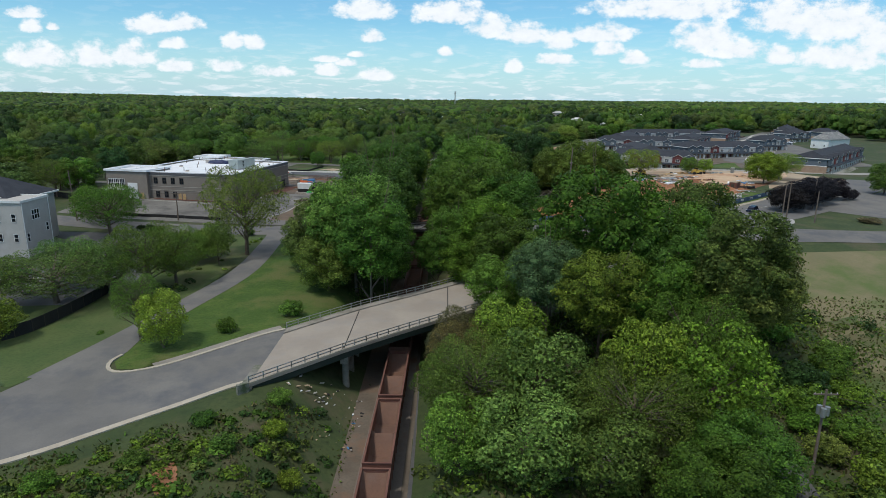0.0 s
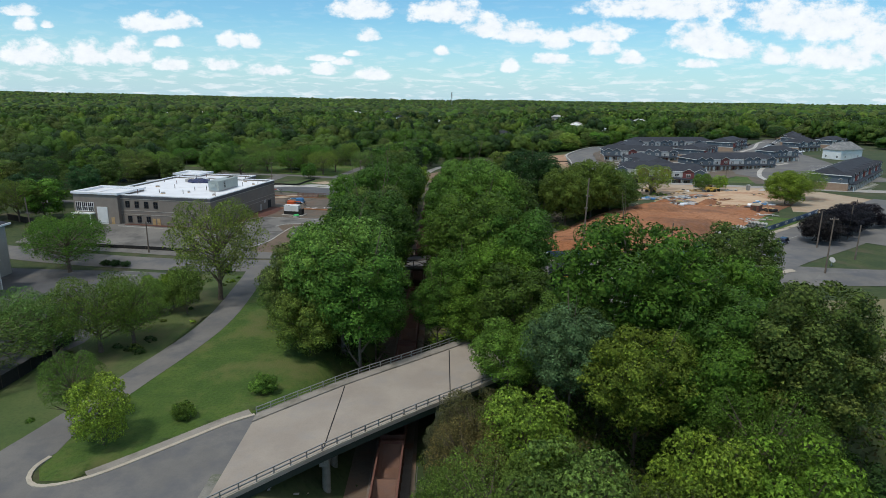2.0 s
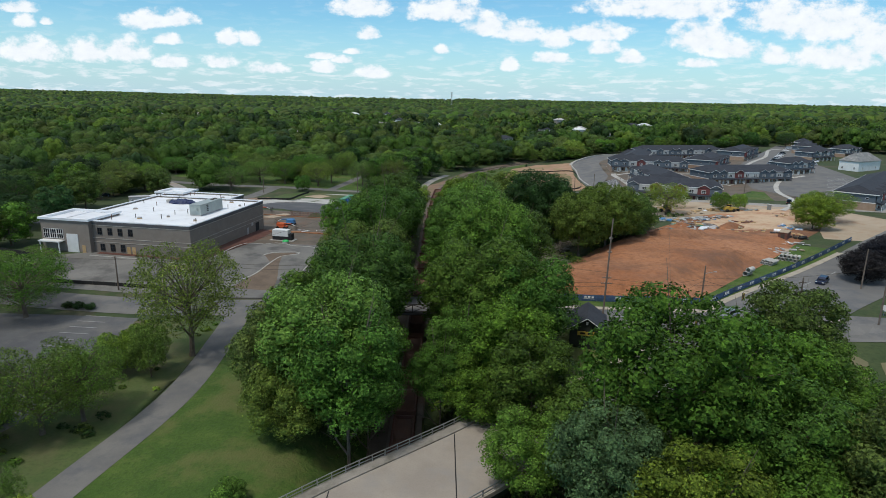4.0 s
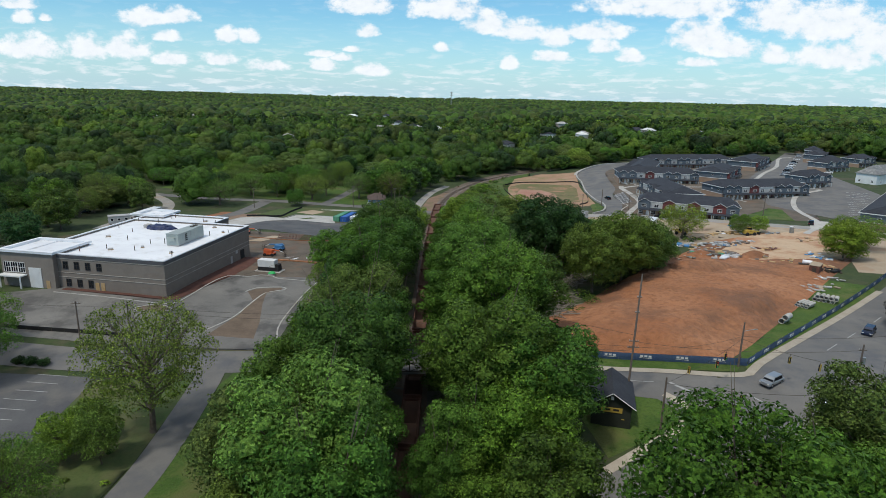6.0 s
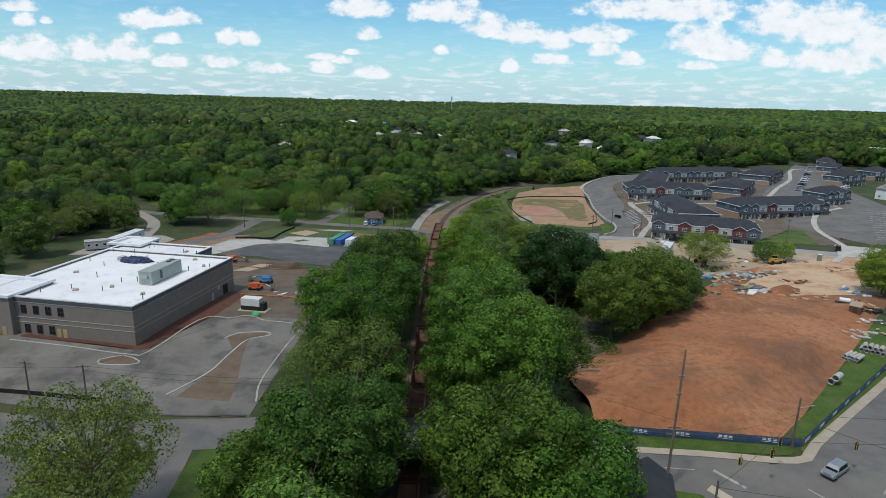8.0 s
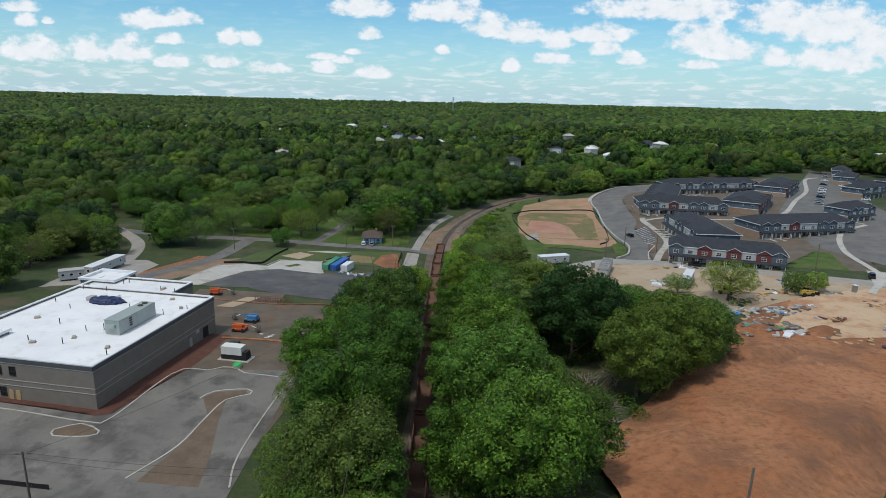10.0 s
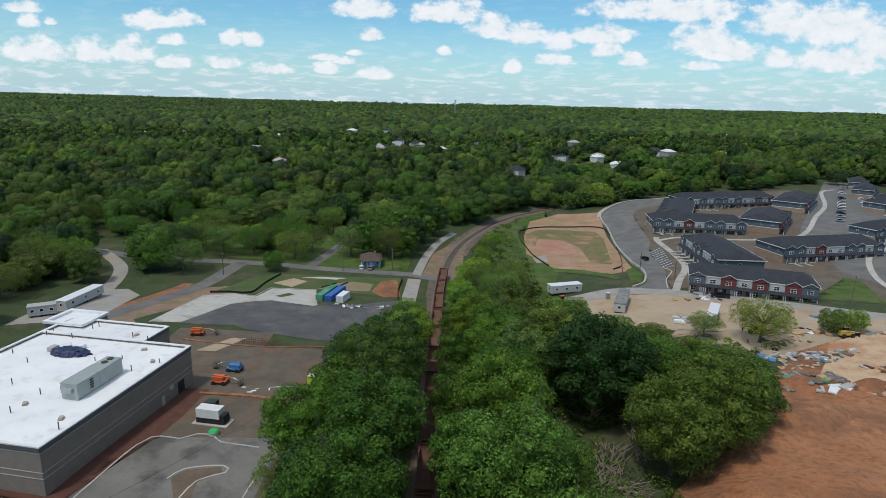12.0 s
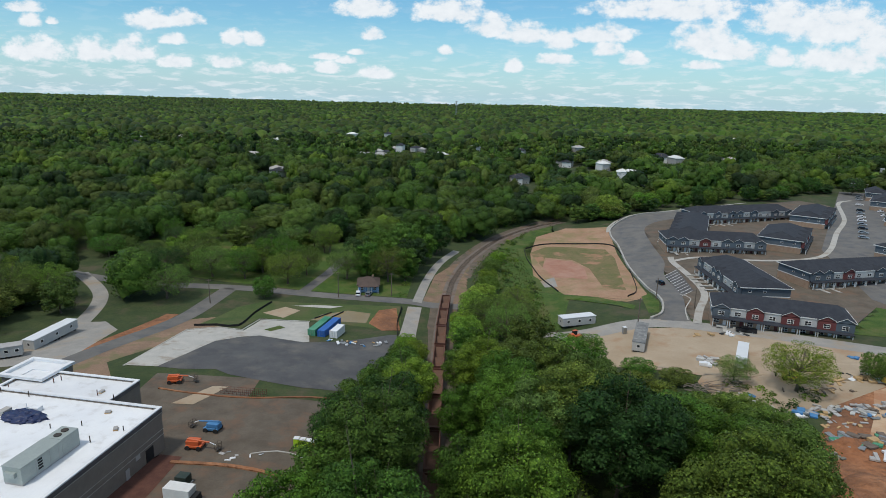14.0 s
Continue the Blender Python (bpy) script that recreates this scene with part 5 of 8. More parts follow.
def build_bridge():
    e = new("road_bridge")
    tagged(e, "concrete road bridge on dark steel girders over the railway", "bridge")
    sweep("deck", (6.9, -7.4), -0.35, 0.0, DECK, e, "pale tan concrete deck with dark joints")
    sweep("pavement", (6.9, 5.3), 0.004, 0.2, FOOTWAY, e, "raised stained concrete footway")
    sweep("edge_beam", (-7.0, -7.4), 0.004, 0.22, KERB, e)
    for off in (-6.9, -3.5, 0.0, 3.2, 6.4):
        sweep("girder", (off + 0.22, off - 0.22), -1.35, -0.354, GIRDER, e, "dark green steel girder")
    for side in (6.75, -7.25):
        L = deck_side(side)
        for i in range(DECK_N):
            pbox("post", STEEL, e, L[i].x, L[i].y, deck_z(i) + 0.65, 0.12, 0.12, 0.95, rot=40)
        for h in (0.4, 0.85):
            sweep("rail", (side + 0.05, side - 0.05), 0.15 + h, 0.25 + h, STEEL, e, "weathered metal rail")
    for frac in (0.26, 0.62):                   # piers stand in line with the track
        i = int(frac * (DECK_N - 1))
        z = deck_z(i)
        a, b = deck_side(5.9)[i], deck_side(-6.4)[i]
        c, d = (a + b) / 2, b - a
        pbox("pier_cap", OLDCONC, e, c.x, c.y, z - 1.85, d.length + 1.0, 1.1, 0.95, rot=math.degrees(math.atan2(d.y, d.x)), label="stained concrete pier cap")
        for k in (0.04, 0.34, 0.66, 0.96):
            p = a.lerp(b, k)
            ptube("pier_column", OLDCONC, e, (p.x, p.y, ground_z(p.x, p.y) - 0.5), (p.x, p.y, z - 2.3), 0.5, 0.5, n=14)
    for i, s in ((0, -1), (DECK_N - 1, 1)):     # abutments and the wing wall
        a, b = deck_side(6.9)[i], deck_side(-7.4)[i]
        c, d = (a + b) / 2, b - a
        pbox("abutment", OLDCONC, e, c.x + 0.5 * s, c.y, deck_z(i) - 2.0, d.length + 0.3, 1.6, 3.2, rot=math.degrees(math.atan2(d.y, d.x)), label="grey concrete abutment")
    w = deck_side(-7.6)[0]
    pbox("wing_wall", OLDCONC, e, w.x - 0.5, w.y - 0.4, -2.3, 1.5, 0.5, 2.8, rot=40, label="mossy concrete wing wall", bevel=0.04)
    for frac in (0.26, 0.66):
        i = int(frac * (DECK_N - 1))
        a, b = deck_side(5.2)[i], deck_side(-6.9)[i]
        m, dd = (a + b) / 2, b - a
        pbox("joint", BLACKMESH, e, m.x, m.y, deck_z(i) + 0.012, dd.length, 0.14, 0.02, rot=math.degrees(math.atan2(dd.y, dd.x)), label="dark expansion joint")


build_bridge()
kerb("kerb", [(-45.5, 79.8), (-46.0, 77.9), (-45.5, 75.9), (-44.0, 74.6), (-41.7, 74.8), (-38.8, 76.3), (-36.2, 78.5), (-33.3, 81.2), (-30.4, 83.9), (-27.3, 86.8), (-24.6, 88.7)], 0.5, 0.18)
kerb("kerb", [(-70, 38), (-56, 45.5), (-48, 51.4), (-42, 56), (-39.3, 58.7), (-35.5, 62.5), (-31.2, 66.5), (-27, 70.6), (-24.6, 72.0)], 0.9, 0.16)

# street bridge over the cutting
def build_street_bridge():
    e = new("street_bridge")
    tagged(e, "dark steel street bridge with cross-braced sides", "bridge")
    z0, z1 = 0.5, 1.9

    def at(x):
        return z0 + (z1 - z0) * (x + 19) / 24
    bm = bmesh.new()
    v = [bm.verts.new((x, y, at(x) + dz)) for x in (-19, 5) for y in (150.8, 161.2) for dz in (-0.4, 0)]
    for f in ((0, 1, 3, 2), (4, 6, 7, 5), (0, 4, 5, 1), (2, 3, 7, 6), (1, 5, 7, 3), (0, 2, 6, 4)):
        bm.faces.new([v[i] for i in f])
    bmesh.ops.recalc_face_normals(bm, faces=bm.faces)
    part("deck", bm, ASPHALT, e, "grey deck")
    for y in (150.9, 161.2):
        bm = bmesh.new()
        for h in (0.15, 1.7):
            tube(bm, (-19, y, at(-19) + h), (5, y, at(5) + h), 0.12, 0.12, 6)
        part("chord", bm, IRON, e)
        for x in range(-19, 5, 4):
            ptube("brace", IRON, e, (x, y, at(x) + 0.15), (x + 4, y, at(x + 4) + 1.7), 0.07, 0.07, n=5)
            ptube("brace", IRON, e, (x, y, at(x) + 1.7), (x + 4, y, at(x + 4) + 0.15), 0.07, 0.07, n=5)
            ptube("upright", IRON, e, (x, y, at(x) - 0.3), (x, y, at(x) + 1.7), 0.09, 0.09, n=6)
    for x in (-14.5, 0.5):
        for y in (152.5, 159.5):
            ptube("pier_column", IRON, e, (x, y, ground_z(x, y) - 0.4), (x, y, at(x) - 0.3), 0.3, 0.3, n=10)
    bm = bmesh.new()
    for y in (152.5, 156, 159.5):
        box(bm, -7, y, 0.55, 23.6, 0.4, 0.9, 0)
    part("girder", bm, IRON, e)


build_street_bridge()

# ---------------------------------------------------------------- railway and train
def along_rail(s0, s1, step):
    y, out = s0, []
    while y < s1:
        x = float(rail_x(y))
        dx = float(rail_x(y + 0.5)) - float(rail_x(y - 0.5))
        out.append((x, y, float(rail_z(y)), math.atan2(dx, 1.0)))
        y += step * math.cos(math.atan2(dx, 1.0))
    return out


def build_rails():
    line = [(p[0], p[1]) for p in along_rail(-10, 494, 4)]
    drape("track_bed", side_line([Vector(p) for p in line], 2.6) + side_line([Vector(p) for p in line], -2.6)[::-1], 0.12, BALLAST, "brown stone ballast under the track", "track bed")
    drape("track_side", side_line([Vector(p) for p in line], 6.0) + side_line([Vector(p) for p in line], -6.5)[::-1], 0.05, MUD, "bare dirt beside the track", "track side")
    for off in (-0.72, 0.72):
        bm = bmesh.new()
        L = side_line(smooth_line(line, 3.0), off)
        rows = []
        for p in L:
            z = max(ground_z(p.x, p.y) + 0.16, float(rail_z(p.y)) - 0.22)
            rows.append([bm.verts.new((p.x - 0.05, p.y, z)), bm.verts.new((p.x - 0.05, p.y, z + 0.16)), bm.verts.new((p.x + 0.05, p.y, z + 0.16)), bm.verts.new((p.x + 0.05, p.y, z))])
        for a, b in zip(rows, rows[1:]):
            for i in range(3):
                bm.faces.new((a[i], a[i + 1], b[i + 1], b[i]))
        bmesh.ops.recalc_face_normals(bm, faces=bm.faces)
        tagged(new("rail", finish("rail", bm, IRON)), "steel railway rail", "rail", kind="structure")
    bm = bmesh.new()
    for x, y, z, a in along_rail(333, 492, 0.62):
        box(bm, x, y, max(ground_z(x, y) + 0.14, z - 0.24), 2.5, 0.24, 0.14, rot=-math.degrees(a))
    tagged(new("sleepers", finish("sleepers", bm, WOODPOLE)), "dark wooden sleepers under the rails", "sleepers", kind="stuff")


build_rails()


def gondola_body(L=14.6, W=3.15, top=3.45, floor=1.15, t=0.09):
    """An open-topped hopper: steel sides with ribs and a rim."""
    bm = bmesh.new()
    for s in (-1, 1):
        box(bm, s * (W / 2 - t / 2), 0, (top + floor) / 2, t, L, top - floor)
        box(bm, s * (W / 2 - 0.05), 0, top, 0.22, L + 0.1, 0.14)
        box(bm, 0, s * (L / 2 - t / 2), (top + floor) / 2, W - 2 * t, t, top - floor)
        box(bm, 0, s * (L / 2 - 0.04), top, W - 0.3, 0.2, 0.14)
        for k in range(9):
            box(bm, s * (W / 2 + 0.05), -L / 2 + 0.5 + k * (L - 1) / 8, (top + floor) / 2 - 0.05, 0.12, 0.12, top - floor - 0.2)
    return finish("body", bm, RUST)


def gondola_inside(L=14.6, W=3.15):
    bm = bmesh.new()
    prof = [(-L / 2 + .1, 3.0), (-L / 4 - 1.1, 1.15), (-L / 4 + 1.1, 1.15), (0, 2.75), (L / 4 - 1.1, 1.15), (L / 4 + 1.1, 1.15), (L / 2 - .1, 3.0)]
    rows = []
    for y, z in prof:
        rows.append([bm.verts.new((s * (W / 2 - 0.1), y, z + (0.35 if abs(s) == 1 else 0))) for s in (-1, -0.72, 0.72, 1)])
    for a, b in zip(rows, rows[1:]):
        for i in range(3):
            bm.faces.new((a[i], a[i + 1], b[i + 1], b[i]))
    box(bm, 0, 0, 1.0, 0.7, L + 0.8, 0.3)
    return finish("hopper_floor", bm, RUST_IN)


def bogie_mesh():
    bm = bmesh.new()
    for s in (-1, 1):
        box(bm, s * 1.0, 0, 0.55, 0.18, 2.3, 0.35, 0, 0.03)
    box(bm, 0, 0, 0.6, 2.0, 0.35, 0.3)
    return finish("bogie", bm, IRON)


def wheel_mesh():
    bm = bmesh.new()
    for s in (-1, 1):
        tube(bm, (s * 0.66, 0, 0.45), (s * 0.80, 0, 0.45), 0.45, 0.45, 16)
    tube(bm, (-0.66, 0, 0.45), (0.66, 0, 0.45), 0.08, 0.08, 8)
    return finish("wheelset", bm, IRON)


def build_train():
    e = new("gondola_car")
    tagged(e, "open rusty-red hopper wagon standing empty on the track", "railway wagon", "wagons of the train")
    child("body", gondola_body(), e, Matrix())
    child("hopper_floor", gondola_inside(), e, Matrix())
    b, w = bogie_mesh(), wheel_mesh()
    for y in (-5.2, 5.2):
        g = child("bogie", b, e, pose(0, y, 0))
        for d in (-0.85, 0.85):
            child("wheelset", w, g, pose(0, d, 0))
    spots = []
    y = 329.0
    while y > -20:
        x = float(rail_x(y))
        dx = float(rail_x(y + 5)) - float(rail_x(y - 5))
        spots.append(pose(x, y, float(rail_z(y)) - 0.06, 0, 0, -math.degrees(math.atan2(dx, 10))))
        y -= 15.5
    e.matrix_world = spots[0]
    for m in spots[1:]:
        copy_thing(e, m)


build_train()


# ---------------------------------------------------------------- the school
def build_school():
    e = thing("school_building", -66.3, 188.0, 1.3, -10, "two-storey taupe block school with a white flat roof, under construction", "school")
    H, P = 8.5, 0.5
    blocks = [(-37.5, 0, 0, 41.3, H), (-37.5, -11.5, 41.3, 50.6, H), (-42.8, -28.4, -1.3, 11, H + 0.5), (-41, -31, 46, 54.5, H + 0.4)]
    for k, (x0, x1, y0, y1, h) in enumerate(blocks):
        bm = bmesh.new()
        t = 0.4
        e0 = 0.003 * k
        for bx in ((x0, x1, y0, y0 + t), (x0, x1, y1 - t, y1), (x0, x0 + t, y0 + t, y1 - t), (x1 - t, x1, y0 + t, y1 - t)):
            pbox("wall", BLOCK, e, (bx[0] + bx[1]) / 2, (bx[2] + bx[3]) / 2, (h - 0.6) / 2 + e0, bx[1] - bx[0], bx[3] - bx[2], h + 0.6)
        bm.free()
        bm = bmesh.new()
        box(bm, (x0 + x1) / 2, (y0 + y1) / 2, h - 0.35 + 0.01 * k, x1 - x0 - 2 * t, y1 - y0 - 2 * t, 0.25)
        part("roof", bm, ROOFWHITE, e, "white roof membrane")
        bm = bmesh.new()
        o = 0.14 if k < 2 else 0.4
        ch = 0.22 if k < 2 else 0.6
        for bx in ((x0 - o, x1 + o, y0 - o, y0 + t + 0.1), (x0 - o, x1 + o, y1 - t - 0.1, y1 + o), (x0 - o, x0 + t + 0.1, y0 + t + 0.1, y1 - t - 0.1), (x1 - t - 0.1, x1 + o, y0 + t + 0.1, y1 - t - 0.1)):
            box(bm, (bx[0] + bx[1]) / 2, (bx[2] + bx[3]) / 2, h + 0.3 - ch / 2 + 0.12 + 0.004 * k, bx[1] - bx[0], bx[3] - bx[2], ch)
        part("parapet", bm, ROOFWHITE, e, "white parapet coping")
    for z in (7.7, 4.25, 3.15):
        bm = bmesh.new()
        box(bm, -14.2, -0.03, z, 28.4, 0.1, 0.12 if z < 7 else 0.16)
        box(bm, 0.03, 20.65, z, 0.1, 41.3, 0.12 if z < 7 else 0.16)
        part("band", bm, BLOCKBAND, e, "pale string course")
    for bx in ((-14.2, -0.05, 28.4, 0.16), (0.05, 20.65, 0.16, 41.3), (-5.75, 41.36, 11.5, 0.14), (-11.45, 46.0, 0.14, 9.2)):
        pbox("fascia", FASCIA, e, bx[0], bx[1], 8.26, bx[2], bx[3], 0.78, label="dark grey metal fascia")
    for x in (-26.2, -23.2, -20.2, -17.2):
        window(e, x, -0.06, 6.1, 1.35, 1.9, material=BRONZE, f=0.06)
    for x in (-25.8, -22.8, -19.8):
        window(e, x, -0.06, 1.75, 1.35, 1.9, material=BRONZE, f=0.06)
    for x in (-18.1, -16.6, -30.4):
        pbox("door", PINE, e, x, -0.04 if x > -28 else -1.34, 1.1, 1.0, 0.12, 2.2, label="bare plywood door panel")
    pbox("panel", WHITE, e, -33.6, -1.36, 2.6, 3.4, 0.14, 5.2, label="white unfinished wall panel")
    for x in (-37.2, -39.2, -41.2):
        window(e, x, -1.38, 5.1, 1.9, 2.6, bars=3)
    pbox("canopy", WHITE, e, -39.2, -2.3, 3.3, 6.4, 2.2, 0.3)
    for x in (-36.4, -42.0):
        ptube("column", WHITE, e, (x, -3.1, -0.4), (x, -3.1, 3.2), 0.16, 0.16)
    for y, w, h in ((30.5, 1.0, 2.1), (33.5, 1.2, 1.0), (36.8, 2.2, 2.6)):
        pbox("door", BLACKMESH if w > 2 else PARAPET, e, 0.03, y, h / 2 + (0 if h > 2 else 2.2), 0.12, w, h)
    # plant and clutter on the roof belong to the roof
    u = thing("rooftop_unit", 0, 0, 0, 0, "long grey air handling unit on the white roof", "air handler")
    u.matrix_world = e.matrix_world @ pose(-7.6, 21.2, 8.36)
    pbox("curb", PARAPET, u, 0, 0, 0.12, 3.2, 12.0, 0.24)
    pbox("casing", HVACGREY, u, 0, -1.9, 1.65, 3.4, 8.2, 2.82, bevel=0.05)
    pbox("casing", HVACGREY, u, 0, 4.2, 1.72, 3.2, 3.8, 2.95, bevel=0.05)
    pbox("cap", HVACGREY, u, 0, -1.9, 3.1, 3.55, 8.35, 0.1)
    for y in (-3.2, -0.4, 1.4):
        pbox("seam", PARAPET, u, 1.71, y, 1.65, 0.03, 0.06, 2.7)
    for z in (1.0, 1.5, 2.0, 2.5):
        pbox("louvre", BLACKMESH, u, 1.73, -2.4, z, 0.05, 0.9, 0.3)
    pbox("hood", HVACGREY, u, -0.1, -6.25, 1.9, 1.9, 0.6, 0.8, bevel=0.04)
    for y in (3.3, 4.9):
        ptube("fan", IRON, u, (0, y, 3.18), (0, y, 3.34), 0.62, 0.62, n=16)
    srng = random.Random(3)
    for k in range(30):
        x, y = srng.uniform(-36, -1.5), srng.uniform(2, 48)
        if (x > -11 and (14 < y < 28 or y > 40)) or (x < -28 and y < 12):
            continue
        v = thing("roof_vent", 0, 0, 0, 0, "short vent pipe standing on the white roof", "vent pipe", "vents on the roof")
        v.matrix_world = e.matrix_world @ pose(x, y, 8.3)
        ptube("pipe", IRON if k % 3 else RUST, v, (0, 0, 0), (0, 0, srng.uniform(0.9, 1.5)), 0.09, 0.09, n=8)
        ptube("collar", PARAPET, v, (0, 0, 0), (0, 0, 0.12), 0.16, 0.11, n=10)
    tp = thing("tarpaulin_pile", 0, 0, 0, 0, "crumpled navy tarpaulin over stacked insulation on the roof", "tarpaulin")
    tp.matrix_world = e.matrix_world @ pose(-23, 33, 8.3)
    bm = bmesh.new()
    bmesh.ops.create_icosphere(bm, subdivisions=4, radius=1.0, matrix=Matrix.Diagonal((4.4, 2.2, 1.2, 1)))
    for v in bm.verts:
        v.co.z = max(0.0, v.co.z)
        v.co *= 1 + 0.28 * noise.noise(v.co * 1.3) + 0.08 * noise.noise(v.co * 4)
    part("sheet", bm, TARP, tp)
    for dx, dy in ((-2.4, 2.3), (0.2, 2.7), (-4.6, 0.6)):
        pbox("insulation_bale", STUCCO if dx < -4 else ROOFWHITE, tp, dx, dy, 0.45, 2.0, 1.4, 0.9, rot=20 * dx, bevel=0.06)
    for x, y in ((-3.5, 33), (-9, 38), (-16, 45), (-20, 8), (-14, 12), (-4, 9), (-30, 20)):
        s = thing("material_stack", 0, 0, 0, 0, "small stack of roofing material on the white roof", "material stack", "stacks on the roof")
        s.matrix_world = e.matrix_world @ pose(x, y, 8.3, 0, 0, x * 17)
        pbox("pallet", PINE, s, 0, 0, 0.07, 1.2, 0.8, 0.14)
        pbox("roofing_pack", PARAPET, s, 0, 0, 0.3, 1.0, 0.7, 0.3, bevel=0.03)


build_school()

BED = [(-70.5, 181.6), (-66.8, 183.6), (-62.6, 181.6), (-63.6, 180), (-69.6, 179.8)]
# planting beds, kerbs and slabs of the school yard
drape("bed", [(-93, 191.2), (-80, 188.8), (-66, 186.2), (-63.2, 187.0), (-59.5, 203), (-56.6, 206.6), (-55.4, 214), (-54.6, 226), (-59.0, 226.5), (-66.4, 187.6), (-93, 192.0)], 0.1, MULCH, "red earth bed along the school wall", "bed")
for pts in ([(-94, 189.6), (-80, 187), (-66, 184.2), (-62.5, 186), (-59.2, 203), (-56.4, 206.2), (-52.5, 205.6), (-49.8, 207.5), (-46.5, 207), (-44.5, 205), (-37, 203.6)],
            [(-35.2, 168), (-36.4, 176), (-35, 195), (-33.6, 206)], [(-49.5, 193.5), (-47.6, 196.4), (-41.5, 197.6), (-40.4, 195.6), (-44.4, 193.2), (-46, 186), (-47.5, 178), (-52, 169.6)]):
    kerb("kerb", pts, 0.3, 0.15, CONCRETE)
drape("bed", [(-49, 193.8), (-47.4, 196), (-41.8, 197.2), (-40.8, 195.6), (-44.2, 193), (-43.2, 186), (-41, 176), (-40, 168), (-50, 169), (-46.6, 180), (-46, 188)], 0.09, BEDEARTH, "bare earth island in the car park", "bed")
drape("bed", BED, 0.09, BEDEARTH, "bare earth island in the car park", "bed")
kerb("kerb", BED + BED[:1], 0.3, 0.15, CONCRETE)


# ---------------------------------------------------------------- the housing estate
UNIT, DEPTH, EAVE = 4.85, 13.5, 5.9


def upper_mesh(material, proud):
    bm = bmesh.new()
    box(bm, 0, -proud / 2, 0, UNIT, 0.3 + proud, 2.75)
    return finish("upper_wall", bm, material)


def terrace(x, y, rot, pattern, z=None, depth=DEPTH, label="two-storey terrace with charcoal roof and blue and grey siding"):
    """A terrace whose front runs along local x and faces local -y; one letter a house: b blue, g pale grey, r wine red."""
    n = len(pattern)
    L = n * UNIT
    a = radians(rot)
    mx, my = x + math.cos(a) * L / 2, y + math.sin(a) * L / 2
    e = thing("terrace_house", x, y, ground_z(mx, my) if z is None else z, rot, label, "terrace", "terraces of the estate")
    bm = bmesh.new()
    t = 0.3
    for bx in ((0, L, 0, t), (0, L, depth - t, depth), (0, t, t, depth - t), (L - t, L, t, depth - t)):
        box(bm, (bx[0] + bx[1]) / 2, (bx[2] + bx[3]) / 2, 0.7, bx[1] - bx[0], bx[3] - bx[2], 4.2)
    part("ground_floor", bm, BRICK, e, "tan brick lower wall")
    bm = bmesh.new()
    box(bm, L / 2, depth / 2 + 0.15, 4.25, L + 0.04, depth - 0.26, 2.9)
    part("side_wall", bm, SIDEBLUE, e, "slate blue lap siding")
    bm = bmesh.new()
    box(bm, L / 2, depth / 2, 2.86, L + 0.16, depth + 0.1, 0.28)
    part("belt_course", bm, WHITE, e)
    bm = bmesh.new()
    hip_roof(bm, -0.5, L + 0.5, -0.6, depth + 0.6, EAVE + 0.22, 2.9, 4.0)
    part("roof", bm, SHINGLE, e, "charcoal shingle roof")
    bm = bmesh.new()
    for yy in (-0.66, depth + 0.66):
        box(bm, L / 2, yy, EAVE + 0.1, L + 1.3, 0.1, 0.28)
    for xx in (-0.56, L + 0.56):
        box(bm, xx, depth / 2, EAVE + 0.1, 0.1, depth + 1.2, 0.28)
    part("fascia", bm, WHITE, e, "white eaves board")
    mats = {"b": SIDEBLUE, "g": SIDEGREY, "r": SIDERED}
    for k, c in enumerate(pattern):
        cx = (k + 0.5) * UNIT
        proud = 0.25 if c == "g" else 0.9
        child("upper_wall", cached(("up", c), lambda: upper_mesh(mats[c], proud)), e, pose(cx, -0.1, 4.32))
        if c != "g":
            child("gable", cached(("gab", c), lambda: gable_mesh(UNIT, 1.25, 3.6, mats[c])), e, pose(cx, -1.16, EAVE))
            gb = cached(("gabroof",), lambda: gable_roof_mesh())
            child("gable_roof", gb, e, pose(cx, -1.45, EAVE))
        window(e, cx, -0.36 - proud, 4.35, 1.8, 1.35, bars=2)
        window(e, cx - 1.0, -0.06, 1.35, 1.7, 1.5, bars=2)
        child("door", box_mesh("door", 0.95, 0.12, 2.1, SIDERED if c == "g" else WHITE), e, pose(cx + 1.4, -0.08, 1.2))
        child("porch_roof", cached(("porch",), lambda: porch_mesh()), e, pose(cx, 0, 2.75))
        for px in (-2.1, 2.1):
            child("porch_post", box_mesh("porch_post", 0.2, 0.2, 2.7, WHITE), e, pose(cx + px, -2.0, 1.32))
        child("step", box_mesh("step", 3.0, 2.2, 0.3, CONCRETE, 0.03), e, pose(cx + 0.6, -1.25, 0.02))
        child("walkway", box_mesh("walkway", 1.2, 4.0, 0.16, CONCRETE), e, pose(cx + 1.4, -4.4, -0.02))
    for yy in (3.0, 8.0):
        window(e, -0.08, yy, 4.5, 1.1, 0.7, rot=-90, bars=0)
        window(e, L + 0.08, yy, 4.5, 1.1, 0.7, rot=90, bars=0)
    for k in range(n):
        window(e, (k + 0.5) * UNIT, depth + 0.1, 4.3, 1.6, 1.2, rot=180, bars=2)
    return e


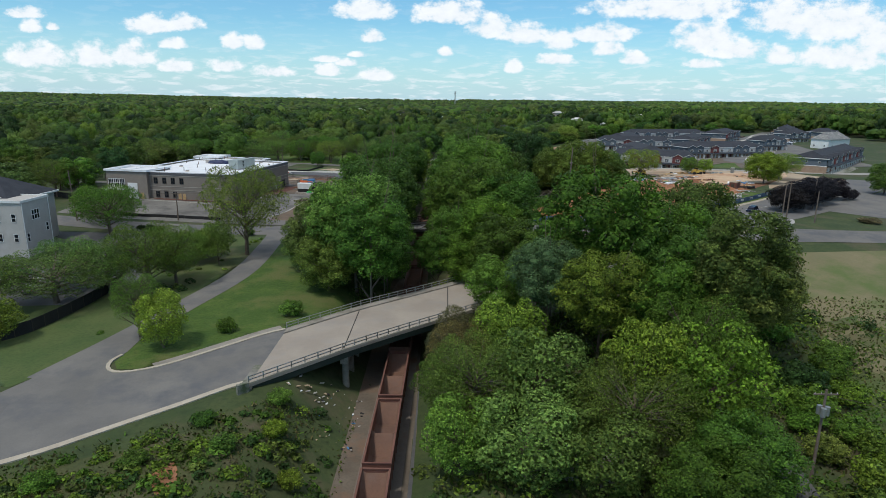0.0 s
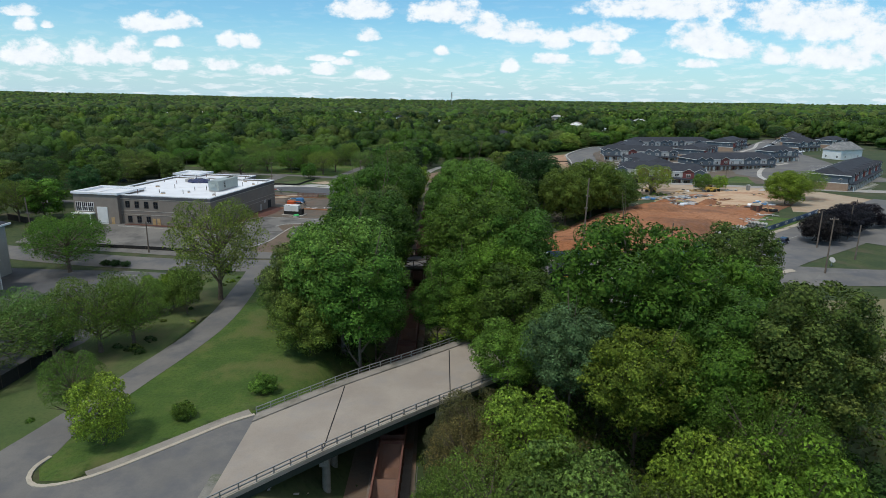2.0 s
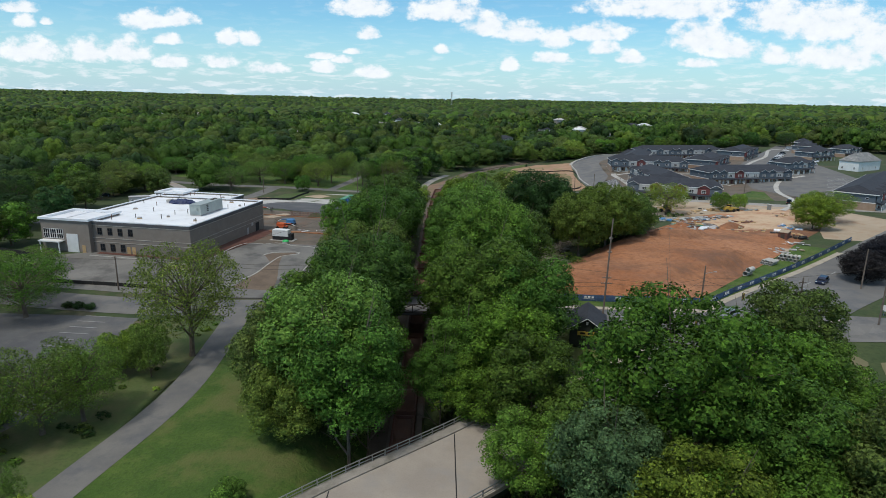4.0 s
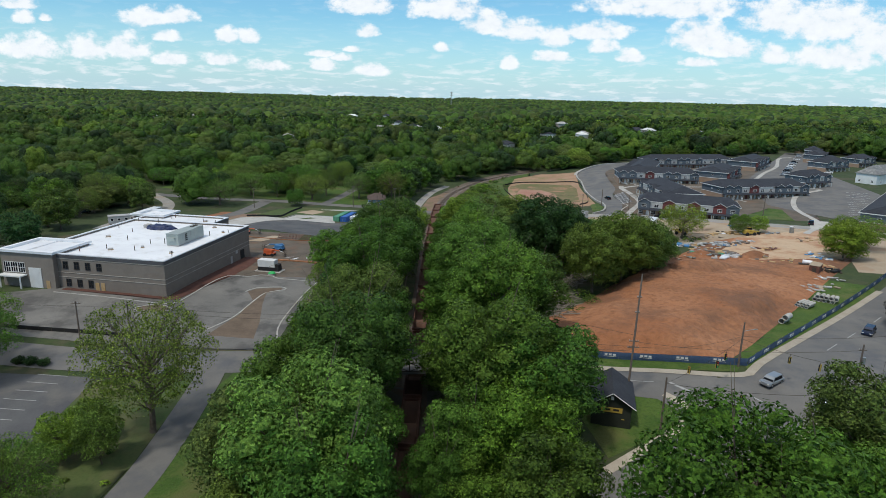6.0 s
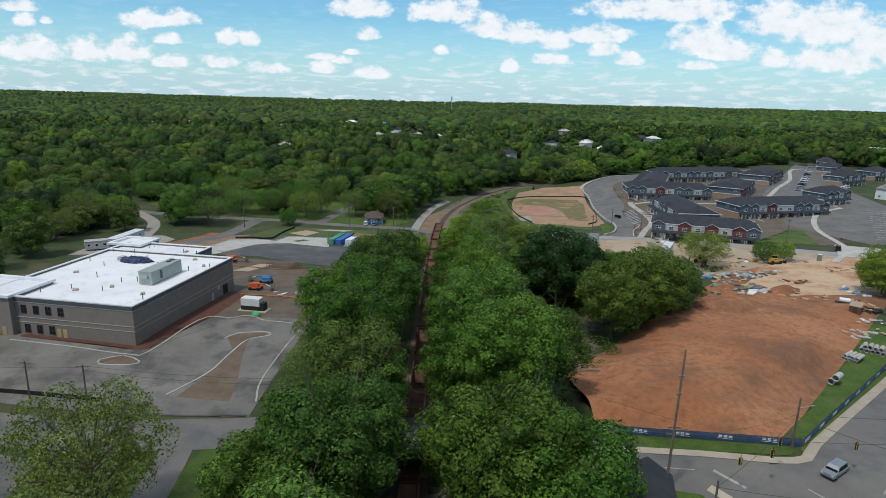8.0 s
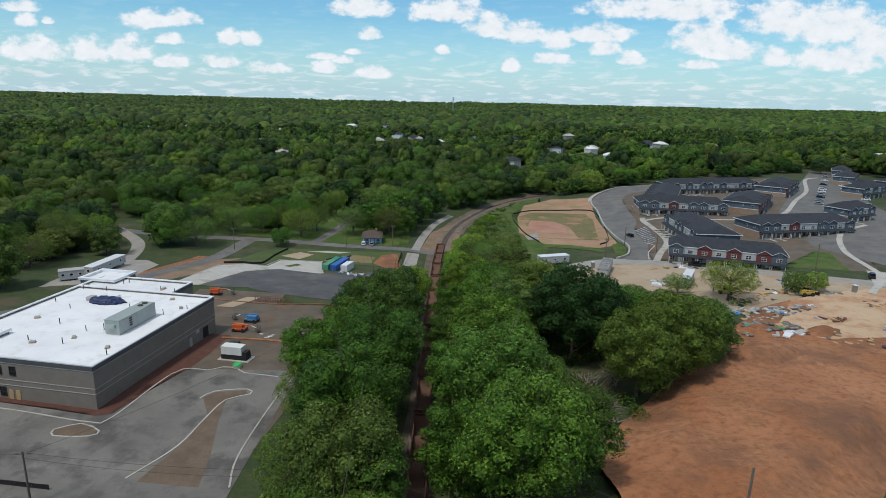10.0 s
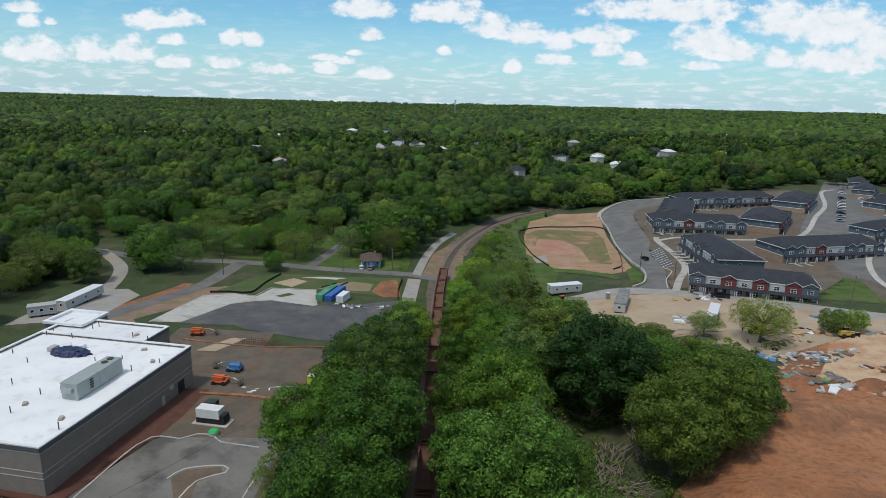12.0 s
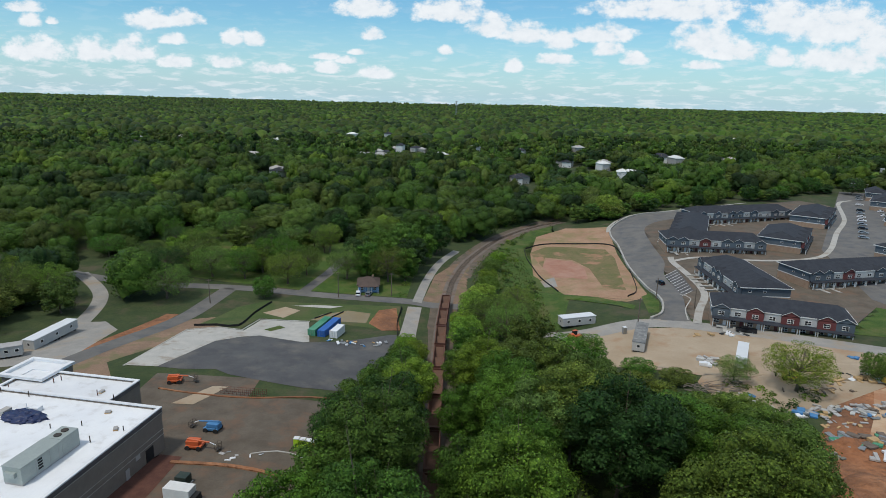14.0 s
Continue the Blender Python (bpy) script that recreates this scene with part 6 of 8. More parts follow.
def gable_roof_mesh():
    bm = bmesh.new()
    w, h, d, t = UNIT + 0.5, 1.4, 4.6, 0.16
    for s in (-1, 1):
        v = [bm.verts.new(p) for p in ((s * w / 2, 0, 0), (0, 0, h), (0, d, h), (s * w / 2, d, 0), (s * w / 2, 0, t), (0, 0, h + t), (0, d, h + t), (s * w / 2, d, t))]
        for f in ((0, 1, 2, 3), (4, 5, 6, 7), (0, 1, 5, 4), (1, 2, 6, 5), (2, 3, 7, 6), (3, 0, 4, 7)):
            bm.faces.new([v[i] for i in f])
    bmesh.ops.recalc_face_normals(bm, faces=bm.faces)
    me = finish("gable_roof", bm, SHINGLE)
    me.materials.append(WHITE)
    for p in me.polygons:
        if abs(p.normal.y) > 0.9:
            p.material_index = 1
    return me


def porch_mesh():
    bm = bmesh.new()
    v = [bm.verts.new(p) for p in ((-UNIT / 2, -2.3, 0), (UNIT / 2, -2.3, 0), (UNIT / 2, 0, 0.75), (-UNIT / 2, 0, 0.75), (-UNIT / 2, -2.3, -0.2), (UNIT / 2, -2.3, -0.2), (UNIT / 2, 0, -0.2), (-UNIT / 2, 0, -0.2))]
    for f in ((0, 1, 2, 3), (4, 7, 6, 5), (0, 4, 5, 1), (1, 5, 6, 2), (3, 7, 4, 0)):
        bm.faces.new([v[i] for i in f])
    me = finish("porch_roof", bm, SHINGLE)
    return me


terrace(81.6, 305.2, -20, "bgrgrgrb", z=1.7, label="charcoal-roofed terrace with blue, grey and wine-red gables")
terrace(101.5, 364, -92, "bggbbggb", z=1.9, depth=17)
terrace(99.4, 398, -7, "bbgrgbbgb", z=2.6, depth=16)
terrace(128.5, 461, -114, "bgbgbgbgbgb", z=3.0, depth=15)
terrace(137, 456, 15, "bgbgbbgbggbgb", z=4.2, depth=15)
terrace(158.4, 391.5, 55, "rgbgrgb", z=4.0, depth=18)
terrace(200, 443, 53, "rbgbrgbb", z=5.4, depth=17)
terrace(134, 342.5, 13, "bbgrggbbgb", z=2.8, depth=16)
terrace(191, 372, 26, "bbgb", z=5.2, depth=12)
terrace(246, 444, 30, "bgbgb", z=5.8, depth=12)
terrace(290, 478, 30, "gbgb", z=5.8, depth=12)
terrace(277, 500, 52, "bgbgbg", z=5.9, depth=12)
terrace(343, 600, 48, "gbgbgb", z=5.9, depth=12)
terrace(372, 560, 45, "gbgb", z=5.9, depth=12)
terrace(300, 540, 58, "ggrgg", z=5.9, depth=11, label="pale grey terrace with charcoal roofs across the car park")
terrace(322, 592, 58, "gggbg", z=5.9, depth=11, label="pale grey terrace with charcoal roofs across the car park")
terrace(262, 462, 40, "ggg", z=5.8, depth=11, label="pale grey terrace with charcoal roofs across the car park")
terrace(163, 262, 48, "bgrgbgrbgrgbgrgb", z=4.6, depth=14, label="long terrace with charcoal roofs beside the pale street")

# estate paving
band("pavement", [(78, 307), (84, 320), (93, 338), (96, 360), (97, 382), (99, 390)], 2.6, 0.2, CONCRETE, "pale concrete footway", "footway")
band("pavement", [(96, 383), (110, 386), (135, 381), (160, 384), (176, 398), (200, 432), (228, 470), (262, 530), (280, 545)], 2.4, 0.18, CONCRETE, "pale concrete footway", "footway")
band("pavement", [(92, 448), (97, 462), (112, 480), (150, 500), (200, 520)], 1.6, 0.16, CONCRETE, "pale concrete footway round the bend", "footway", off=6.5)
kerb("kerb", [(64.5, 311.6), (70, 317), (74, 328), (75, 338), (74.5, 348), (77, 379), (83, 418), (85, 440), (90, 458), (104, 478), (124, 492), (160, 503)], 0.7, 0.9, CONCRETE, label="low pale concrete wall along the estate road")
kerb("kerb", [(76.6, 311), (80, 322), (86, 333), (84, 338)], 0.4, 0.16, CONCRETE)
drape("parking_bays", [(84, 336), (90.5, 341.5), (95, 371), (87, 363)], 0.12, ASPHALT_NEW, "dark asphalt parking bays with white lines", "parking bays")
for k in range(10):
    f = k / 9
    a = Vector((84, 336)).lerp(Vector((87, 363)), f)
    b = Vector((90, 341.5)).lerp(Vector((94.4, 370)), f)
    band("marking", [(a.x, a.y), (b.x, b.y)], 0.22, 0.14, WHITE, "white painted bay line", "road marking", smooth=False)
drape("lawn", [(66, 318), (70, 319), (73.5, 330), (73, 340), (69, 336)], 0.1, LAWN, "grass triangle beside the estate road", "lawn")
drape("lawn", [(118.5, 296), (140, 290), (150, 318), (146, 322), (130, 300)], 0.09, LAWN, "grass strip beside the car park", "lawn")
for k in range(14):
    f = k / 13
    a = Vector((168, 300)).lerp(Vector((205, 360)), f)
    band("marking", [(a.x, a.y), (a.x + 9, a.y - 4)], 0.2, 0.13, WHITE, "white painted bay line", "road marking", smooth=False)
band("pavement", [(128, 262), (146, 284), (158, 322), (176, 352), (196, 366)], 2.2, 0.2, CONCRETE, "pale concrete footway", "footway")

# clay basin
kerb("silt_fence", [(37, 420), (46, 428), (60, 430), (74, 428), (81, 420), (80, 400), (77, 380), (70, 345), (64, 336)], 0.12, 0.7, BLACKMESH, label="black silt fence round the clay basin", category="silt fence")
kerb("silt_fence", [(36, 418), (35, 400), (35.5, 385), (36.5, 365), (40, 345)], 0.12, 0.7, BLACKMESH, label="black silt fence round the clay basin", category="silt fence")
drape("basin", [(44, 399), (55, 394), (58, 380), (55, 361), (42, 366), (40, 384)], 0.1, mat("pink_clay", (0.36, 0.17, 0.11), (0.42, 0.24, 0.17), 0.2, 2, 0.8), "wet pink clay floor of the basin", "basin")
drape("grass_slope", [(40, 384), (38, 412), (48, 424), (62, 424), (76, 416), (76, 398), (66, 345), (58, 348), (60, 380), (56, 396), (44, 402)], 0.085, mat("thin_grass", (0.13, 0.135, 0.045), (0.21, 0.16, 0.075), 0.11, 0.9, 0.95, bump=0.6, fine_mix=0.5, stain=(0.36, 0.20, 0.12), stain_scale=0.09, stain_at=(0.51, 0.6)), "thinly sown grass slope of the basin", "grass slope")
drape("grass_slope", [(40, 336), (50, 331), (62, 322), (64, 326), (52, 336), (42, 341)], 0.1, LAWN, "strip of fresh grass below the basin", "grass strip")
drape("riprap", [(35.5, 361), (42, 366), (41, 352), (36, 352)], 0.1, GRAVEL, "grey stone rubble at the basin outlet", "riprap")


# ---------------------------------------------------------------- vehicles
def car_body(L, W, H, cab0, cab1, bed=False):
    """A car shell: rounded lower body and narrower cabin, by lofted sections."""
    bm = bmesh.new()
    box(bm, 0, 0, 0.25 + (H * 0.56 - 0.25) / 2, W, L, H * 0.56 - 0.25, 0, 0.12)
    zc0, zc1 = H * 0.55, H
    b = [(-W * .46, cab0), (W * .46, cab0), (W * .46, cab1), (-W * .46, cab1)]
    t = [(-W * .38, cab0 + (0.15 if not bed else 0.6)), (W * .38, cab0 + (0.15 if not bed else 0.6)), (W * .38, cab1 - 0.75), (-W * .38, cab1 - 0.75)]
    lo, hi = [bm.verts.new((*p, zc0)) for p in b], [bm.verts.new((*p, zc1)) for p in t]
    bm.faces.new(hi)
    for i in range(4):
        bm.faces.new((lo[i], lo[(i + 1) % 4], hi[(i + 1) % 4], hi[i]))
    if bed:
        for s in (-1, 1):
            box(bm, s * (W / 2 - 0.06), -L * 0.3, H * 0.62, 0.1, L * 0.36, 0.3)
        box(bm, 0, -L / 2 + 0.06, H * 0.62, W - 0.1, 0.1, 0.3)
    bmesh.ops.recalc_face_normals(bm, faces=bm.faces)
    return bm


def car_glass(W, H, cab0, cab1):
    bm = bmesh.new()
    z0, z1 = H * 0.60, H * 0.93
    for s in (-1, 1):
        x0, x1 = s * W * 0.455, s * W * 0.405
        f = bm.faces.new([bm.verts.new(p) for p in ((x0, cab0 + .25, z0), (x0, cab1 - .35, z0), (x1, cab1 - .75, z1), (x1, cab0 + .35, z1))])
    bm.faces.new([bm.verts.new(p) for p in ((-W * .42, cab1 - .06, z0), (W * .42, cab1 - .06, z0), (W * .36, cab1 - .66, z1), (-W * .36, cab1 - .66, z1))])
    bm.faces.new([bm.verts.new(p) for p in ((-W * .42, cab0 - .02, z0), (W * .42, cab0 - .02, z0), (W * .36, cab0 + .10, z1), (-W * .36, cab0 + .10, z1))])
    bmesh.ops.solidify(bm, geom=bm.faces[:], thickness=0.02)
    return bm


def vehicle(name, x, y, rot, paint, label, L=4.7, W=1.85, H=1.48, cab0=-1.9, cab1=1.35, bed=False, category="car"):
    """A road vehicle that heads along local +y."""
    e = thing(name, x, y, ground_z(x, y) + 0.09, rot, label, category, "parked and waiting vehicles")
    part("body", car_body(L, W, H, cab0, cab1, bed), paint, e)
    part("glazing", car_glass(W, H, cab0, cab1), GLASS, e, "dark tinted glass")
    for sx_ in (-1, 1):
        for sy_ in (-L * 0.3, L * 0.31):
            w = ptube("wheel", RUBBER, e, (sx_ * (W / 2 - 0.22), sy_, 0.34), (sx_ * (W / 2 + 0.01), sy_, 0.34), 0.34, 0.34, n=14)
            ptube("rim", STEEL, w, (sx_ * (W / 2), sy_, 0.34), (sx_ * (W / 2 + 0.03), sy_, 0.34), 0.2, 0.2, n=10)
        pbox("headlight", WHITE, e, sx_ * W * 0.36, L / 2, H * 0.44, 0.34, 0.05, 0.14)
        pbox("tail_light", REDP, e, sx_ * W * 0.38, -L / 2, H * 0.46, 0.28, 0.05, 0.18)
    return e


def hp(name, *a, **k):
    return vehicle(name, *a, **k)


hp("sedan", 52.8, 142.5, 124, CARSILVER, "silver saloon car on the street at the junction")
hp("suv", 57.2, 134.6, -42, CARWHITE, "white sport utility car with a black sunroof at the junction", H=1.72, cab0=-2.2, cab1=1.3)
hp("sedan", 84.5, 165.5, 135, CARBLUE, "dark blue car on the street beside the banner fence")
hp("pickup_truck", 89.4, 298.0, 70, CARBLACK, "black crew-cab pickup parked before the terraces", L=5.9, W=2.0, H=1.85, cab0=-0.9, cab1=1.8, bed=True, category="pickup truck")
hp("sedan", 81.5, 352, 8, CARBLACK, "black car on the curving estate road")
hp("pickup_truck", 141, 281, -30, CARBLACK, "black car on the estate car park", L=4.9, H=1.75)
hp("sedan", -197, 361, -120, CARWHITE, "white car on the residential street")
hp("sedan", -148, 297, 150, CARBLACK, "black car parked beside the street")
hp("sedan", -36.6, 341.8, 5, CARWHITE, "white car parked before the blue house")
hp("sedan", -32.6, 341.6, -8, CARSILVER, "silver car parked before the blue house")
hp("sedan", 29.5, 284, 70, CARBLACK, "black car beside the sandy yard")
hp("sedan", -77, 107, 30, CARSILVER, "old grey car parked behind the fence")
crng = random.Random(5)
for k in range(16):
    f = k / 15
    x, y = 252 + 64 * f + crng.uniform(-1, 1) + (5 if k % 2 else 0), 470 + 110 * f
    hp("sedan", x, y, -60 + crng.uniform(-5, 5), crng.choice([CARWHITE, CARSILVER, CARBLACK, CARBLUE]), "car parked in the estate car park")


# ---------------------------------------------------------------- poles and wires
def utility_pole(x, y, h, label, lean=(0, 0), arms=((0.94, 2.4),), drum=0, z=None, rot=0.0, street_light=False):
    e = thing("utility_pole", x, y, z, rot, label, "utility pole", "utility poles")
    ptube("pole", WOODPOLE, e, (0, 0, -0.5), (lean[0], lean[1], h), 0.19, 0.12, n=10)
    for f, w in arms:
        px, py = lean[0] * f, lean[1] * f
        pbox("crossarm", WOODPOLE, e, px, py, h * f, w, 0.12, 0.14)
        for s in (-0.45, -0.2, 0.2, 0.45):
            ptube("insulator", PARAPET, e, (px + s * w, py, h * f + 0.07), (px + s * w, py, h * f + 0.25), 0.05, 0.03, n=6)
    for k in range(drum):
        a = k * 2.1
        ptube("transformer", STEEL, e, (0.42 * math.cos(a), 0.42 * math.sin(a), h * 0.72), (0.42 * math.cos(a), 0.42 * math.sin(a), h * 0.72 + 1.0), 0.27, 0.27, n=12)
    if street_light:
        ptube("lamp_arm", STEEL, e, (0, 0, h * 0.8), (1.8, 0, h * 0.85), 0.05, 0.05, n=6)
        pbox("lamp_head", STEEL, e, 2.0, 0, h * 0.85, 0.6, 0.25, 0.12)
    return e


def wire(points, sag=0.8, r=0.025):
    cu_ = bpy.data.curves.new("cable", "CURVE")
    cu_.dimensions, cu_.bevel_depth, cu_.bevel_resolution = "3D", r, 0
    for a, b in zip(points, points[1:]):
        sp = cu_.splines.new("POLY")
        sp.points.add(10)
        for i in range(11):
            t = i / 10
            p = Vector(a).lerp(Vector(b), t)
            sp.points[i].co = (p.x, p.y, p.z - sag * 4 * t * (1 - t), 1)
    cu_.materials.append(IRON)
    tagged(new("cable", cu_), "thin dark overhead cable between poles", "cable", "overhead cables")


utility_pole(28.3, 139.5, 20.5, "tall dark wooden pole with crossarms by the shed", lean=(0.6, 0.6), arms=((0.42, 1.9), (0.47, 1.6), (0.7, 0.7), (0.82, 0.7)))
utility_pole(31, 131.5, 8.7, "short grey pole on the corner lawn", arms=())
utility_pole(50, 148.2, 8.2, "grey metal signal pole before the banner fence", arms=(), street_light=True)
utility_pole(61.5, 135.5, 11, "wooden signal pole at the junction", arms=((0.92, 1.2),), drum=1)
utility_pole(52.5, 129, 7, "short wooden pole on the verge", arms=())
utility_pole(-33.4, 203, 10, "wooden pole beside the school yard", arms=((0.95, 1.6),))
utility_pole(-100.6, 163, 14, "tall leaning wooden pole by the street", lean=(-0.8, 0), arms=((0.72, 1.0),))
utility_pole(-62.5, 163, 9, "wooden pole with one crossarm before the school", arms=((0.96, 2.2),))
utility_pole(-74, 165.5, 8, "wooden pole with crossarm at the car park", arms=((0.95, 2.0),))
utility_pole(40.5, 58.6, 10.6, "weathered pole with crossarm and three grey transformers", arms=((0.95, 2.6),), drum=3)
utility_pole(80, 140.5, 12, "tall wooden pole beside the street", arms=((0.96, 1.8),))
for p in ((91, 162, 9), (105, 172, 9), (112, 181, 9), (93.5, 151.5, 8)):
    utility_pole(*p, "slim pale lamp post at the car park", arms=())
utility_pole(-24, 342, 9, "wooden pole beside the blue house", arms=((0.95, 1.6),))
utility_pole(-43.5, 338, 10, "wooden pole beside the lane", arms=((0.95, 1.6),))
utility_pole(-87, 326, 9, "wooden pole at the street corner", arms=((0.95, 1.6),))
utility_pole(57.5, 303, 10, "wooden pole beside the trailer", arms=((0.95, 1.6),))
utility_pole(73.8, 334, 8, "slim lamp post beside the estate road", arms=())
utility_pole(83, 322, 7, "slim lamp post on the estate footway", arms=())
utility_pole(123, 283, 11, "tall wooden pole before the terraces", arms=((0.95, 1.6),))
utility_pole(148, 205, 10, "wooden pole beside the street", arms=((0.95, 1.6),))
wire([(-100.6, 163, 9.6), (-62.5, 163, 8.2), (-33.4, 203, 10), ], 0.9)
wire([(-62.5, 163, 8.5), (-15, 160, 8.8), (28.6, 140, 11.6), (50, 148, 10.5), (80, 140.5, 15.5)], 1.0)
wire([(-62.5, 162.6, 7.9), (-15, 159.4, 8.2), (28.6, 139.6, 11.0)], 1.2)
wire([(-33.4, 203, 10), (28.8, 140, 13.5)], 1.6)
wire([(28.8, 140, 12.4), (61.5, 135.5, 13.6)], 0.9)
wire([(50, 148.2, 9.9), (61.5, 135.5, 10.6), (52.5, 129, 9.4), (31, 131.5, 9.6), (50, 148.2, 9.9)], 0.5, 0.03)
wire([(40.5, 58.6, 4.0), (75, 40, 6)], 0.8)
wire([(-130, 345, 8), (-87, 326, 5.8), (-43.5, 338, 5.6), (-24, 342, 4.6), (57.5, 303, 9.6)], 0.9)


def traffic_light(x, y, z, rot):
    e = thing("traffic_light", x, y, z, rot, "yellow and black traffic signal hung from a span wire", "traffic light", "signals at the junction")
    pbox("housing", BLACKMESH, e, 0, 0, 0, 0.36, 0.28, 1.1, bevel=0.04)
    pbox("backplate", YELLOW, e, 0, 0.12, 0, 0.44, 0.04, 1.2)
    for k, m in enumerate((REDP, YELLOW, GREENLID)):
        ptube("lens", m, e, (0, -0.14, 0.34 - 0.34 * k), (0, -0.18, 0.34 - 0.34 * k), 0.12, 0.12, n=12)
    ptube("hanger", IRON, e, (0, 0, 0.55), (0, 0, 1.0), 0.03, 0.03, n=6)


for p in ((42.5, 140.5, 8.6, 10), (45.2, 143.5, 8.6, 30), (55.2, 142.6, 8.7, 200), (58.2, 139.4, 8.9, 210), (37.5, 139, 8.3, 120), (41.5, 130.2, 8.0, 90)):
    traffic_light(*p)


# ---------------------------------------------------------------- banner fence
def build_fence():
    e = new("banner_fence")
    tagged(e, "navy mesh banner fence with white lettering bars round the clay", "fence")
    line = [Vector(p) for p in ((21.5, 154.2), (51.6, 148.4), (106, 196), (118, 207))]
    for a, b in zip(line, line[1:]):
        n = max(1, round((b - a).length / 3.0))
        ang = math.degrees(math.atan2((b - a).y, (b - a).x))
        for k in range(n):
            p, q = a.lerp(b, k / n), a.lerp(b, (k + 1) / n)
            zp, zq = ground_z(*p), ground_z(*q)
            ptube("post", STEEL, e, (p.x, p.y, zp - 0.3), (p.x, p.y, zp + 1.5), 0.035, 0.035, n=6)
            bm = bmesh.new()
            d = (q - p)
            nn = Vector((-d.y, d.x)).normalized()
            rows = []
            for i in range(7):
                t = i / 6
                c = p.lerp(q, t) + nn * (0.05 * math.sin(t * 6.3 + k) - 0.04)
                z = zp + (zq - zp) * t
                rows.append((bm.verts.new((c.x, c.y, z + 0.08)), bm.verts.new((c.x - nn.x * 0.05, c.y - nn.y * 0.05, z + 0.75)), bm.verts.new((c.x, c.y, z + 1.42))))
            for u, v in zip(rows, rows[1:]):
                bm.faces.new((u[0], v[0], v[1], u[1]))
                bm.faces.new((u[1], v[1], v[2], u[2]))
            bmesh.ops.solidify(bm, geom=bm.faces[:], thickness=0.012)
            panel = part("banner", bm, FENCEBLUE, e)
            if k % 2 == 0:
                m = p.lerp(q, 0.5) - nn * 0.16
                z = (zp + zq) / 2
                u_ = d.normalized()
                for o in (-0.72, 0, 0.72):
                    pbox("mark", WHITE, panel, m.x + u_.x * o, m.y + u_.y * o, z + 0.96, 0.5, 0.02, 0.36, rot=ang)
                pbox("mark", WHITE, panel, m.x, m.y, z + 0.6, 2.2, 0.02, 0.07, rot=ang)


build_fence()
band("pavement", [(20, 149.6), (36, 147.4), (49, 145.2), (54, 149), (80, 171), (106, 193)], 1.5, 0.15, KERB, "tan concrete footway along the street", "footway")
band("pavement", [(34.5, 140.2), (37.2, 136), (34, 132), (27, 127.5), (21, 123.5)], 1.4, 0.15, KERB, "tan concrete footway round the corner lawn", "footway")
band("pavement", [(47, 127), (54, 131.5), (64, 137.5), (74, 141.5)], 1.4, 0.15, KERB, "tan concrete footway round the corner", "footway")
drape("verge", [(40, 118), (47, 126), (55, 130.5), (66, 136), (70, 128), (60, 112)], 0.07, DRYGRASS, "brown grass verge at the corner", "grass verge")
for a, b, w in (((36.5, 143.6), (39.4, 140.0), 0.5), ((47.5, 139.5), (49.0, 137.6), 0.25), ((50.5, 136.8), (52, 135), 0.25), ((70, 155.6), (74, 159), 0.2), ((78, 162.2), (82, 165.6), 0.2), ((64, 144), (65.6, 142.6), 0.3),
                ((90, 172), (94, 175.4), 0.2), ((57, 138.5), (60, 141.2), 0.2), ((68, 147.5), (70, 146.4), 0.4), ((30, 144.4), (34, 143.8), 0.18)):
    band("marking", [a, b], w, 0.10, MARK, "worn white road marking", "road marking", smooth=False)

crng = random.Random(41)
for k in range(26):
    row, i = divmod(k, 13)
    x, y = (206 + i * 7.4, 420 + i * 11.6) if row == 0 else (224 + i * 6.6, 406 + i * 10.4)
    if crng.random() < 0.25:
        continue
    vehicle("parked_car", x, y, -122 if row == 0 else 58, crng.choice([CARWHITE, CARSILVER, CARBLACK, CARSILVER]), "parked car on the estate car park")


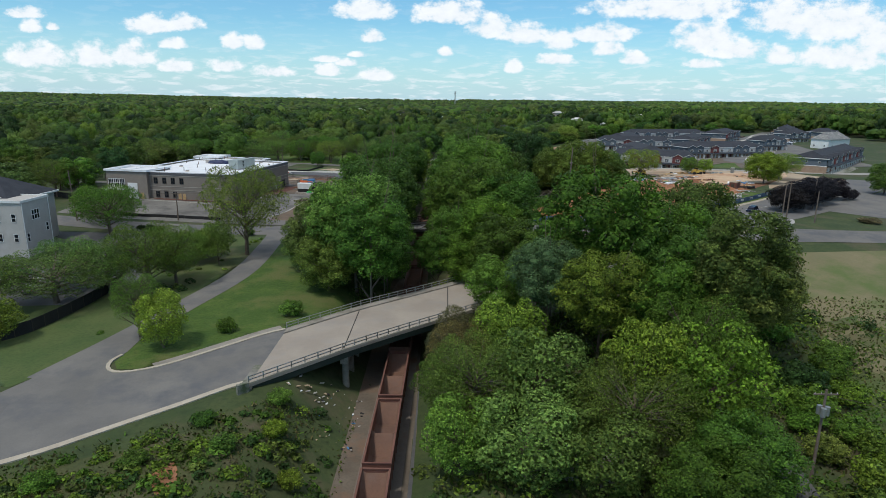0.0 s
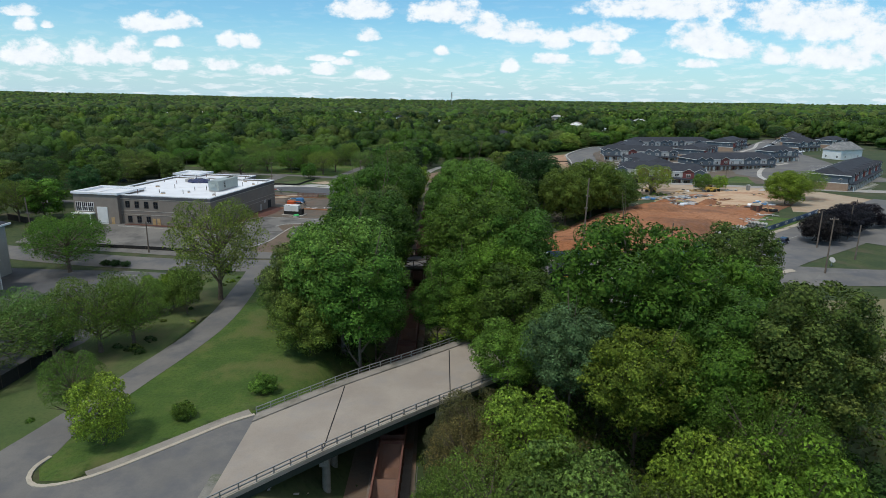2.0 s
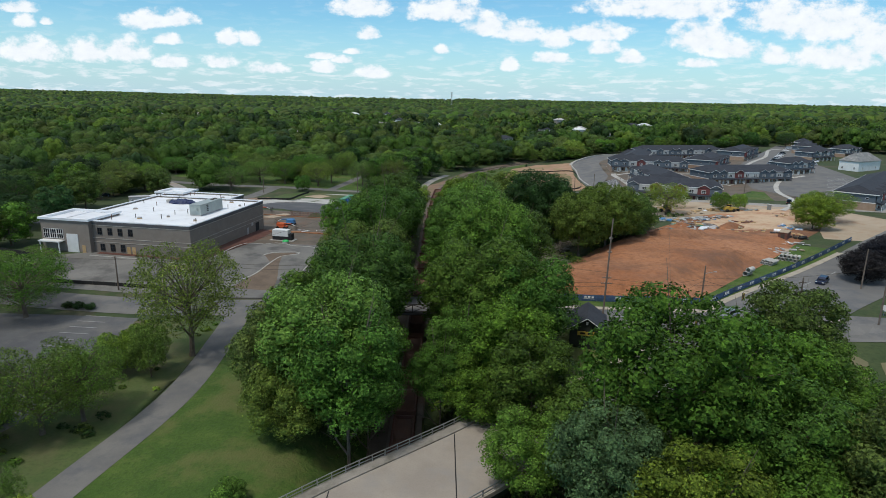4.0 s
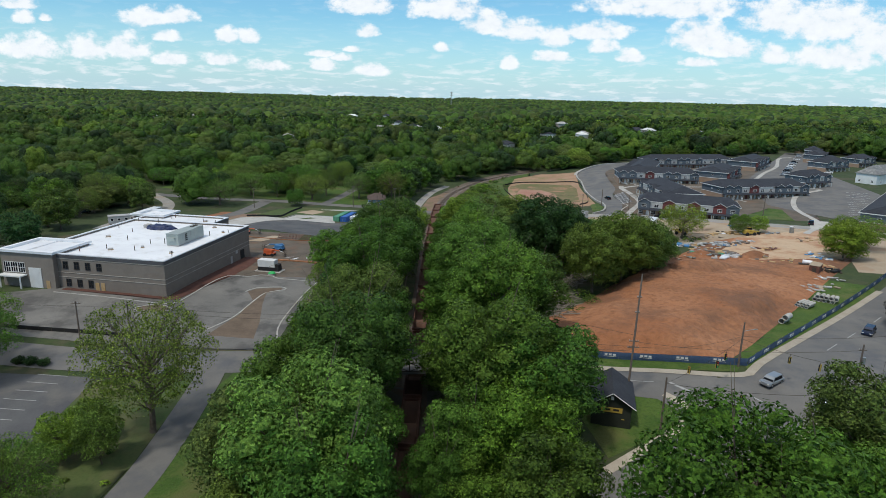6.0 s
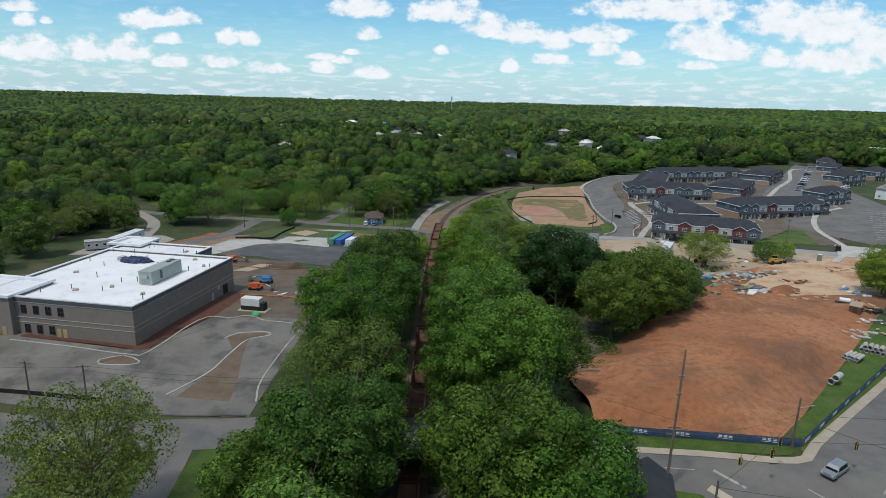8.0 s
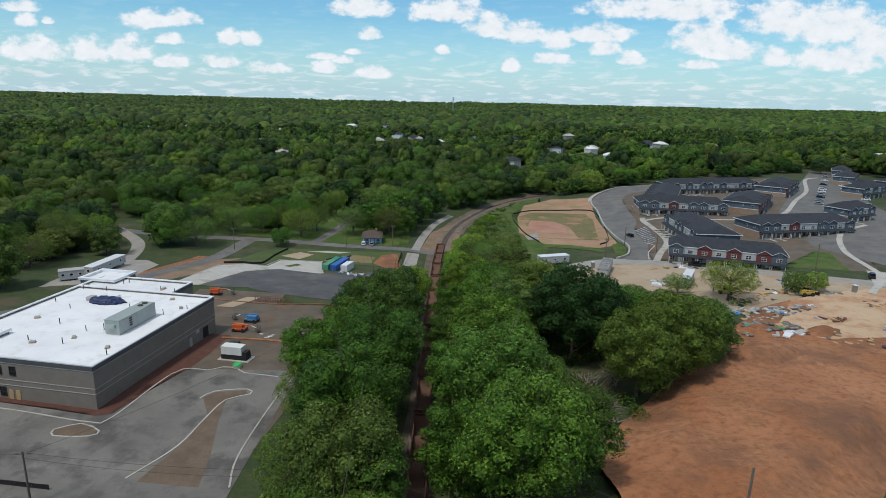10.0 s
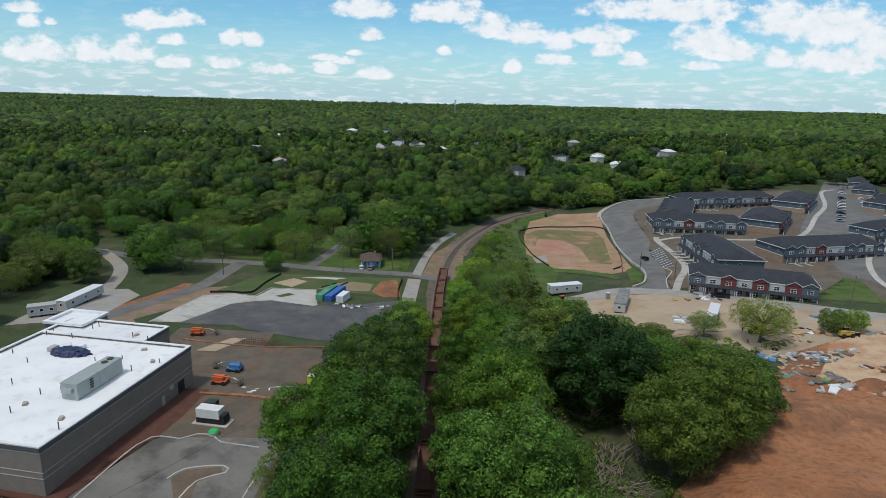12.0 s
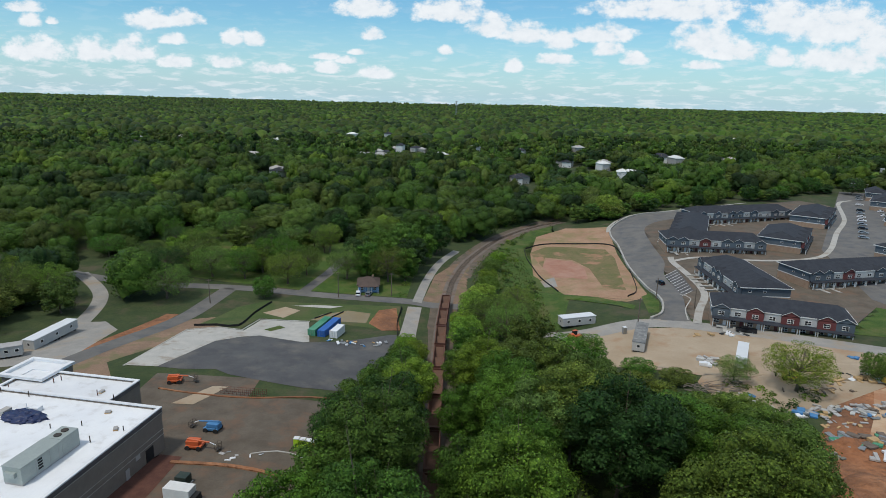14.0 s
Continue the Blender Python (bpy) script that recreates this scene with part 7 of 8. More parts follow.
# ---------------------------------------------------------------- shed on the corner lawn
def build_shed():
    e = thing("shed", 24.8, 136.4, 2.0, -14, "dark green clapboard shed with a charcoal roof and a yellow sign", "shed")
    bm = bmesh.new()
    box(bm, 0, 0, 1.5, 5.0, 6.6, 3.6)
    part("wall", bm, SHEDGREEN, e)
    bm = bmesh.new()
    v = [bm.verts.new(p) for p in ((-2.5, -3.3, 3.3), (2.5, -3.3, 3.3), (0, -3.3, 5.0), (-2.5, 3.3, 3.3), (2.5, 3.3, 3.3), (0, 3.3, 5.0))]
    for f in ((0, 1, 2), (5, 4, 3), (0, 3, 4, 1)):
        bm.faces.new([v[i] for i in f])
    part("gable", bm, SHEDGREEN, e)
    for s in (-1, 1):
        bm = bmesh.new()
        v = [bm.verts.new(p) for p in ((s * 3.0, -3.8, 2.98), (0, -3.8, 5.05), (0, 3.8, 5.05), (s * 3.0, 3.8, 2.98), (s * 3.0, -3.8, 3.14), (0, -3.8, 5.21), (0, 3.8, 5.21), (s * 3.0, 3.8, 3.14))]
        for f in ((0, 1, 2, 3), (4, 5, 6, 7), (0, 1, 5, 4), (2, 3, 7, 6), (3, 0, 4, 7)):
            bm.faces.new([v[i] for i in f])
        bmesh.ops.recalc_face_normals(bm, faces=bm.faces)
        part("roof", bm, SHINGLE, e, "charcoal shingle roof slope")
        ptube("bargeboard", WHITE, e, (s * 3.02, -3.84, 3.05), (0, -3.84, 5.12), 0.06, 0.06, n=4)
    sign = pbox("sign", YELLOW, e, 0, -3.36, 2.45, 2.7, 0.06, 0.7, label="yellow sign with dark lettering bars")
    for k, w in enumerate((0.75, 0.75)):
        pbox("lettering", BLACKMESH, sign, -0.55 + 1.1 * k, -3.40, 2.5, w, 0.01, 0.3)
    pbox("door", SHEDGREEN, e, -0.6, -3.36, 0.8, 1.0, 0.06, 2.0)
    pbox("notice", YELLOW, e, 1.5, -3.36, 1.2, 0.4, 0.02, 0.12)
    pbox("louvre", WHITE, e, 0, -3.36, 4.2, 0.35, 0.06, 0.5)
    e.matrix_world = e.matrix_world @ Matrix.Diagonal((1.14, 1.2, 1.08, 1))


build_shed()


# ---------------------------------------------------------------- house and yard west of the lane
def build_west_house():
    e = thing("apartment_house", -95.0, 130.5, -1.2, 0, "large beige stucco apartment house with a dark hipped roof", "apartment house")
    bm = bmesh.new()
    box(bm, -14, 9, 5.6, 26, 16, 13.0)
    part("main_wall", bm, STUCCO, e)
    bm = bmesh.new()
    box(bm, 0.9, 1.5, 5.8, 7.2, 9.0, 13.4)
    part("wing", bm, STUCCO, e, "flat-roofed beige wing")
    bm = bmesh.new()
    hip_roof(bm, -28, -0.4, 0.2, 17.8, 12.1, 4.4, 8)
    part("roof", bm, SHINGLE, e, "dark shingle hipped roof")
    bm = bmesh.new()
    for by in (-3.1, 6.1):
        box(bm, 0.9, by, 12.5, 7.6, 0.3, 0.5)
    for bx in (-2.75, 4.55):
        box(bm, bx, 1.5, 12.5, 0.3, 9.0, 0.5)
    part("parapet", bm, WHITE, e)
    window(e, 4.56, 1.2, 9.2, 2.6, 2.2, rot=90, bars=3)
    for y, z in ((-2.0, 4.6), (4.6, 5.8)):
        window(e, 4.56, y, z, 0.9, 1.9, rot=90, bars=1)
    for x, z in ((-0.8, 9.0), (2.6, 9.0), (-0.8, 4.6), (2.6, 4.6)):
        window(e, x, -3.06, z, 1.0, 1.8, bars=1)
    for y in (9.0, 13.5):
        for z in (5.4, 9.2):
            window(e, -0.94, y, z, 1.0, 1.9, rot=90, bars=1)
    for x in (-9, -13, -17, -21, -25):
        for z in (3.4, 8.4):
            window(e, x, 0.92, z, 1.1, 1.8, bars=2)
    for y in (-2.9, 5.9):
        ptube("downpipe", WHITE, e, (4.6, y, -0.4), (4.6, y, 12.2), 0.09, 0.09, n=6)
    pbox("porch_hood", SHINGLE, e, -8.4, 0.2, 4.6, 3.0, 1.6, 0.2)
    pbox("eave_board", WHITE, e, -0.2, 9, 11.95, 0.3, 17.6, 0.35)


build_west_house()
FENCEL = [(-66, 84), (-63.6, 88), (-62, 99), (-62.2, 113)]


def board_fence(pts, h, material, label, panel=2.4):
    e = new("board_fence")
    tagged(e, label, "fence")
    line = smooth_line(pts, panel)
    for a, b in zip(line, line[1:]):
        z = ground_z(*((a + b) / 2))
        d = b - a
        pbox("panel", material, e, (a.x + b.x) / 2, (a.y + b.y) / 2, z + h / 2, d.length, 0.05, h, rot=math.degrees(math.atan2(d.y, d.x)))
        ptube("post", IRON, e, (a.x, a.y, z - 0.3), (a.x, a.y, z + h + 0.1), 0.06, 0.06, n=6)


board_fence(FENCEL, 2.0, BLACKMESH, "dark screened fence behind the trees")
board_fence([(-106, 172.5), (-90, 169.5), (-76, 168), (-62, 166.5)], 0.9, BLACKMESH, "low black silt fence along the car park")
board_fence([(-130, 196), (-118, 190), (-107, 186)], 1.8, BLACKMESH, "black screened fence beside the school")
board_fence([(-65.9, 329), (-68.5, 317), (-69.5, 303), (-76, 303), (-83, 302)], 0.8, BLACKMESH, "black silt fence round the grass pond bank")
for k in range(9):
    d = thing("bin", -84.5 + k * 0.75 + 0.0, 110.6 + k * 0.15, None, 8, "dark wheeled bin with a white lid in a row", "bin", "row of bins")
    pbox("tub", BLACKMESH, d, 0, 0, 0.5, 0.58, 0.6, 1.0, bevel=0.04)
    pbox("lid", WHITE, d, 0, 0, 1.04, 0.62, 0.66, 0.08, bevel=0.02)
for x, y in ((-88, 116), (-84.5, 117.5)):
    d = thing("dumpster", x, y, None, 20, "green steel waste skip behind the house", "dumpster", "skips behind the house")
    bm = bmesh.new()
    for s in (-1, 1):
        box(bm, s * 0.95, 0, 0.8, 0.08, 1.6, 1.3)
        box(bm, 0, s * 0.78, 0.8, 1.84, 0.06, 1.3)
    box(bm, 0, 0, 0.2, 1.84, 1.5, 0.1)
    part("tub", bm, BOXGREEN, d)
    pbox("lid", BLACKMESH, d, 0, 0, 1.5, 1.9, 1.6, 0.08)


# ---------------------------------------------------------------- school building site
def local_box_thing(name, x, y, rot, label, category, parts, group="", z=None):
    e = thing(name, x, y, z, rot, label, category, group)
    for nm, m, *dims in parts:
        pbox(nm, m, e, *dims, bevel=0.04)
    return e


local_box_thing("generator", -48.6, 212.2, -10, "white standby generator on a black base and concrete pad", "generator",
                [("pad", CONCRETE, 0, 0, 0.1, 7.4, 3.4, 0.25), ("fuel_tank", BLACKMESH, 0, 0, 0.8, 6.0, 2.2, 1.1), ("enclosure", WHITE, -0.5, 0, 2.3, 4.9, 2.3, 1.9), ("radiator", BLACKMESH, 2.5, 0, 1.7, 1.0, 1.9, 0.8)])
local_box_thing("transformer_cabinet", -50.8, 217.6, -10, "dark green electrical cabinet", "cabinet", [("pad", CONCRETE, 0, 0, 0.08, 2.6, 2.4, 0.2), ("box", GIRDER, 0, 0, 1.0, 2.2, 1.9, 1.7)])
tank = thing("tank", -46.8, 207.6, None, 0, "round concrete riser with a bright green lid", "tank")
ptube("riser", CONCRETE, tank, (0, 0, -0.2), (0, 0, 0.7), 0.95, 0.95, n=20)
ptube("lid", GREENLID, tank, (0, 0, 0.7), (0, 0, 1.0), 1.0, 0.75, n=20)
for k in range(4):
    e = thing("portable_toilet", -33.6 + 1.25 * k, 231.6 - 0.12 * k, None, -6, "red portable toilet" if k == 3 else "lime green portable toilet with a pale roof", "portable toilet", "row of portable toilets")
    if k == 3:
        e["label"] = "red portable toilet with a pale roof"
    m = REDP if k == 3 else LIME
    pbox("cabin", m, e, 0, 0, 1.1, 1.1, 1.1, 2.1, bevel=0.04)
    pbox("roof", CARWHITE, e, 0, 0, 2.24, 1.16, 1.16, 0.16, bevel=0.05)
    pbox("door", m, e, 0, -0.57, 1.1, 0.75, 0.04, 1.9)


def boom_lift(x, y, rot, paint, label):
    e = thing("boom_lift", x, y, None, rot, label, "boom lift", "boom lifts on the site")
    pbox("chassis", paint, e, 0, 0, 0.75, 2.1, 3.2, 0.5, bevel=0.08)
    for sx_ in (-1.05, 1.05):
        for sy_ in (-1.15, 1.15):
            ptube("wheel", RUBBER, e, (sx_ - 0.2, sy_, 0.5), (sx_ + 0.2, sy_, 0.5), 0.5, 0.5, n=14)
    pbox("turret", paint, e, 0, -0.3, 1.45, 1.7, 2.6, 0.9, bevel=0.1)
    ptube("boom", paint, e, (0.3, -1.4, 2.1), (0.3, 3.2, 1.7), 0.2, 0.17, n=6)
    ptube("jib", CARWHITE, e, (0.3, 3.2, 1.7), (0.3, 4.4, 1.2), 0.1, 0.1, n=6)
    bm = bmesh.new()
    for z in (0.5, 1.0, 1.6):
        for a, b in (((-0.6, 4.4), (0.9, 4.4)), ((0.9, 4.4), (0.9, 5.2)), ((0.9, 5.2), (-0.6, 5.2)), ((-0.6, 5.2), (-0.6, 4.4))):
            tube(bm, (*a, z), (*b, z), 0.035, 0.035, 5)
    for a in ((-0.6, 4.4), (0.9, 4.4), (0.9, 5.2), (-0.6, 5.2)):
        tube(bm, (*a, 0.5), (*a, 1.6), 0.035, 0.035, 5)
    box(bm, 0.15, 4.8, 0.48, 1.5, 0.8, 0.06)
    part("basket", bm, IRON, e)


boom_lift(-53.4, 229.5, -95, ORANGE, "orange boom lift parked by the school wall")
boom_lift(-52.5, 236.5, 80, LIFTBLUE, "blue boom lift parked by the school wall")
boom_lift(-69.5, 257.5, -80, ORANGE, "orange boom lift at the edge of the asphalt")
cage = thing("rebar_cages", -51, 252.5, None, -6, "row of rust-red reinforcement cages and pallets", "rebar cages")
for k in range(12):
    for dy in (0, 1.1):
        ptube("bar", RUST, cage, (-6 + k, dy, 0), (-6 + k, dy, 1.7), 0.05, 0.05, n=5)
for z in (0.4, 1.0, 1.6):
    for dy in (0, 1.1):
        ptube("bar", RUST, cage, (-6, dy, z), (5, dy, z), 0.04, 0.04, n=5)
drape("slab", [(-66, 247), (-60, 256.4), (-56, 257), (-61, 247)], 0.12, SAND, "pale formed concrete walk", "paving")
kerb("formwork", [(-72, 254), (-64, 252.5), (-50, 251.6), (-31, 254)], 0.5, 0.25, CLAY, label="low red clay bank along the asphalt", category="clay bank")
kerb("kerb", [(-42, 228), (-37, 229.4), (-32.5, 228.6), (-30, 226)], 0.3, 0.16, CONCRETE)
kerb("clay_bank", [(-56, 224), (-44, 223.4), (-31, 220)], 0.8, 0.35, CLAY, label="low red clay bank across the yard", category="clay bank")
kerb("kerb", [(-86.6, 266), (-84.9, 280.6), (-83.6, 298), (-75, 301.6), (-67, 299.8), (-65, 311.6), (-48.4, 311.6)], 0.4, 0.16, CONCRETE, smooth=False)
drape("bed", [(-60.5, 301), (-57, 306), (-54.6, 304), (-58, 299.5)], 0.12, LAWN, "grass island in the paving", "bed")
crng2 = random.Random(9)


def debris(name, label, category, x, y, w, d, n, mats, size, seed, group="", flat=0.5):
    """A heap of loose pieces, each of them a part."""
    r = random.Random(seed)
    e = thing(name, x, y, None, 0, label, category, group)
    for k in range(n):
        m = r.choice(mats)
        s = [size * r.uniform(0.4, 1.3), size * r.uniform(0.2, 0.7), size * flat * r.uniform(0.15, 0.5)]
        px, py = r.uniform(-w, w), r.uniform(-d, d)
        ob = pbox("piece", m, e, 0, 0, 0, *s, bevel=min(s) * 0.15)
        ob.matrix_local = pose(px, py, s[2] / 2 + r.uniform(0, 0.25) + ground_z(x + px, y + py) - ground_z(x, y), r.uniform(-8, 8), r.uniform(-8, 8), r.uniform(0, 180))
    return e


debris("material_pile", "scattered pallets, pipes and wrapped materials on the asphalt", "material pile", -30, 291.5, 9, 2.0, 22, [CARWHITE, PINE, BLACKMESH, STEEL, LIFTBLUE, PARAPET], 1.5, 31)
debris("material_pile", "small piles of wrapped material beside the yard", "material pile", -43.5, 227, 4, 1.5, 9, [CARWHITE, STEEL, PARAPET], 1.0, 32)
debris("material_pile", "dark equipment and a portable mixer at the asphalt edge", "material pile", -27, 249.5, 4, 1.6, 9, [BLACKMESH, CARWHITE, STEEL, ORANGE], 1.3, 33)


def container(x, y, rot, L, material, label):
    e = thing("shipping_container", x, y, None, rot, label, "container", "containers on the car park")
    bm = bmesh.new()
    hx, hy, d = 1.2, L / 2, 0.045
    foot = []
    for (ax, ay), (bx, by) in zip(((-hx, -hy), (hx, -hy), (hx, hy), (-hx, hy)), ((hx, -hy), (hx, hy), (-hx, hy), (-hx, -hy))):
        run = math.hypot(bx - ax, by - ay)
        ux, uy = (bx - ax) / run, (by - ay) / run
        n = max(4, int(run / 0.45))
        foot.append((ax, ay))
        for k in range(n):
            for f, inn in ((0.1, 0), (0.28, d), (0.62, d), (0.8, 0)):
                s = 0.1 + (k + f) * (run - 0.2) / n
                foot.append((ax + ux * s - uy * inn, ay + uy * s + ux * inn))
    low, high = [bm.verts.new((x_, y_, 0.1)) for x_, y_ in foot], [bm.verts.new((x_, y_, 2.56)) for x_, y_ in foot]
    for k in range(len(foot)):
        j = (k + 1) % len(foot)
        bm.faces.new((low[k], low[j], high[j], high[k]))
    bm.faces.new(high)
    bm.faces.new(low[::-1])
    part("shell", bm, material, e)
    for sx_ in (-1.17, 1.17):
        for sy_ in (-L / 2, L / 2):
            pbox("corner_post", material, e, sx_, sy_, 1.32, 0.16, 0.16, 2.62)
    for sx_ in (-0.35, 0.35):
        ptube("lock_rod", STEEL, e, (sx_, -L / 2 - 0.06, 0.2), (sx_, -L / 2 - 0.06, 2.45), 0.03, 0.03, n=6)


container(-43.3, 303.0, -14, 12.2, BOXGREEN, "faded green shipping container")
container(-40.2, 302.2, -14, 12.2, BOXBLUE, "bright blue shipping container")
container(-37.0, 298.6, -14, 6.1, CARWHITE, "cream white shipping container")

# pond
drape("pond_bank", [(-82.5, 303.5), (-76, 323), (-68, 330.5), (-20, 330), (-18, 312), (-24, 306.5), (-47, 312), (-65.6, 312.6), (-68, 301.6)], 0.07, GRASS, "rank green bank round the settling pond", "grass bank")
drape("water", [(-48.5, 313), (-46, 319), (-37.7, 323.6), (-29.4, 321.6), (-29.8, 312), (-41, 312.2)], 0.12, WATERM, "still muddy yellow-brown water", "water")
drape("dirt_lot", [(-66, 318), (-60, 325), (-54, 322), (-58, 314)], 0.13, SAND, "pale sandbank in the pond", "sandbank")
drape("dirt_lot", [(-29, 312), (-27, 325), (-21, 328), (-18, 306), (-24, 305)], 0.11, CLAY, "bare red clay beside the pond", "dirt lot")
kerb("baffle", [(-47.5, 314.5), (-43, 321)], 0.2, 0.5, BLACKMESH, label="black baffle across the pond", category="baffle")
kerb("baffle", [(-44, 312.6), (-39, 322)], 0.2, 0.5, BLACKMESH, label="black baffle across the pond", category="baffle")
drape("path", [(-17, 330), (-12, 331), (-13, 300), (-18, 300)], 0.13, GRAVEL, "gravel strip beside the pond", "track")
drape("dirt_lot", [(-12.5, 333), (-2, 333), (4, 336), (8, 395), (0, 392), (-8, 372)], 0.06, TRACKDIRT, "brown dirt shoulders beside the track", "dirt lot")
drape("slab", [(-58, 326.5), (-50, 328.5), (-40, 328), (-44, 325.5)], 0.12, CONCRETE, "pale concrete apron", "paving")
board_fence([(-18.4, 300), (-19.5, 312), (-19, 328)], 1.2, BLACKMESH, "black silt fence by the gravel strip")


def small_house(x, y, rot, w, d, wall, roof, label, h=3.0, rise=2.0, porch=False, group="houses among the trees"):
    e = thing("house", x, y, None, rot, label, "house", group)
    pbox("wall", wall, e, 0, 0, h / 2 - 0.3, w, d, h + 0.6)
    bm = bmesh.new()
    hip_roof(bm, -w / 2 - 0.5, w / 2 + 0.5, -d / 2 - 0.5, d / 2 + 0.5, h + 0.15, rise, min(w, d) * 0.45)
    part("roof", bm, roof, e)
    for k in (-0.3, 0.3):
        window(e, k * w, -d / 2 - 0.04, 1.6, 1.1, 1.3)
        window(e, w / 2 + 0.04, k * d, 1.6, 1.1, 1.3, rot=90)
        window(e, -w / 2 - 0.04, k * d, 1.6, 1.1, 1.3, rot=-90)
    pbox("door", WHITE, e, 0, -d / 2 - 0.04, 1.1, 1.0, 0.1, 2.1)
    if porch:
        bm = bmesh.new()
        hip_roof(bm, -w / 2, w / 2, -d / 2 - 1.7, -d / 2 + 0.6, h - 0.15, 0.6, 1.0)
        part("porch_roof", bm, roof, e)
        for k in range(4):
            ptube("porch_post", WHITE, e, (-w / 2 + 0.3 + k * (w - 0.6) / 3, -d / 2 - 1.5, -0.2), (-w / 2 + 0.3 + k * (w - 0.6) / 3, -d / 2 - 1.5, h - 0.2), 0.1, 0.1, n=6)
    pbox("chimney", BRICK, e, w * 0.2, d * 0.15, h + rise * 0.8, 0.7, 0.7, 1.6)
    return e


GREYROOF = mat("weathered_grey_roof", (0.16, 0.165, 0.165), (0.26, 0.26, 0.25), 0.5, 5, 0.8, stain=(0.35, 0.34, 0.32), stain_scale=0.6)
SIDEAZURE = mat("azure_siding", (0.16, 0.32, 0.56), (0.19, 0.36, 0.60), 0.5, 9, 0.7)
BROWNROOF = mat("brown_shingle", (0.09, 0.065, 0.055), (0.12, 0.085, 0.07), 0.5, 7, 0.9)
small_house(-33.6, 349.5, 6, 8.0, 9.0, SIDEAZURE, BROWNROOF, "small azure blue house with a brown roof and white porch", porch=True)
small_house(-130, 408, 20, 12, 9, STUCCO, SHINGLE, "low house with a dark hipped roof behind trees")
small_house(-190, 402, 15, 14, 10, BRICK, SHINGLE, "low brick house with a dark hipped roof")
small_house(-225, 412, 5, 13, 10, BRICK, SHINGLE, "low brick house with a dark hipped roof")
small_house(-84, 418, 30, 10, 8, SIDEBLUE, SHINGLE, "dark house half hidden in shrubs")
small_house(247, 398, 30, 24, 11, WHITE, GREYROOF, "long white chapel-like house with a grey roof", h=5.5, rise=4.5)
for x, y, L in ((430, 690, 46), (500, 705, 40), (395, 640, 26)):
    hall = thing("warehouse", x, y, None, 8, "low white flat-roofed warehouse beyond the estate", "warehouse", "warehouses beyond the estate")
    pbox("wall", SIDEGREY, hall, 0, 0, 3.6, L, 24, 8.4)
    pbox("roof", ROOFWHITE, hall, 0, 0, 7.9, L + 0.6, 24.6, 0.3)
    for k in range(4):
        pbox("dock_door", BLACKMESH, hall, -L / 3 + k * L / 4.5, -12.05, 2.0, 3.2, 0.12, 3.6)
frng = random.Random(17)
for x, y in VILLAGE:
    for k in range(2):
        small_house(x + frng.uniform(-7, 7), y + frng.uniform(0, 12), frng.uniform(0, 360), frng.uniform(10, 16), frng.uniform(8, 11), frng.choice([WHITE, WHITE, SIDEGREY, STUCCO]), frng.choice([PARAPET, SHINGLE, WHITE]), "pale house showing among the tree tops", h=frng.uniform(5.5, 8), rise=2.5)
for k in range(30):
    y = frng.uniform(560, 1500)
    x = frng.uniform(-0.5, 0.62) * y
    if y < 520 + max(0, x - 60) * 0.55 + 60:
        continue
    small_house(x, y, frng.uniform(0, 360), frng.uniform(9, 16), frng.uniform(8, 11), frng.choice([WHITE, WHITE, SIDEGREY, STUCCO, BRICK]), frng.choice([PARAPET, SHINGLE, WHITE]), "pale house showing among the tree tops", h=frng.uniform(9, 13), rise=2.5)


# office trailers and the yard round them
def trailer(x, y, rot, L, label, h=2.7, W=3.4, roof=None):
    e = thing("office_trailer", x, y, None, rot, label, "trailer", "site trailers")
    pbox("body", SIDEGREY, e, 0, 0, h / 2 + 0.6, W, L, h, bevel=0.06)
    pbox("roof", roof or PARAPET, e, 0, 0, h + 0.66, W + 0.2, L + 0.2, 0.14)
    for k in range(3):
        window(e, W / 2 + 0.03, -L / 3 + k * L / 3, 2.1, 1.0, 0.9, rot=90, bars=0)
        window(e, -W / 2 - 0.03, -L / 3 + k * L / 3, 2.1, 1.0, 0.9, rot=-90, bars=0)
    window(e, 0, -L / 2 - 0.03, 2.1, 0.9, 0.9, bars=0)
    for sx_ in (-1, 1):
        for sy_ in (-0.6, 0.6):
            ptube("wheel", RUBBER, e, (sx_ * (W / 2 - 0.3), sy_, 0.35), (sx_ * (W / 2 - 0.05), sy_, 0.35), 0.35, 0.35, n=12)
    for k in range(4):
        pbox("support", IRON, e, 0, -L / 2 + 0.8 + k * (L - 1.6) / 3, 0.3, W - 0.8, 0.25, 0.7)
    return e


trailer(54.2, 290, -21, 17, "white office trailer with a weathered grey roof", roof=GREYROOF)
tr2 = trailer(-117, 285, -7, 17, "long white office trailer beside the gravel drive", roof=CARWHITE)
trailer(-120, 271, -60, 7, "short red-brown site hut beside the trailer")
trailer(39.5, 309, -72, 12, "long white box trailer at the yard edge", roof=CARWHITE)
t3 = trailer(77, 275, -28, 13, "white box trailer beside the storage ground", roof=CARWHITE, W=2.6)
debris("material_pile", "white wrapped building materials and boards", "material pile", 67, 274, 3.5, 2.6, 14, [CARWHITE, SIDEGREY, PARAPET], 2.2, 41, flat=0.9)
debris("material_pile", "timber and debris beside the site road", "material pile", 80, 296, 9, 1.2, 12, [PINE, BLACKMESH, CARWHITE, WOODPOLE], 2.2, 42)
e = thing("portable_toilet", 51.9, 298, None, 10, "grey portable toilet at the yard edge", "portable toilet")
pbox("cabin", STEEL, e, 0, 0, 1.1, 1.1, 1.1, 2.1, bevel=0.04)
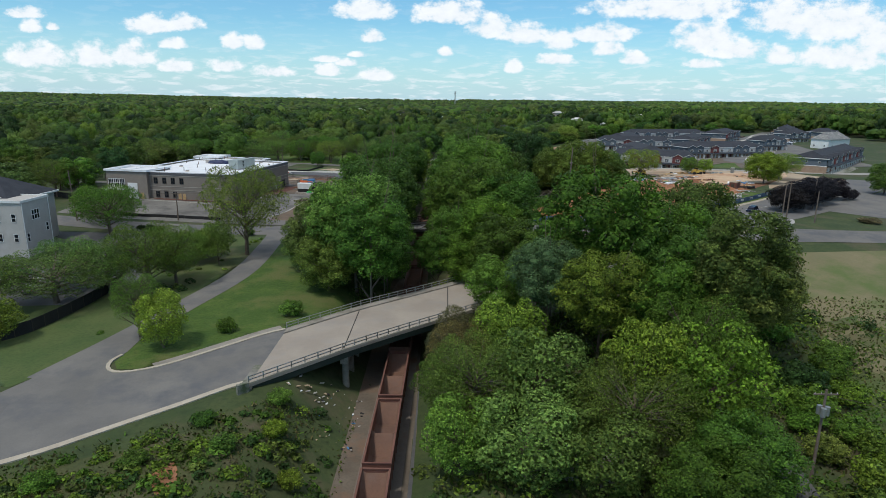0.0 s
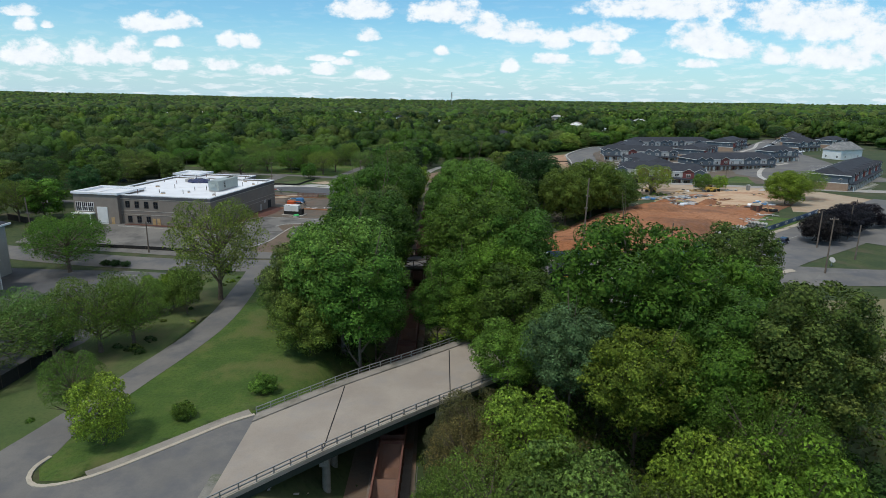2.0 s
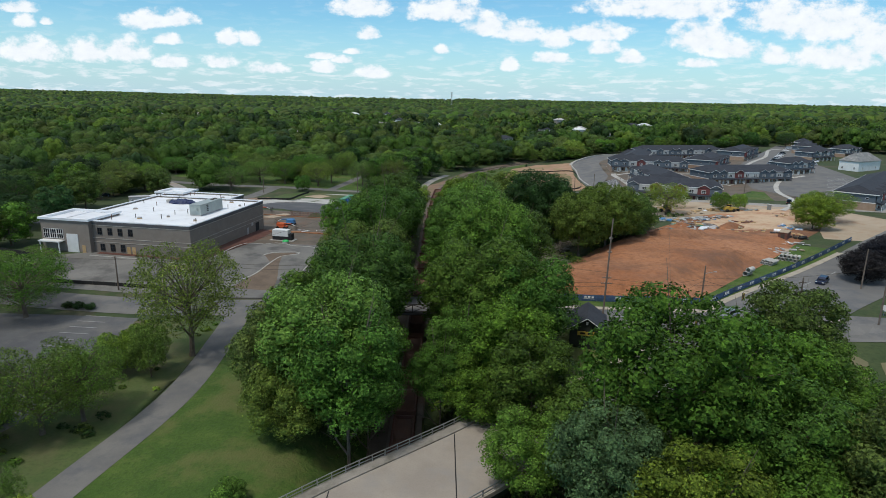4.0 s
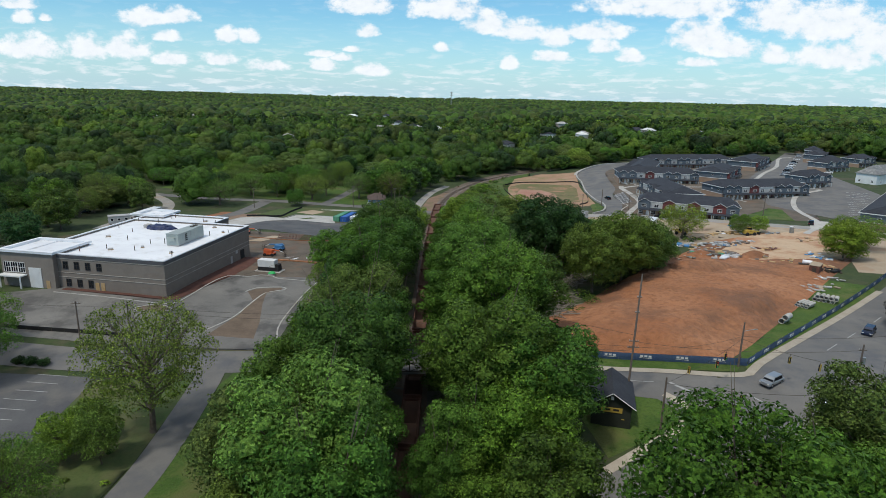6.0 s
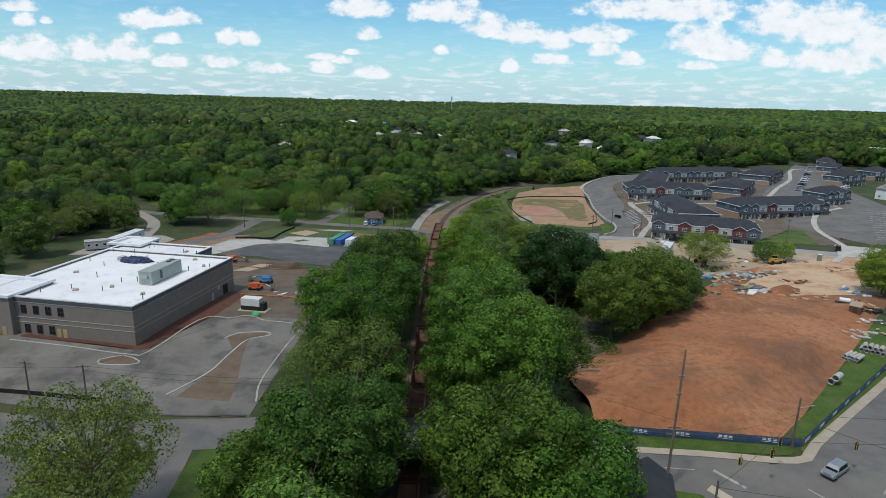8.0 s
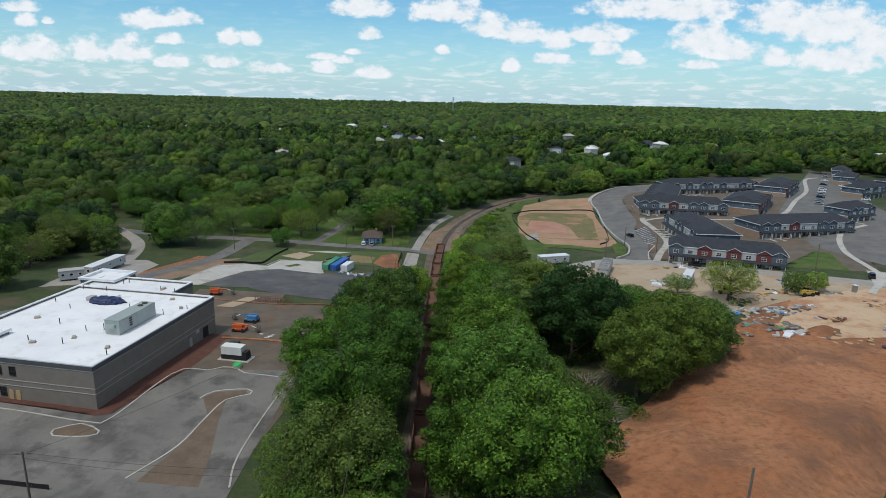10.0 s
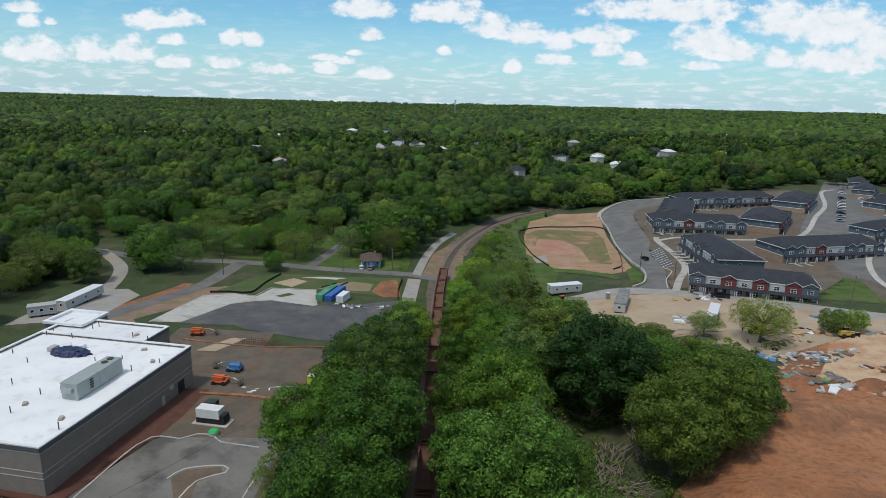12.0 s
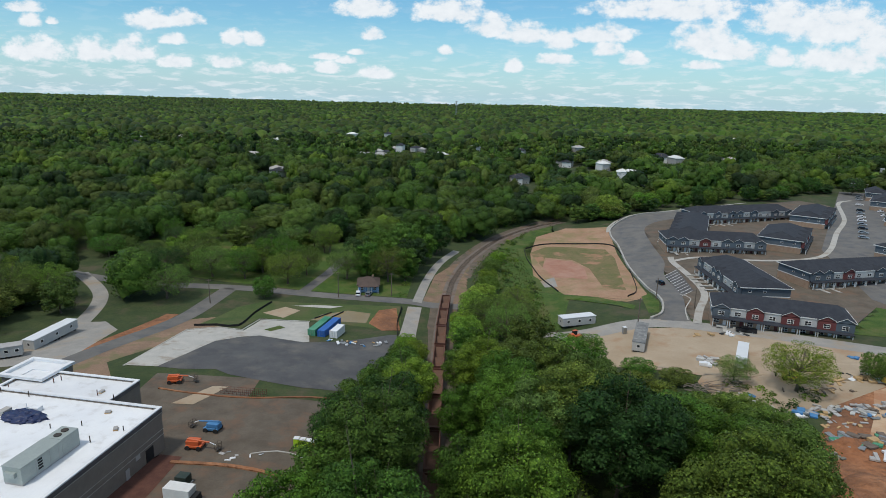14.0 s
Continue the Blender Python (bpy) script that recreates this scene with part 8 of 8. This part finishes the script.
pbox("roof", CARWHITE, e, 0, 0, 2.24, 1.16, 1.16, 0.16, bevel=0.05)
e = thing("portable_toilet", 123.6, 263.5, None, 10, "grey portable toilet at the storage ground", "portable toilet")
pbox("cabin", STEEL, e, 0, 0, 1.1, 1.1, 1.1, 2.1, bevel=0.04)
pbox("roof", CARWHITE, e, 0, 0, 2.24, 1.16, 1.16, 0.16, bevel=0.05)


def loader(x, y, rot, label, paint=YELLOW, drum=False):
    """A wheeled site machine."""
    e = thing("road_roller" if drum else "telehandler", x, y, None, rot, label, "site machine", "site machines")
    pbox("chassis", paint, e, 0, 0, 1.0, 1.7, 4.2, 0.7, bevel=0.1)
    pbox("engine_cover", paint, e, 0.2, -1.3, 1.6, 1.3, 1.5, 0.7, bevel=0.1)
    pbox("cab", GLASS, e, -0.4, 0.1, 2.0, 0.9, 1.4, 1.3, bevel=0.06)
    pbox("cab_roof", paint, e, -0.4, 0.1, 2.7, 1.0, 1.5, 0.12, bevel=0.04)
    if drum:
        ptube("drum", IRON, e, (-0.9, 2.2, 0.65), (0.9, 2.2, 0.65), 0.65, 0.65, n=20)
    else:
        ptube("boom", paint, e, (0.55, -1.6, 2.1), (0.55, 3.4, 1.3), 0.2, 0.17, n=6)
        pbox("carriage", BLACKMESH, e, 0.3, 3.5, 0.8, 1.6, 0.2, 1.0)
    for sx_ in (-0.95, 0.95):
        for sy_ in ((-1.4,) if drum else (-1.4, 1.4)):
            ptube("wheel", RUBBER, e, (sx_ - 0.22, sy_, 0.62), (sx_ + 0.22, sy_, 0.62), 0.62, 0.62, n=14)


loader(106.5, 259.5, -80, "yellow telehandler parked among building materials")
loader(84, 263, 60, "yellow telehandler half hidden by a tree")
loader(36.5, 297, -70, "orange road roller at the edge of the yard", ORANGE, True)
DEB = [(87, 247, 5, 2.2, 26, [PARAPET, SIDEGREY, CONCRETE, STEEL], 2.0), (95, 247.5, 5, 1.8, 24, [PARAPET, WOODPOLE, STEEL], 2.2), (92, 243.5, 3, 1.4, 12, [LIFTBLUE, STEEL, CARWHITE], 1.4), (101.7, 250, 1.2, 0.8, 6, [CARWHITE, PARAPET], 1.6),
       (82, 233, 6, 2.2, 26, [WOODPOLE, STEEL, PINE, BOXGREEN], 3.4), (83.5, 227.4, 4, 1.4, 10, [CARWHITE, PARAPET], 2.6), (79, 245.5, 4, 1.4, 12, [LIFTBLUE, CARWHITE, STEEL], 2.4), (91.5, 229, 4, 2.4, 18, [PINE, RUST, WOODPOLE], 2.4),
       (102, 238, 4, 2.0, 14, [CONCRETE, PINE, RUST], 1.8), (116, 262, 2.2, 1.0, 6, [HVACGREY, STEEL], 1.8), (100, 262, 7, 1.0, 12, [CARWHITE, STEEL, PINE], 2.6), (108.5, 276, 1.5, 1.0, 6, [LIFTBLUE], 1.6), (96, 222, 6, 3, 12, [PINE, WOODPOLE], 1.4)]
for k, (x, y, w, d, n, ms, s) in enumerate(DEB):
    debris("material_pile", "loose stacks of boards, block and wrapped material on the sandy ground", "material pile", x, y, w, d, n, ms, s, 60 + k, "materials on the storage ground")



def pipe_stack(x, y, rot, n, L, r, label):
    e = thing("pipe_stack", x, y, None, rot, label, "pipes", "pipes along the fence")
    for k in range(n):
        bm = bmesh.new()
        row = k % 2
        cx = (k // 2) * (2.1 * r) + row * r * 1.05
        ret = bmesh.ops.create_cone(bm, cap_ends=False, segments=14, radius1=r, radius2=r, depth=L, matrix=pose(cx, crng2.uniform(-.2, .2), r + row * r * 1.7, 90, 0, crng2.uniform(-4, 4)))
        bmesh.ops.solidify(bm, geom=bm.faces[:], thickness=0.08)
        part("pipe", bm, CONCRETE, e)


pipe_stack(86.5, 187, -40, 10, 2.4, 0.45, "stack of short concrete drain pipes on the grass")
pipe_stack(80.5, 183, -55, 8, 3.4, 0.35, "stack of concrete drain pipes on the grass")
pipe_stack(70, 170.5, -50, 2, 2.4, 0.6, "concrete drain pipe lying on the grass")
debris("material_pile", "broken slabs and pale boards on the grass", "material pile", 93, 195.5, 4.5, 2.6, 18, [CONCRETE, PARAPET, SAND], 1.7, 90)
debris("material_pile", "broken slabs and pale boards on the grass", "material pile", 99, 203, 3.5, 2.6, 12, [CONCRETE, PARAPET, CARWHITE], 1.5, 91)
hut = thing("site_hut", 99.5, 209, None, -40, "red-brown metal hut with a pale roof", "hut")
pbox("wall", RUST, hut, 0, 0, 1.25, 2.4, 4.6, 2.6)
pbox("roof", SAND, hut, 0, 0, 2.6, 2.6, 4.8, 0.16)
pbox("door", IRON, hut, 0, -2.32, 1.1, 1.0, 0.06, 2.0)
debris("tyre_pile", "dark heap of rubber and scrap beside the hut", "scrap heap", 104, 211, 3, 2, 18, [BLACKMESH, IRON], 1.6, 92, flat=1.0)
trl = thing("water_trailer", 102, 217, None, 60, "small white tank trailer on the clay", "trailer")
ptube("tank", CARWHITE, trl, (0, -1.2, 1.1), (0, 1.2, 1.1), 0.6, 0.6, n=16)
pbox("frame", IRON, trl, 0, 0.3, 0.5, 1.4, 3.6, 0.15)
for sx_ in (-0.8, 0.8):
    ptube("wheel", RUBBER, trl, (sx_ - 0.1, -0.2, 0.35), (sx_ + 0.1, -0.2, 0.35), 0.35, 0.35, n=12)


def mound(name, x, y, w, d, h, rot, material, label, seed):
    bm = bmesh.new()
    n = 26
    a = radians(rot)
    vs = {}
    for j in range(n + 1):
        for i in range(n + 1):
            u, v = i / n * 2 - 1, j / n * 2 - 1
            r = min(1.0, math.hypot(u, v) * (1 + 0.25 * noise.noise(Vector((u * 2, v * 2, seed)))))
            gx, gy = x + math.cos(a) * u * w - math.sin(a) * v * d, y + math.sin(a) * u * w + math.cos(a) * v * d
            z = h * (1 - r * r) ** 1.3 * (1 + 0.35 * noise.noise(Vector((gx * 0.25, gy * 0.25, seed)))) + 0.25 * (1 - r) * noise.noise(Vector((gx, gy, seed)))
            vs[i, j] = bm.verts.new((gx, gy, ground_z(gx, gy) + z - 0.03))
    for j in range(n):
        for i in range(n):
            bm.faces.new((vs[i, j], vs[i + 1, j], vs[i + 1, j + 1], vs[i, j + 1]))
    tagged(new(name, finish(name, bm, material)), label, "earth mound", kind="structure")


mound("clay_mound", 46, 188, 18, 10, 2.4, 40, CLAY, "low tracked mound of red clay", 1.3)
mound("clay_mound", 68, 212, 16, 7, 3.0, 30, CLAY, "heap of dug red clay", 2.7)
mound("clay_mound", 58, 172, 16, 9, 1.9, 35, CLAY, "low bank of graded red clay", 4.1)
mound("clay_mound", 36, 168, 12, 7, 1.8, 10, CLAY, "low bank of graded red clay", 5.5)
mound("clay_mound", 93, 229, 6, 3, 1.6, 20, CLAY, "small heap of red clay and debris", 7.2)
mound("clay_mound", 78, 232, 6, 3, 1.3, 20, CLAY, "small heap of red clay and debris", 8.2)

# low buildings by the track, beside the near woods
for x, y in ((18.4, 58.8), (13.6, 58.8)):
    e = thing("cabinet_hut", x, y, None, 5, "small white-roofed equipment hut under the trees", "hut", "equipment huts")
    pbox("wall", OLDCONC, e, 0, 0, 1.0, 2.2, 2.8, 2.4)
    pbox("roof", PARAPET, e, 0, 0, 2.26, 2.5, 3.1, 0.14)
    pbox("door", STEEL, e, 0, -1.52, 1.0, 0.9, 0.06, 2.0)
band("path", [(36, 40), (37.6, 52), (38.6, 64), (35, 78)], 3.0, 0.1, ASPHALT_NEW, "narrow dark asphalt lane under trees", "lane")
dish = thing("satellite_dish", 84, 145, None, 0, "round white dish on a short post", "dish")
ptube("post", STEEL, dish, (0, 0, 0), (0, 0, 1.2), 0.08, 0.08)
ptube("bowl", PARAPET, dish, (0, 0.1, 1.3), (0, -0.15, 1.5), 0.2, 0.65, n=24)

# cell mast on the horizon
mast = thing("radio_mast", 30, 2230, None, 0, "tall grey lattice radio mast far off", "mast")
for sx_, sy_ in ((-1, -1), (1, -1), (0, 1)):
    ptube("leg", STEEL, mast, (sx_ * 2.5, sy_ * 2.5, 0), (sx_ * 1.2, sy_ * 1.2, 62), 0.5, 0.4, n=5)
for k in range(12):
    pbox("brace", STEEL, mast, 0, 0, 4 + k * 5, 4, 4, 0.5)
for z in (50, 55, 60):
    pbox("antenna", PARAPET, mast, 0, 0, z, 8, 8, 1.4)

# dark clipped trees and shrubs beside the car park
for a in [("broad", 95, 168, 7, 5, "plum"), ("broad", 102, 173, 8, 5, "plum"), ("broad", 110, 180, 8, 5.5, "plum"), ("broad", 119, 188, 7, 5, "plum"), ("bush", 125, 187, 3.4, 2.6, "plum"), ("tall", 143, 198, 11, 5, "mid"), ("tall", 152, 196, 12, 5, "bright"),
          ("broad", 118, 226, 12, 7, "bright"), ("bush", 109, 154, 1.3, 3, "brown"), ("tall", 160, 188, 12, 6, "bright")]:
    plant(*a, group="trees beside the car park")


# ---------------------------------------------------------------- undergrowth
def undergrowth(name, areas, label, seed, size=0.5, hue=("mid", "bright", "olive", "dark")):
    """Weeds, brambles and brush, too many to count."""
    rng = np.random.default_rng(seed)
    VV, FF, TT, CC, n0 = [], [], [], [], 0
    for poly, count, r0, r1 in areas:
        P = np.array(poly, float)
        lo, hi = P.min(0), P.max(0)
        got = 0
        while got < count:
            x, y = rng.uniform(lo[0], hi[0]), rng.uniform(lo[1], hi[1])
            inside, j = False, len(P) - 1
            for i in range(len(P)):
                if (P[i, 1] > y) != (P[j, 1] > y) and x < (P[j, 0] - P[i, 0]) * (y - P[i, 1]) / (P[j, 1] - P[i, 1]) + P[i, 0]:
                    inside = not inside
                j = i
            if not inside:
                count -= 0.34
                continue
            got += 1
            if abs(x - float(rail_x(y))) < 3.4 and y < 500:
                continue
            r = rng.uniform(r0, r1)
            V, F, T = crown_arrays(rng, [(0, 0, r * 0.4, r), (r * 0.7, 0.2 * r, r * 0.25, r * 0.6)], int(30 + 34 * r), size * rng.uniform(0.7, 1.2), 0, fill=1.0)
            V = V[:, :3] * (1, 1, 0.75) + (x, y, float(ground(x, y)))
            VV.append(V)
            FF += [tuple(i + n0 for i in f) for f in F]
            n0 += len(V)
            TT.append(T)
            c = np.array(HUES[hue[rng.integers(len(hue))]]) * rng.uniform(0.8, 1.15)
            CC.append(np.repeat(c[None], len(V), 0))
    ob = new(name, leaf_mesh(name, np.concatenate(VV), FF, np.concatenate(TT), np.concatenate(CC)))
    ob.color = (1, 1, 1, 1)
    tagged(ob, label, "undergrowth", kind="stuff")


undergrowth("undergrowth", [
    ([(-70, 36), (-24, 64), (-15, 72), (-11, 40), (-14, 20), (-60, 5)], 900, 0.3, 1.0),
    ([(-2, 30), (-2.5, 88), (10, 110), (60, 104), (72, 96), (66, 60), (44, 34)], 520, 0.8, 2.0),
    ([(-2, 112), (-1, 330), (10, 330), (26, 300), (60, 240), (46, 200), (22, 172), (18, 130), (12, 114)], 700, 0.9, 2.4),
    ([(-12, 112), (-11, 300), (-18, 300), (-28, 250), (-30, 170), (-16, 108)], 330, 0.9, 2.2),
    ([(6, 330), (16, 404), (26, 438), (44, 462), (30, 420), (30, 380), (36, 340), (24, 306)], 200, 0.6, 1.6),
    ([(-64, 100), (-60, 150), (-46, 150), (-45, 124), (-48, 104), (-52, 86)], 40, 0.4, 1.0),
    ([(-20, 340), (-14, 400), (10, 440), (40, 476), (66, 500), (60, 508), (20, 470), (-20, 430)], 200, 0.8, 2.2),
    ([(58, 232), (64, 262), (90, 256), (70, 240)], 60, 0.5, 1.4)],
    "tangled green weeds and brush along the cutting and under trees", 5)


DEADWOOD = mat("grey_deadwood", (0.20, 0.17, 0.14), (0.28, 0.24, 0.20), 1, 9, 0.9)


def brush_pile(x, y, rot, L, n, seed, label):
    r = random.Random(seed)
    e = thing("brush_pile", x, y, None, rot, label, "brush pile", "heaps of felled branches")
    bm = bmesh.new()
    for k in range(n):
        a, p = r.uniform(-0.7, 0.7), Vector((r.uniform(-L, L), r.uniform(-2.5, 2.5), r.uniform(0.1, 1.4)))
        q = p + Vector((math.cos(a), math.sin(a), r.uniform(-0.2, 0.25))) * r.uniform(1.5, 4.5)
        tube(bm, p, q, r.uniform(0.05, 0.16), 0.03, 5)
    tagged(part("brushwood", bm, DEADWOOD, e), kind="stuff")


drape("dirt_lot", [(-28.6, 52), (-27.2, 54.5), (-26.2, 53), (-25.2, 50.5), (-26.6, 49)], 0.08, CLAY, "small slip of bare orange clay on the bank", "bare earth")
drape("dirt_lot", [(-125, 262), (-126, 300), (-112, 304), (-104, 296), (-103, 268)], 0.05, GRAVEL, "grey gravel yard round the office trailer", "yard")
for k, (x, y, w, d, n, s) in enumerate(((76, 246, 7, 3, 22, 1.7), (88, 258, 9, 3, 24, 1.5), (66, 252, 4, 4, 16, 1.8), (104, 264, 8, 2.5, 20, 1.4), (70, 228, 5, 3, 16, 1.4), (84, 240, 6, 3, 16, 1.3), (124, 252, 5, 3, 14, 1.2), (112, 228, 3, 6, 18, 1.5), (106, 216, 2.5, 5, 16, 1.6))):
    debris("material_pile", "scattered boards, block and scrap on the sandy ground", "material pile", x, y, w, d, n, [[CONCRETE, PARAPET, PINE], [PINE, WOODPOLE, SAND], [CARWHITE, SIDEGREY, LIFTBLUE], [BLACKMESH, PINE, CONCRETE], [OLDCONC, SAND, CLAYDARK]][k % 5], s, 140 + k, "materials on the storage ground")
brush_pile(24, 190, 20, 7, 110, 1, "grey heap of felled branches beside the clay")
brush_pile(28, 176, -30, 6, 80, 2, "grey heap of felled branches beside the clay")
brush_pile(26.5, 199, 75, 7, 130, 5, "grey heap of felled branches under trees")
brush_pile(25, 184, 50, 5, 90, 6, "grey heap of felled branches beside the clay")
brush_pile(62, 258, 10, 8, 70, 3, "grey heap of felled branches among weeds")
brush_pile(34, 206, 60, 6, 70, 4, "grey heap of felled branches under trees")
debris("litter", "scattered pale rubbish beside the track under the bridge", "litter", -13.5, 72, 2.6, 7, 90, [CARWHITE, PARAPET, LIFTBLUE, SAND, BLACKMESH], 0.45, 95)
debris("litter", "scattered pale rubbish on the bank below the bridge", "litter", -18.5, 75, 4, 2.5, 26, [CARWHITE, PARAPET, SAND], 0.5, 96)


def weeds(name, areas, label, seed):
    """Single blades, leaves and tufts standing on rough ground."""
    rng = np.random.default_rng(seed)
    VV, TT, CC = [], [], []
    pal = np.array([HUES[h] for h in ("brown", "mid", "olive", "brown", "light", "brown")])
    for (x0, x1, y0, y1), count, size in areas:
        x, y = rng.uniform(x0, x1, count), rng.uniform(y0, y1, count)
        drift = np.sin(x * 0.35 + 1.3) * np.cos(y * 0.28) + 0.6 * np.sin(x * 0.9 + y * 0.7)
        keep = (drift + rng.normal(0, 0.7, count) > -0.25) & (np.abs(x - rail_x(y)) > 4.5)
        keep &= (x - -75) * 0.64 - (y - 46) > 12.5
        if x0 > -12:
            keep[:] = (np.abs(x - rail_x(y)) > 4.5) & (np.abs(x - np.interp(y, [40, 52, 64, 78], [36, 37.6, 38.6, 35])) > 2.2)
        x, y = x[keep], y[keep]
        n = len(x)
        z = ground(x, y)
        a, lean = rng.uniform(0, 6.28, n), rng.normal(0, 0.45, (n, 2))
        s = size * rng.uniform(0.5, 1.5, n)
        c = np.stack([x, y, z], 1)
        side = np.stack([np.cos(a), np.sin(a), 0 * a], 1) * (s * 0.45)[:, None]
        tip = np.stack([lean[:, 0] * s, lean[:, 1] * s, s * rng.uniform(0.5, 1.1, n)], 1)
        VV.append(np.stack([c - side * 0.4, c + side, c + tip + side * 0.3, c + tip * 0.8 - side], 1).reshape(-1, 3))
        t = rng.uniform(0.7, 1.25, n)
        TT.append(np.repeat(t, 4))
        k = pal[np.clip((2.5 + 1.6 * np.sin(x * 0.22) * np.sin(y * 0.19 + 1) + rng.normal(0, 1.1, n)).astype(int), 0, 5)]
        CC.append(np.repeat(k, 4, 0))
    V = np.concatenate(VV)
    F = [tuple(r) for r in np.arange(len(V)).reshape(-1, 4).tolist()]
    ob = new(name, leaf_mesh(name, V, F, np.concatenate(TT), np.concatenate(CC)))
    ob.color = (1, 1, 1, 1)
    tagged(ob, label, "weeds", kind="stuff")


weeds("weeds", [((-62, -11, 18, 80), 30000, 0.30), ((38, 80, 36, 108), 12000, 0.36), ((0, 40, 30, 100), 12000, 0.5), ((8, 36, 300, 420), 5000, 0.45)], "rank weeds and grass tufts on the rough banks", 8)

band("path", [(-2.7, 36), (-2.7, 60), (-2.6, 88)], 1.9, 0.12, ASPHALT_NEW, "narrow dark service strip beside the track", "service path")
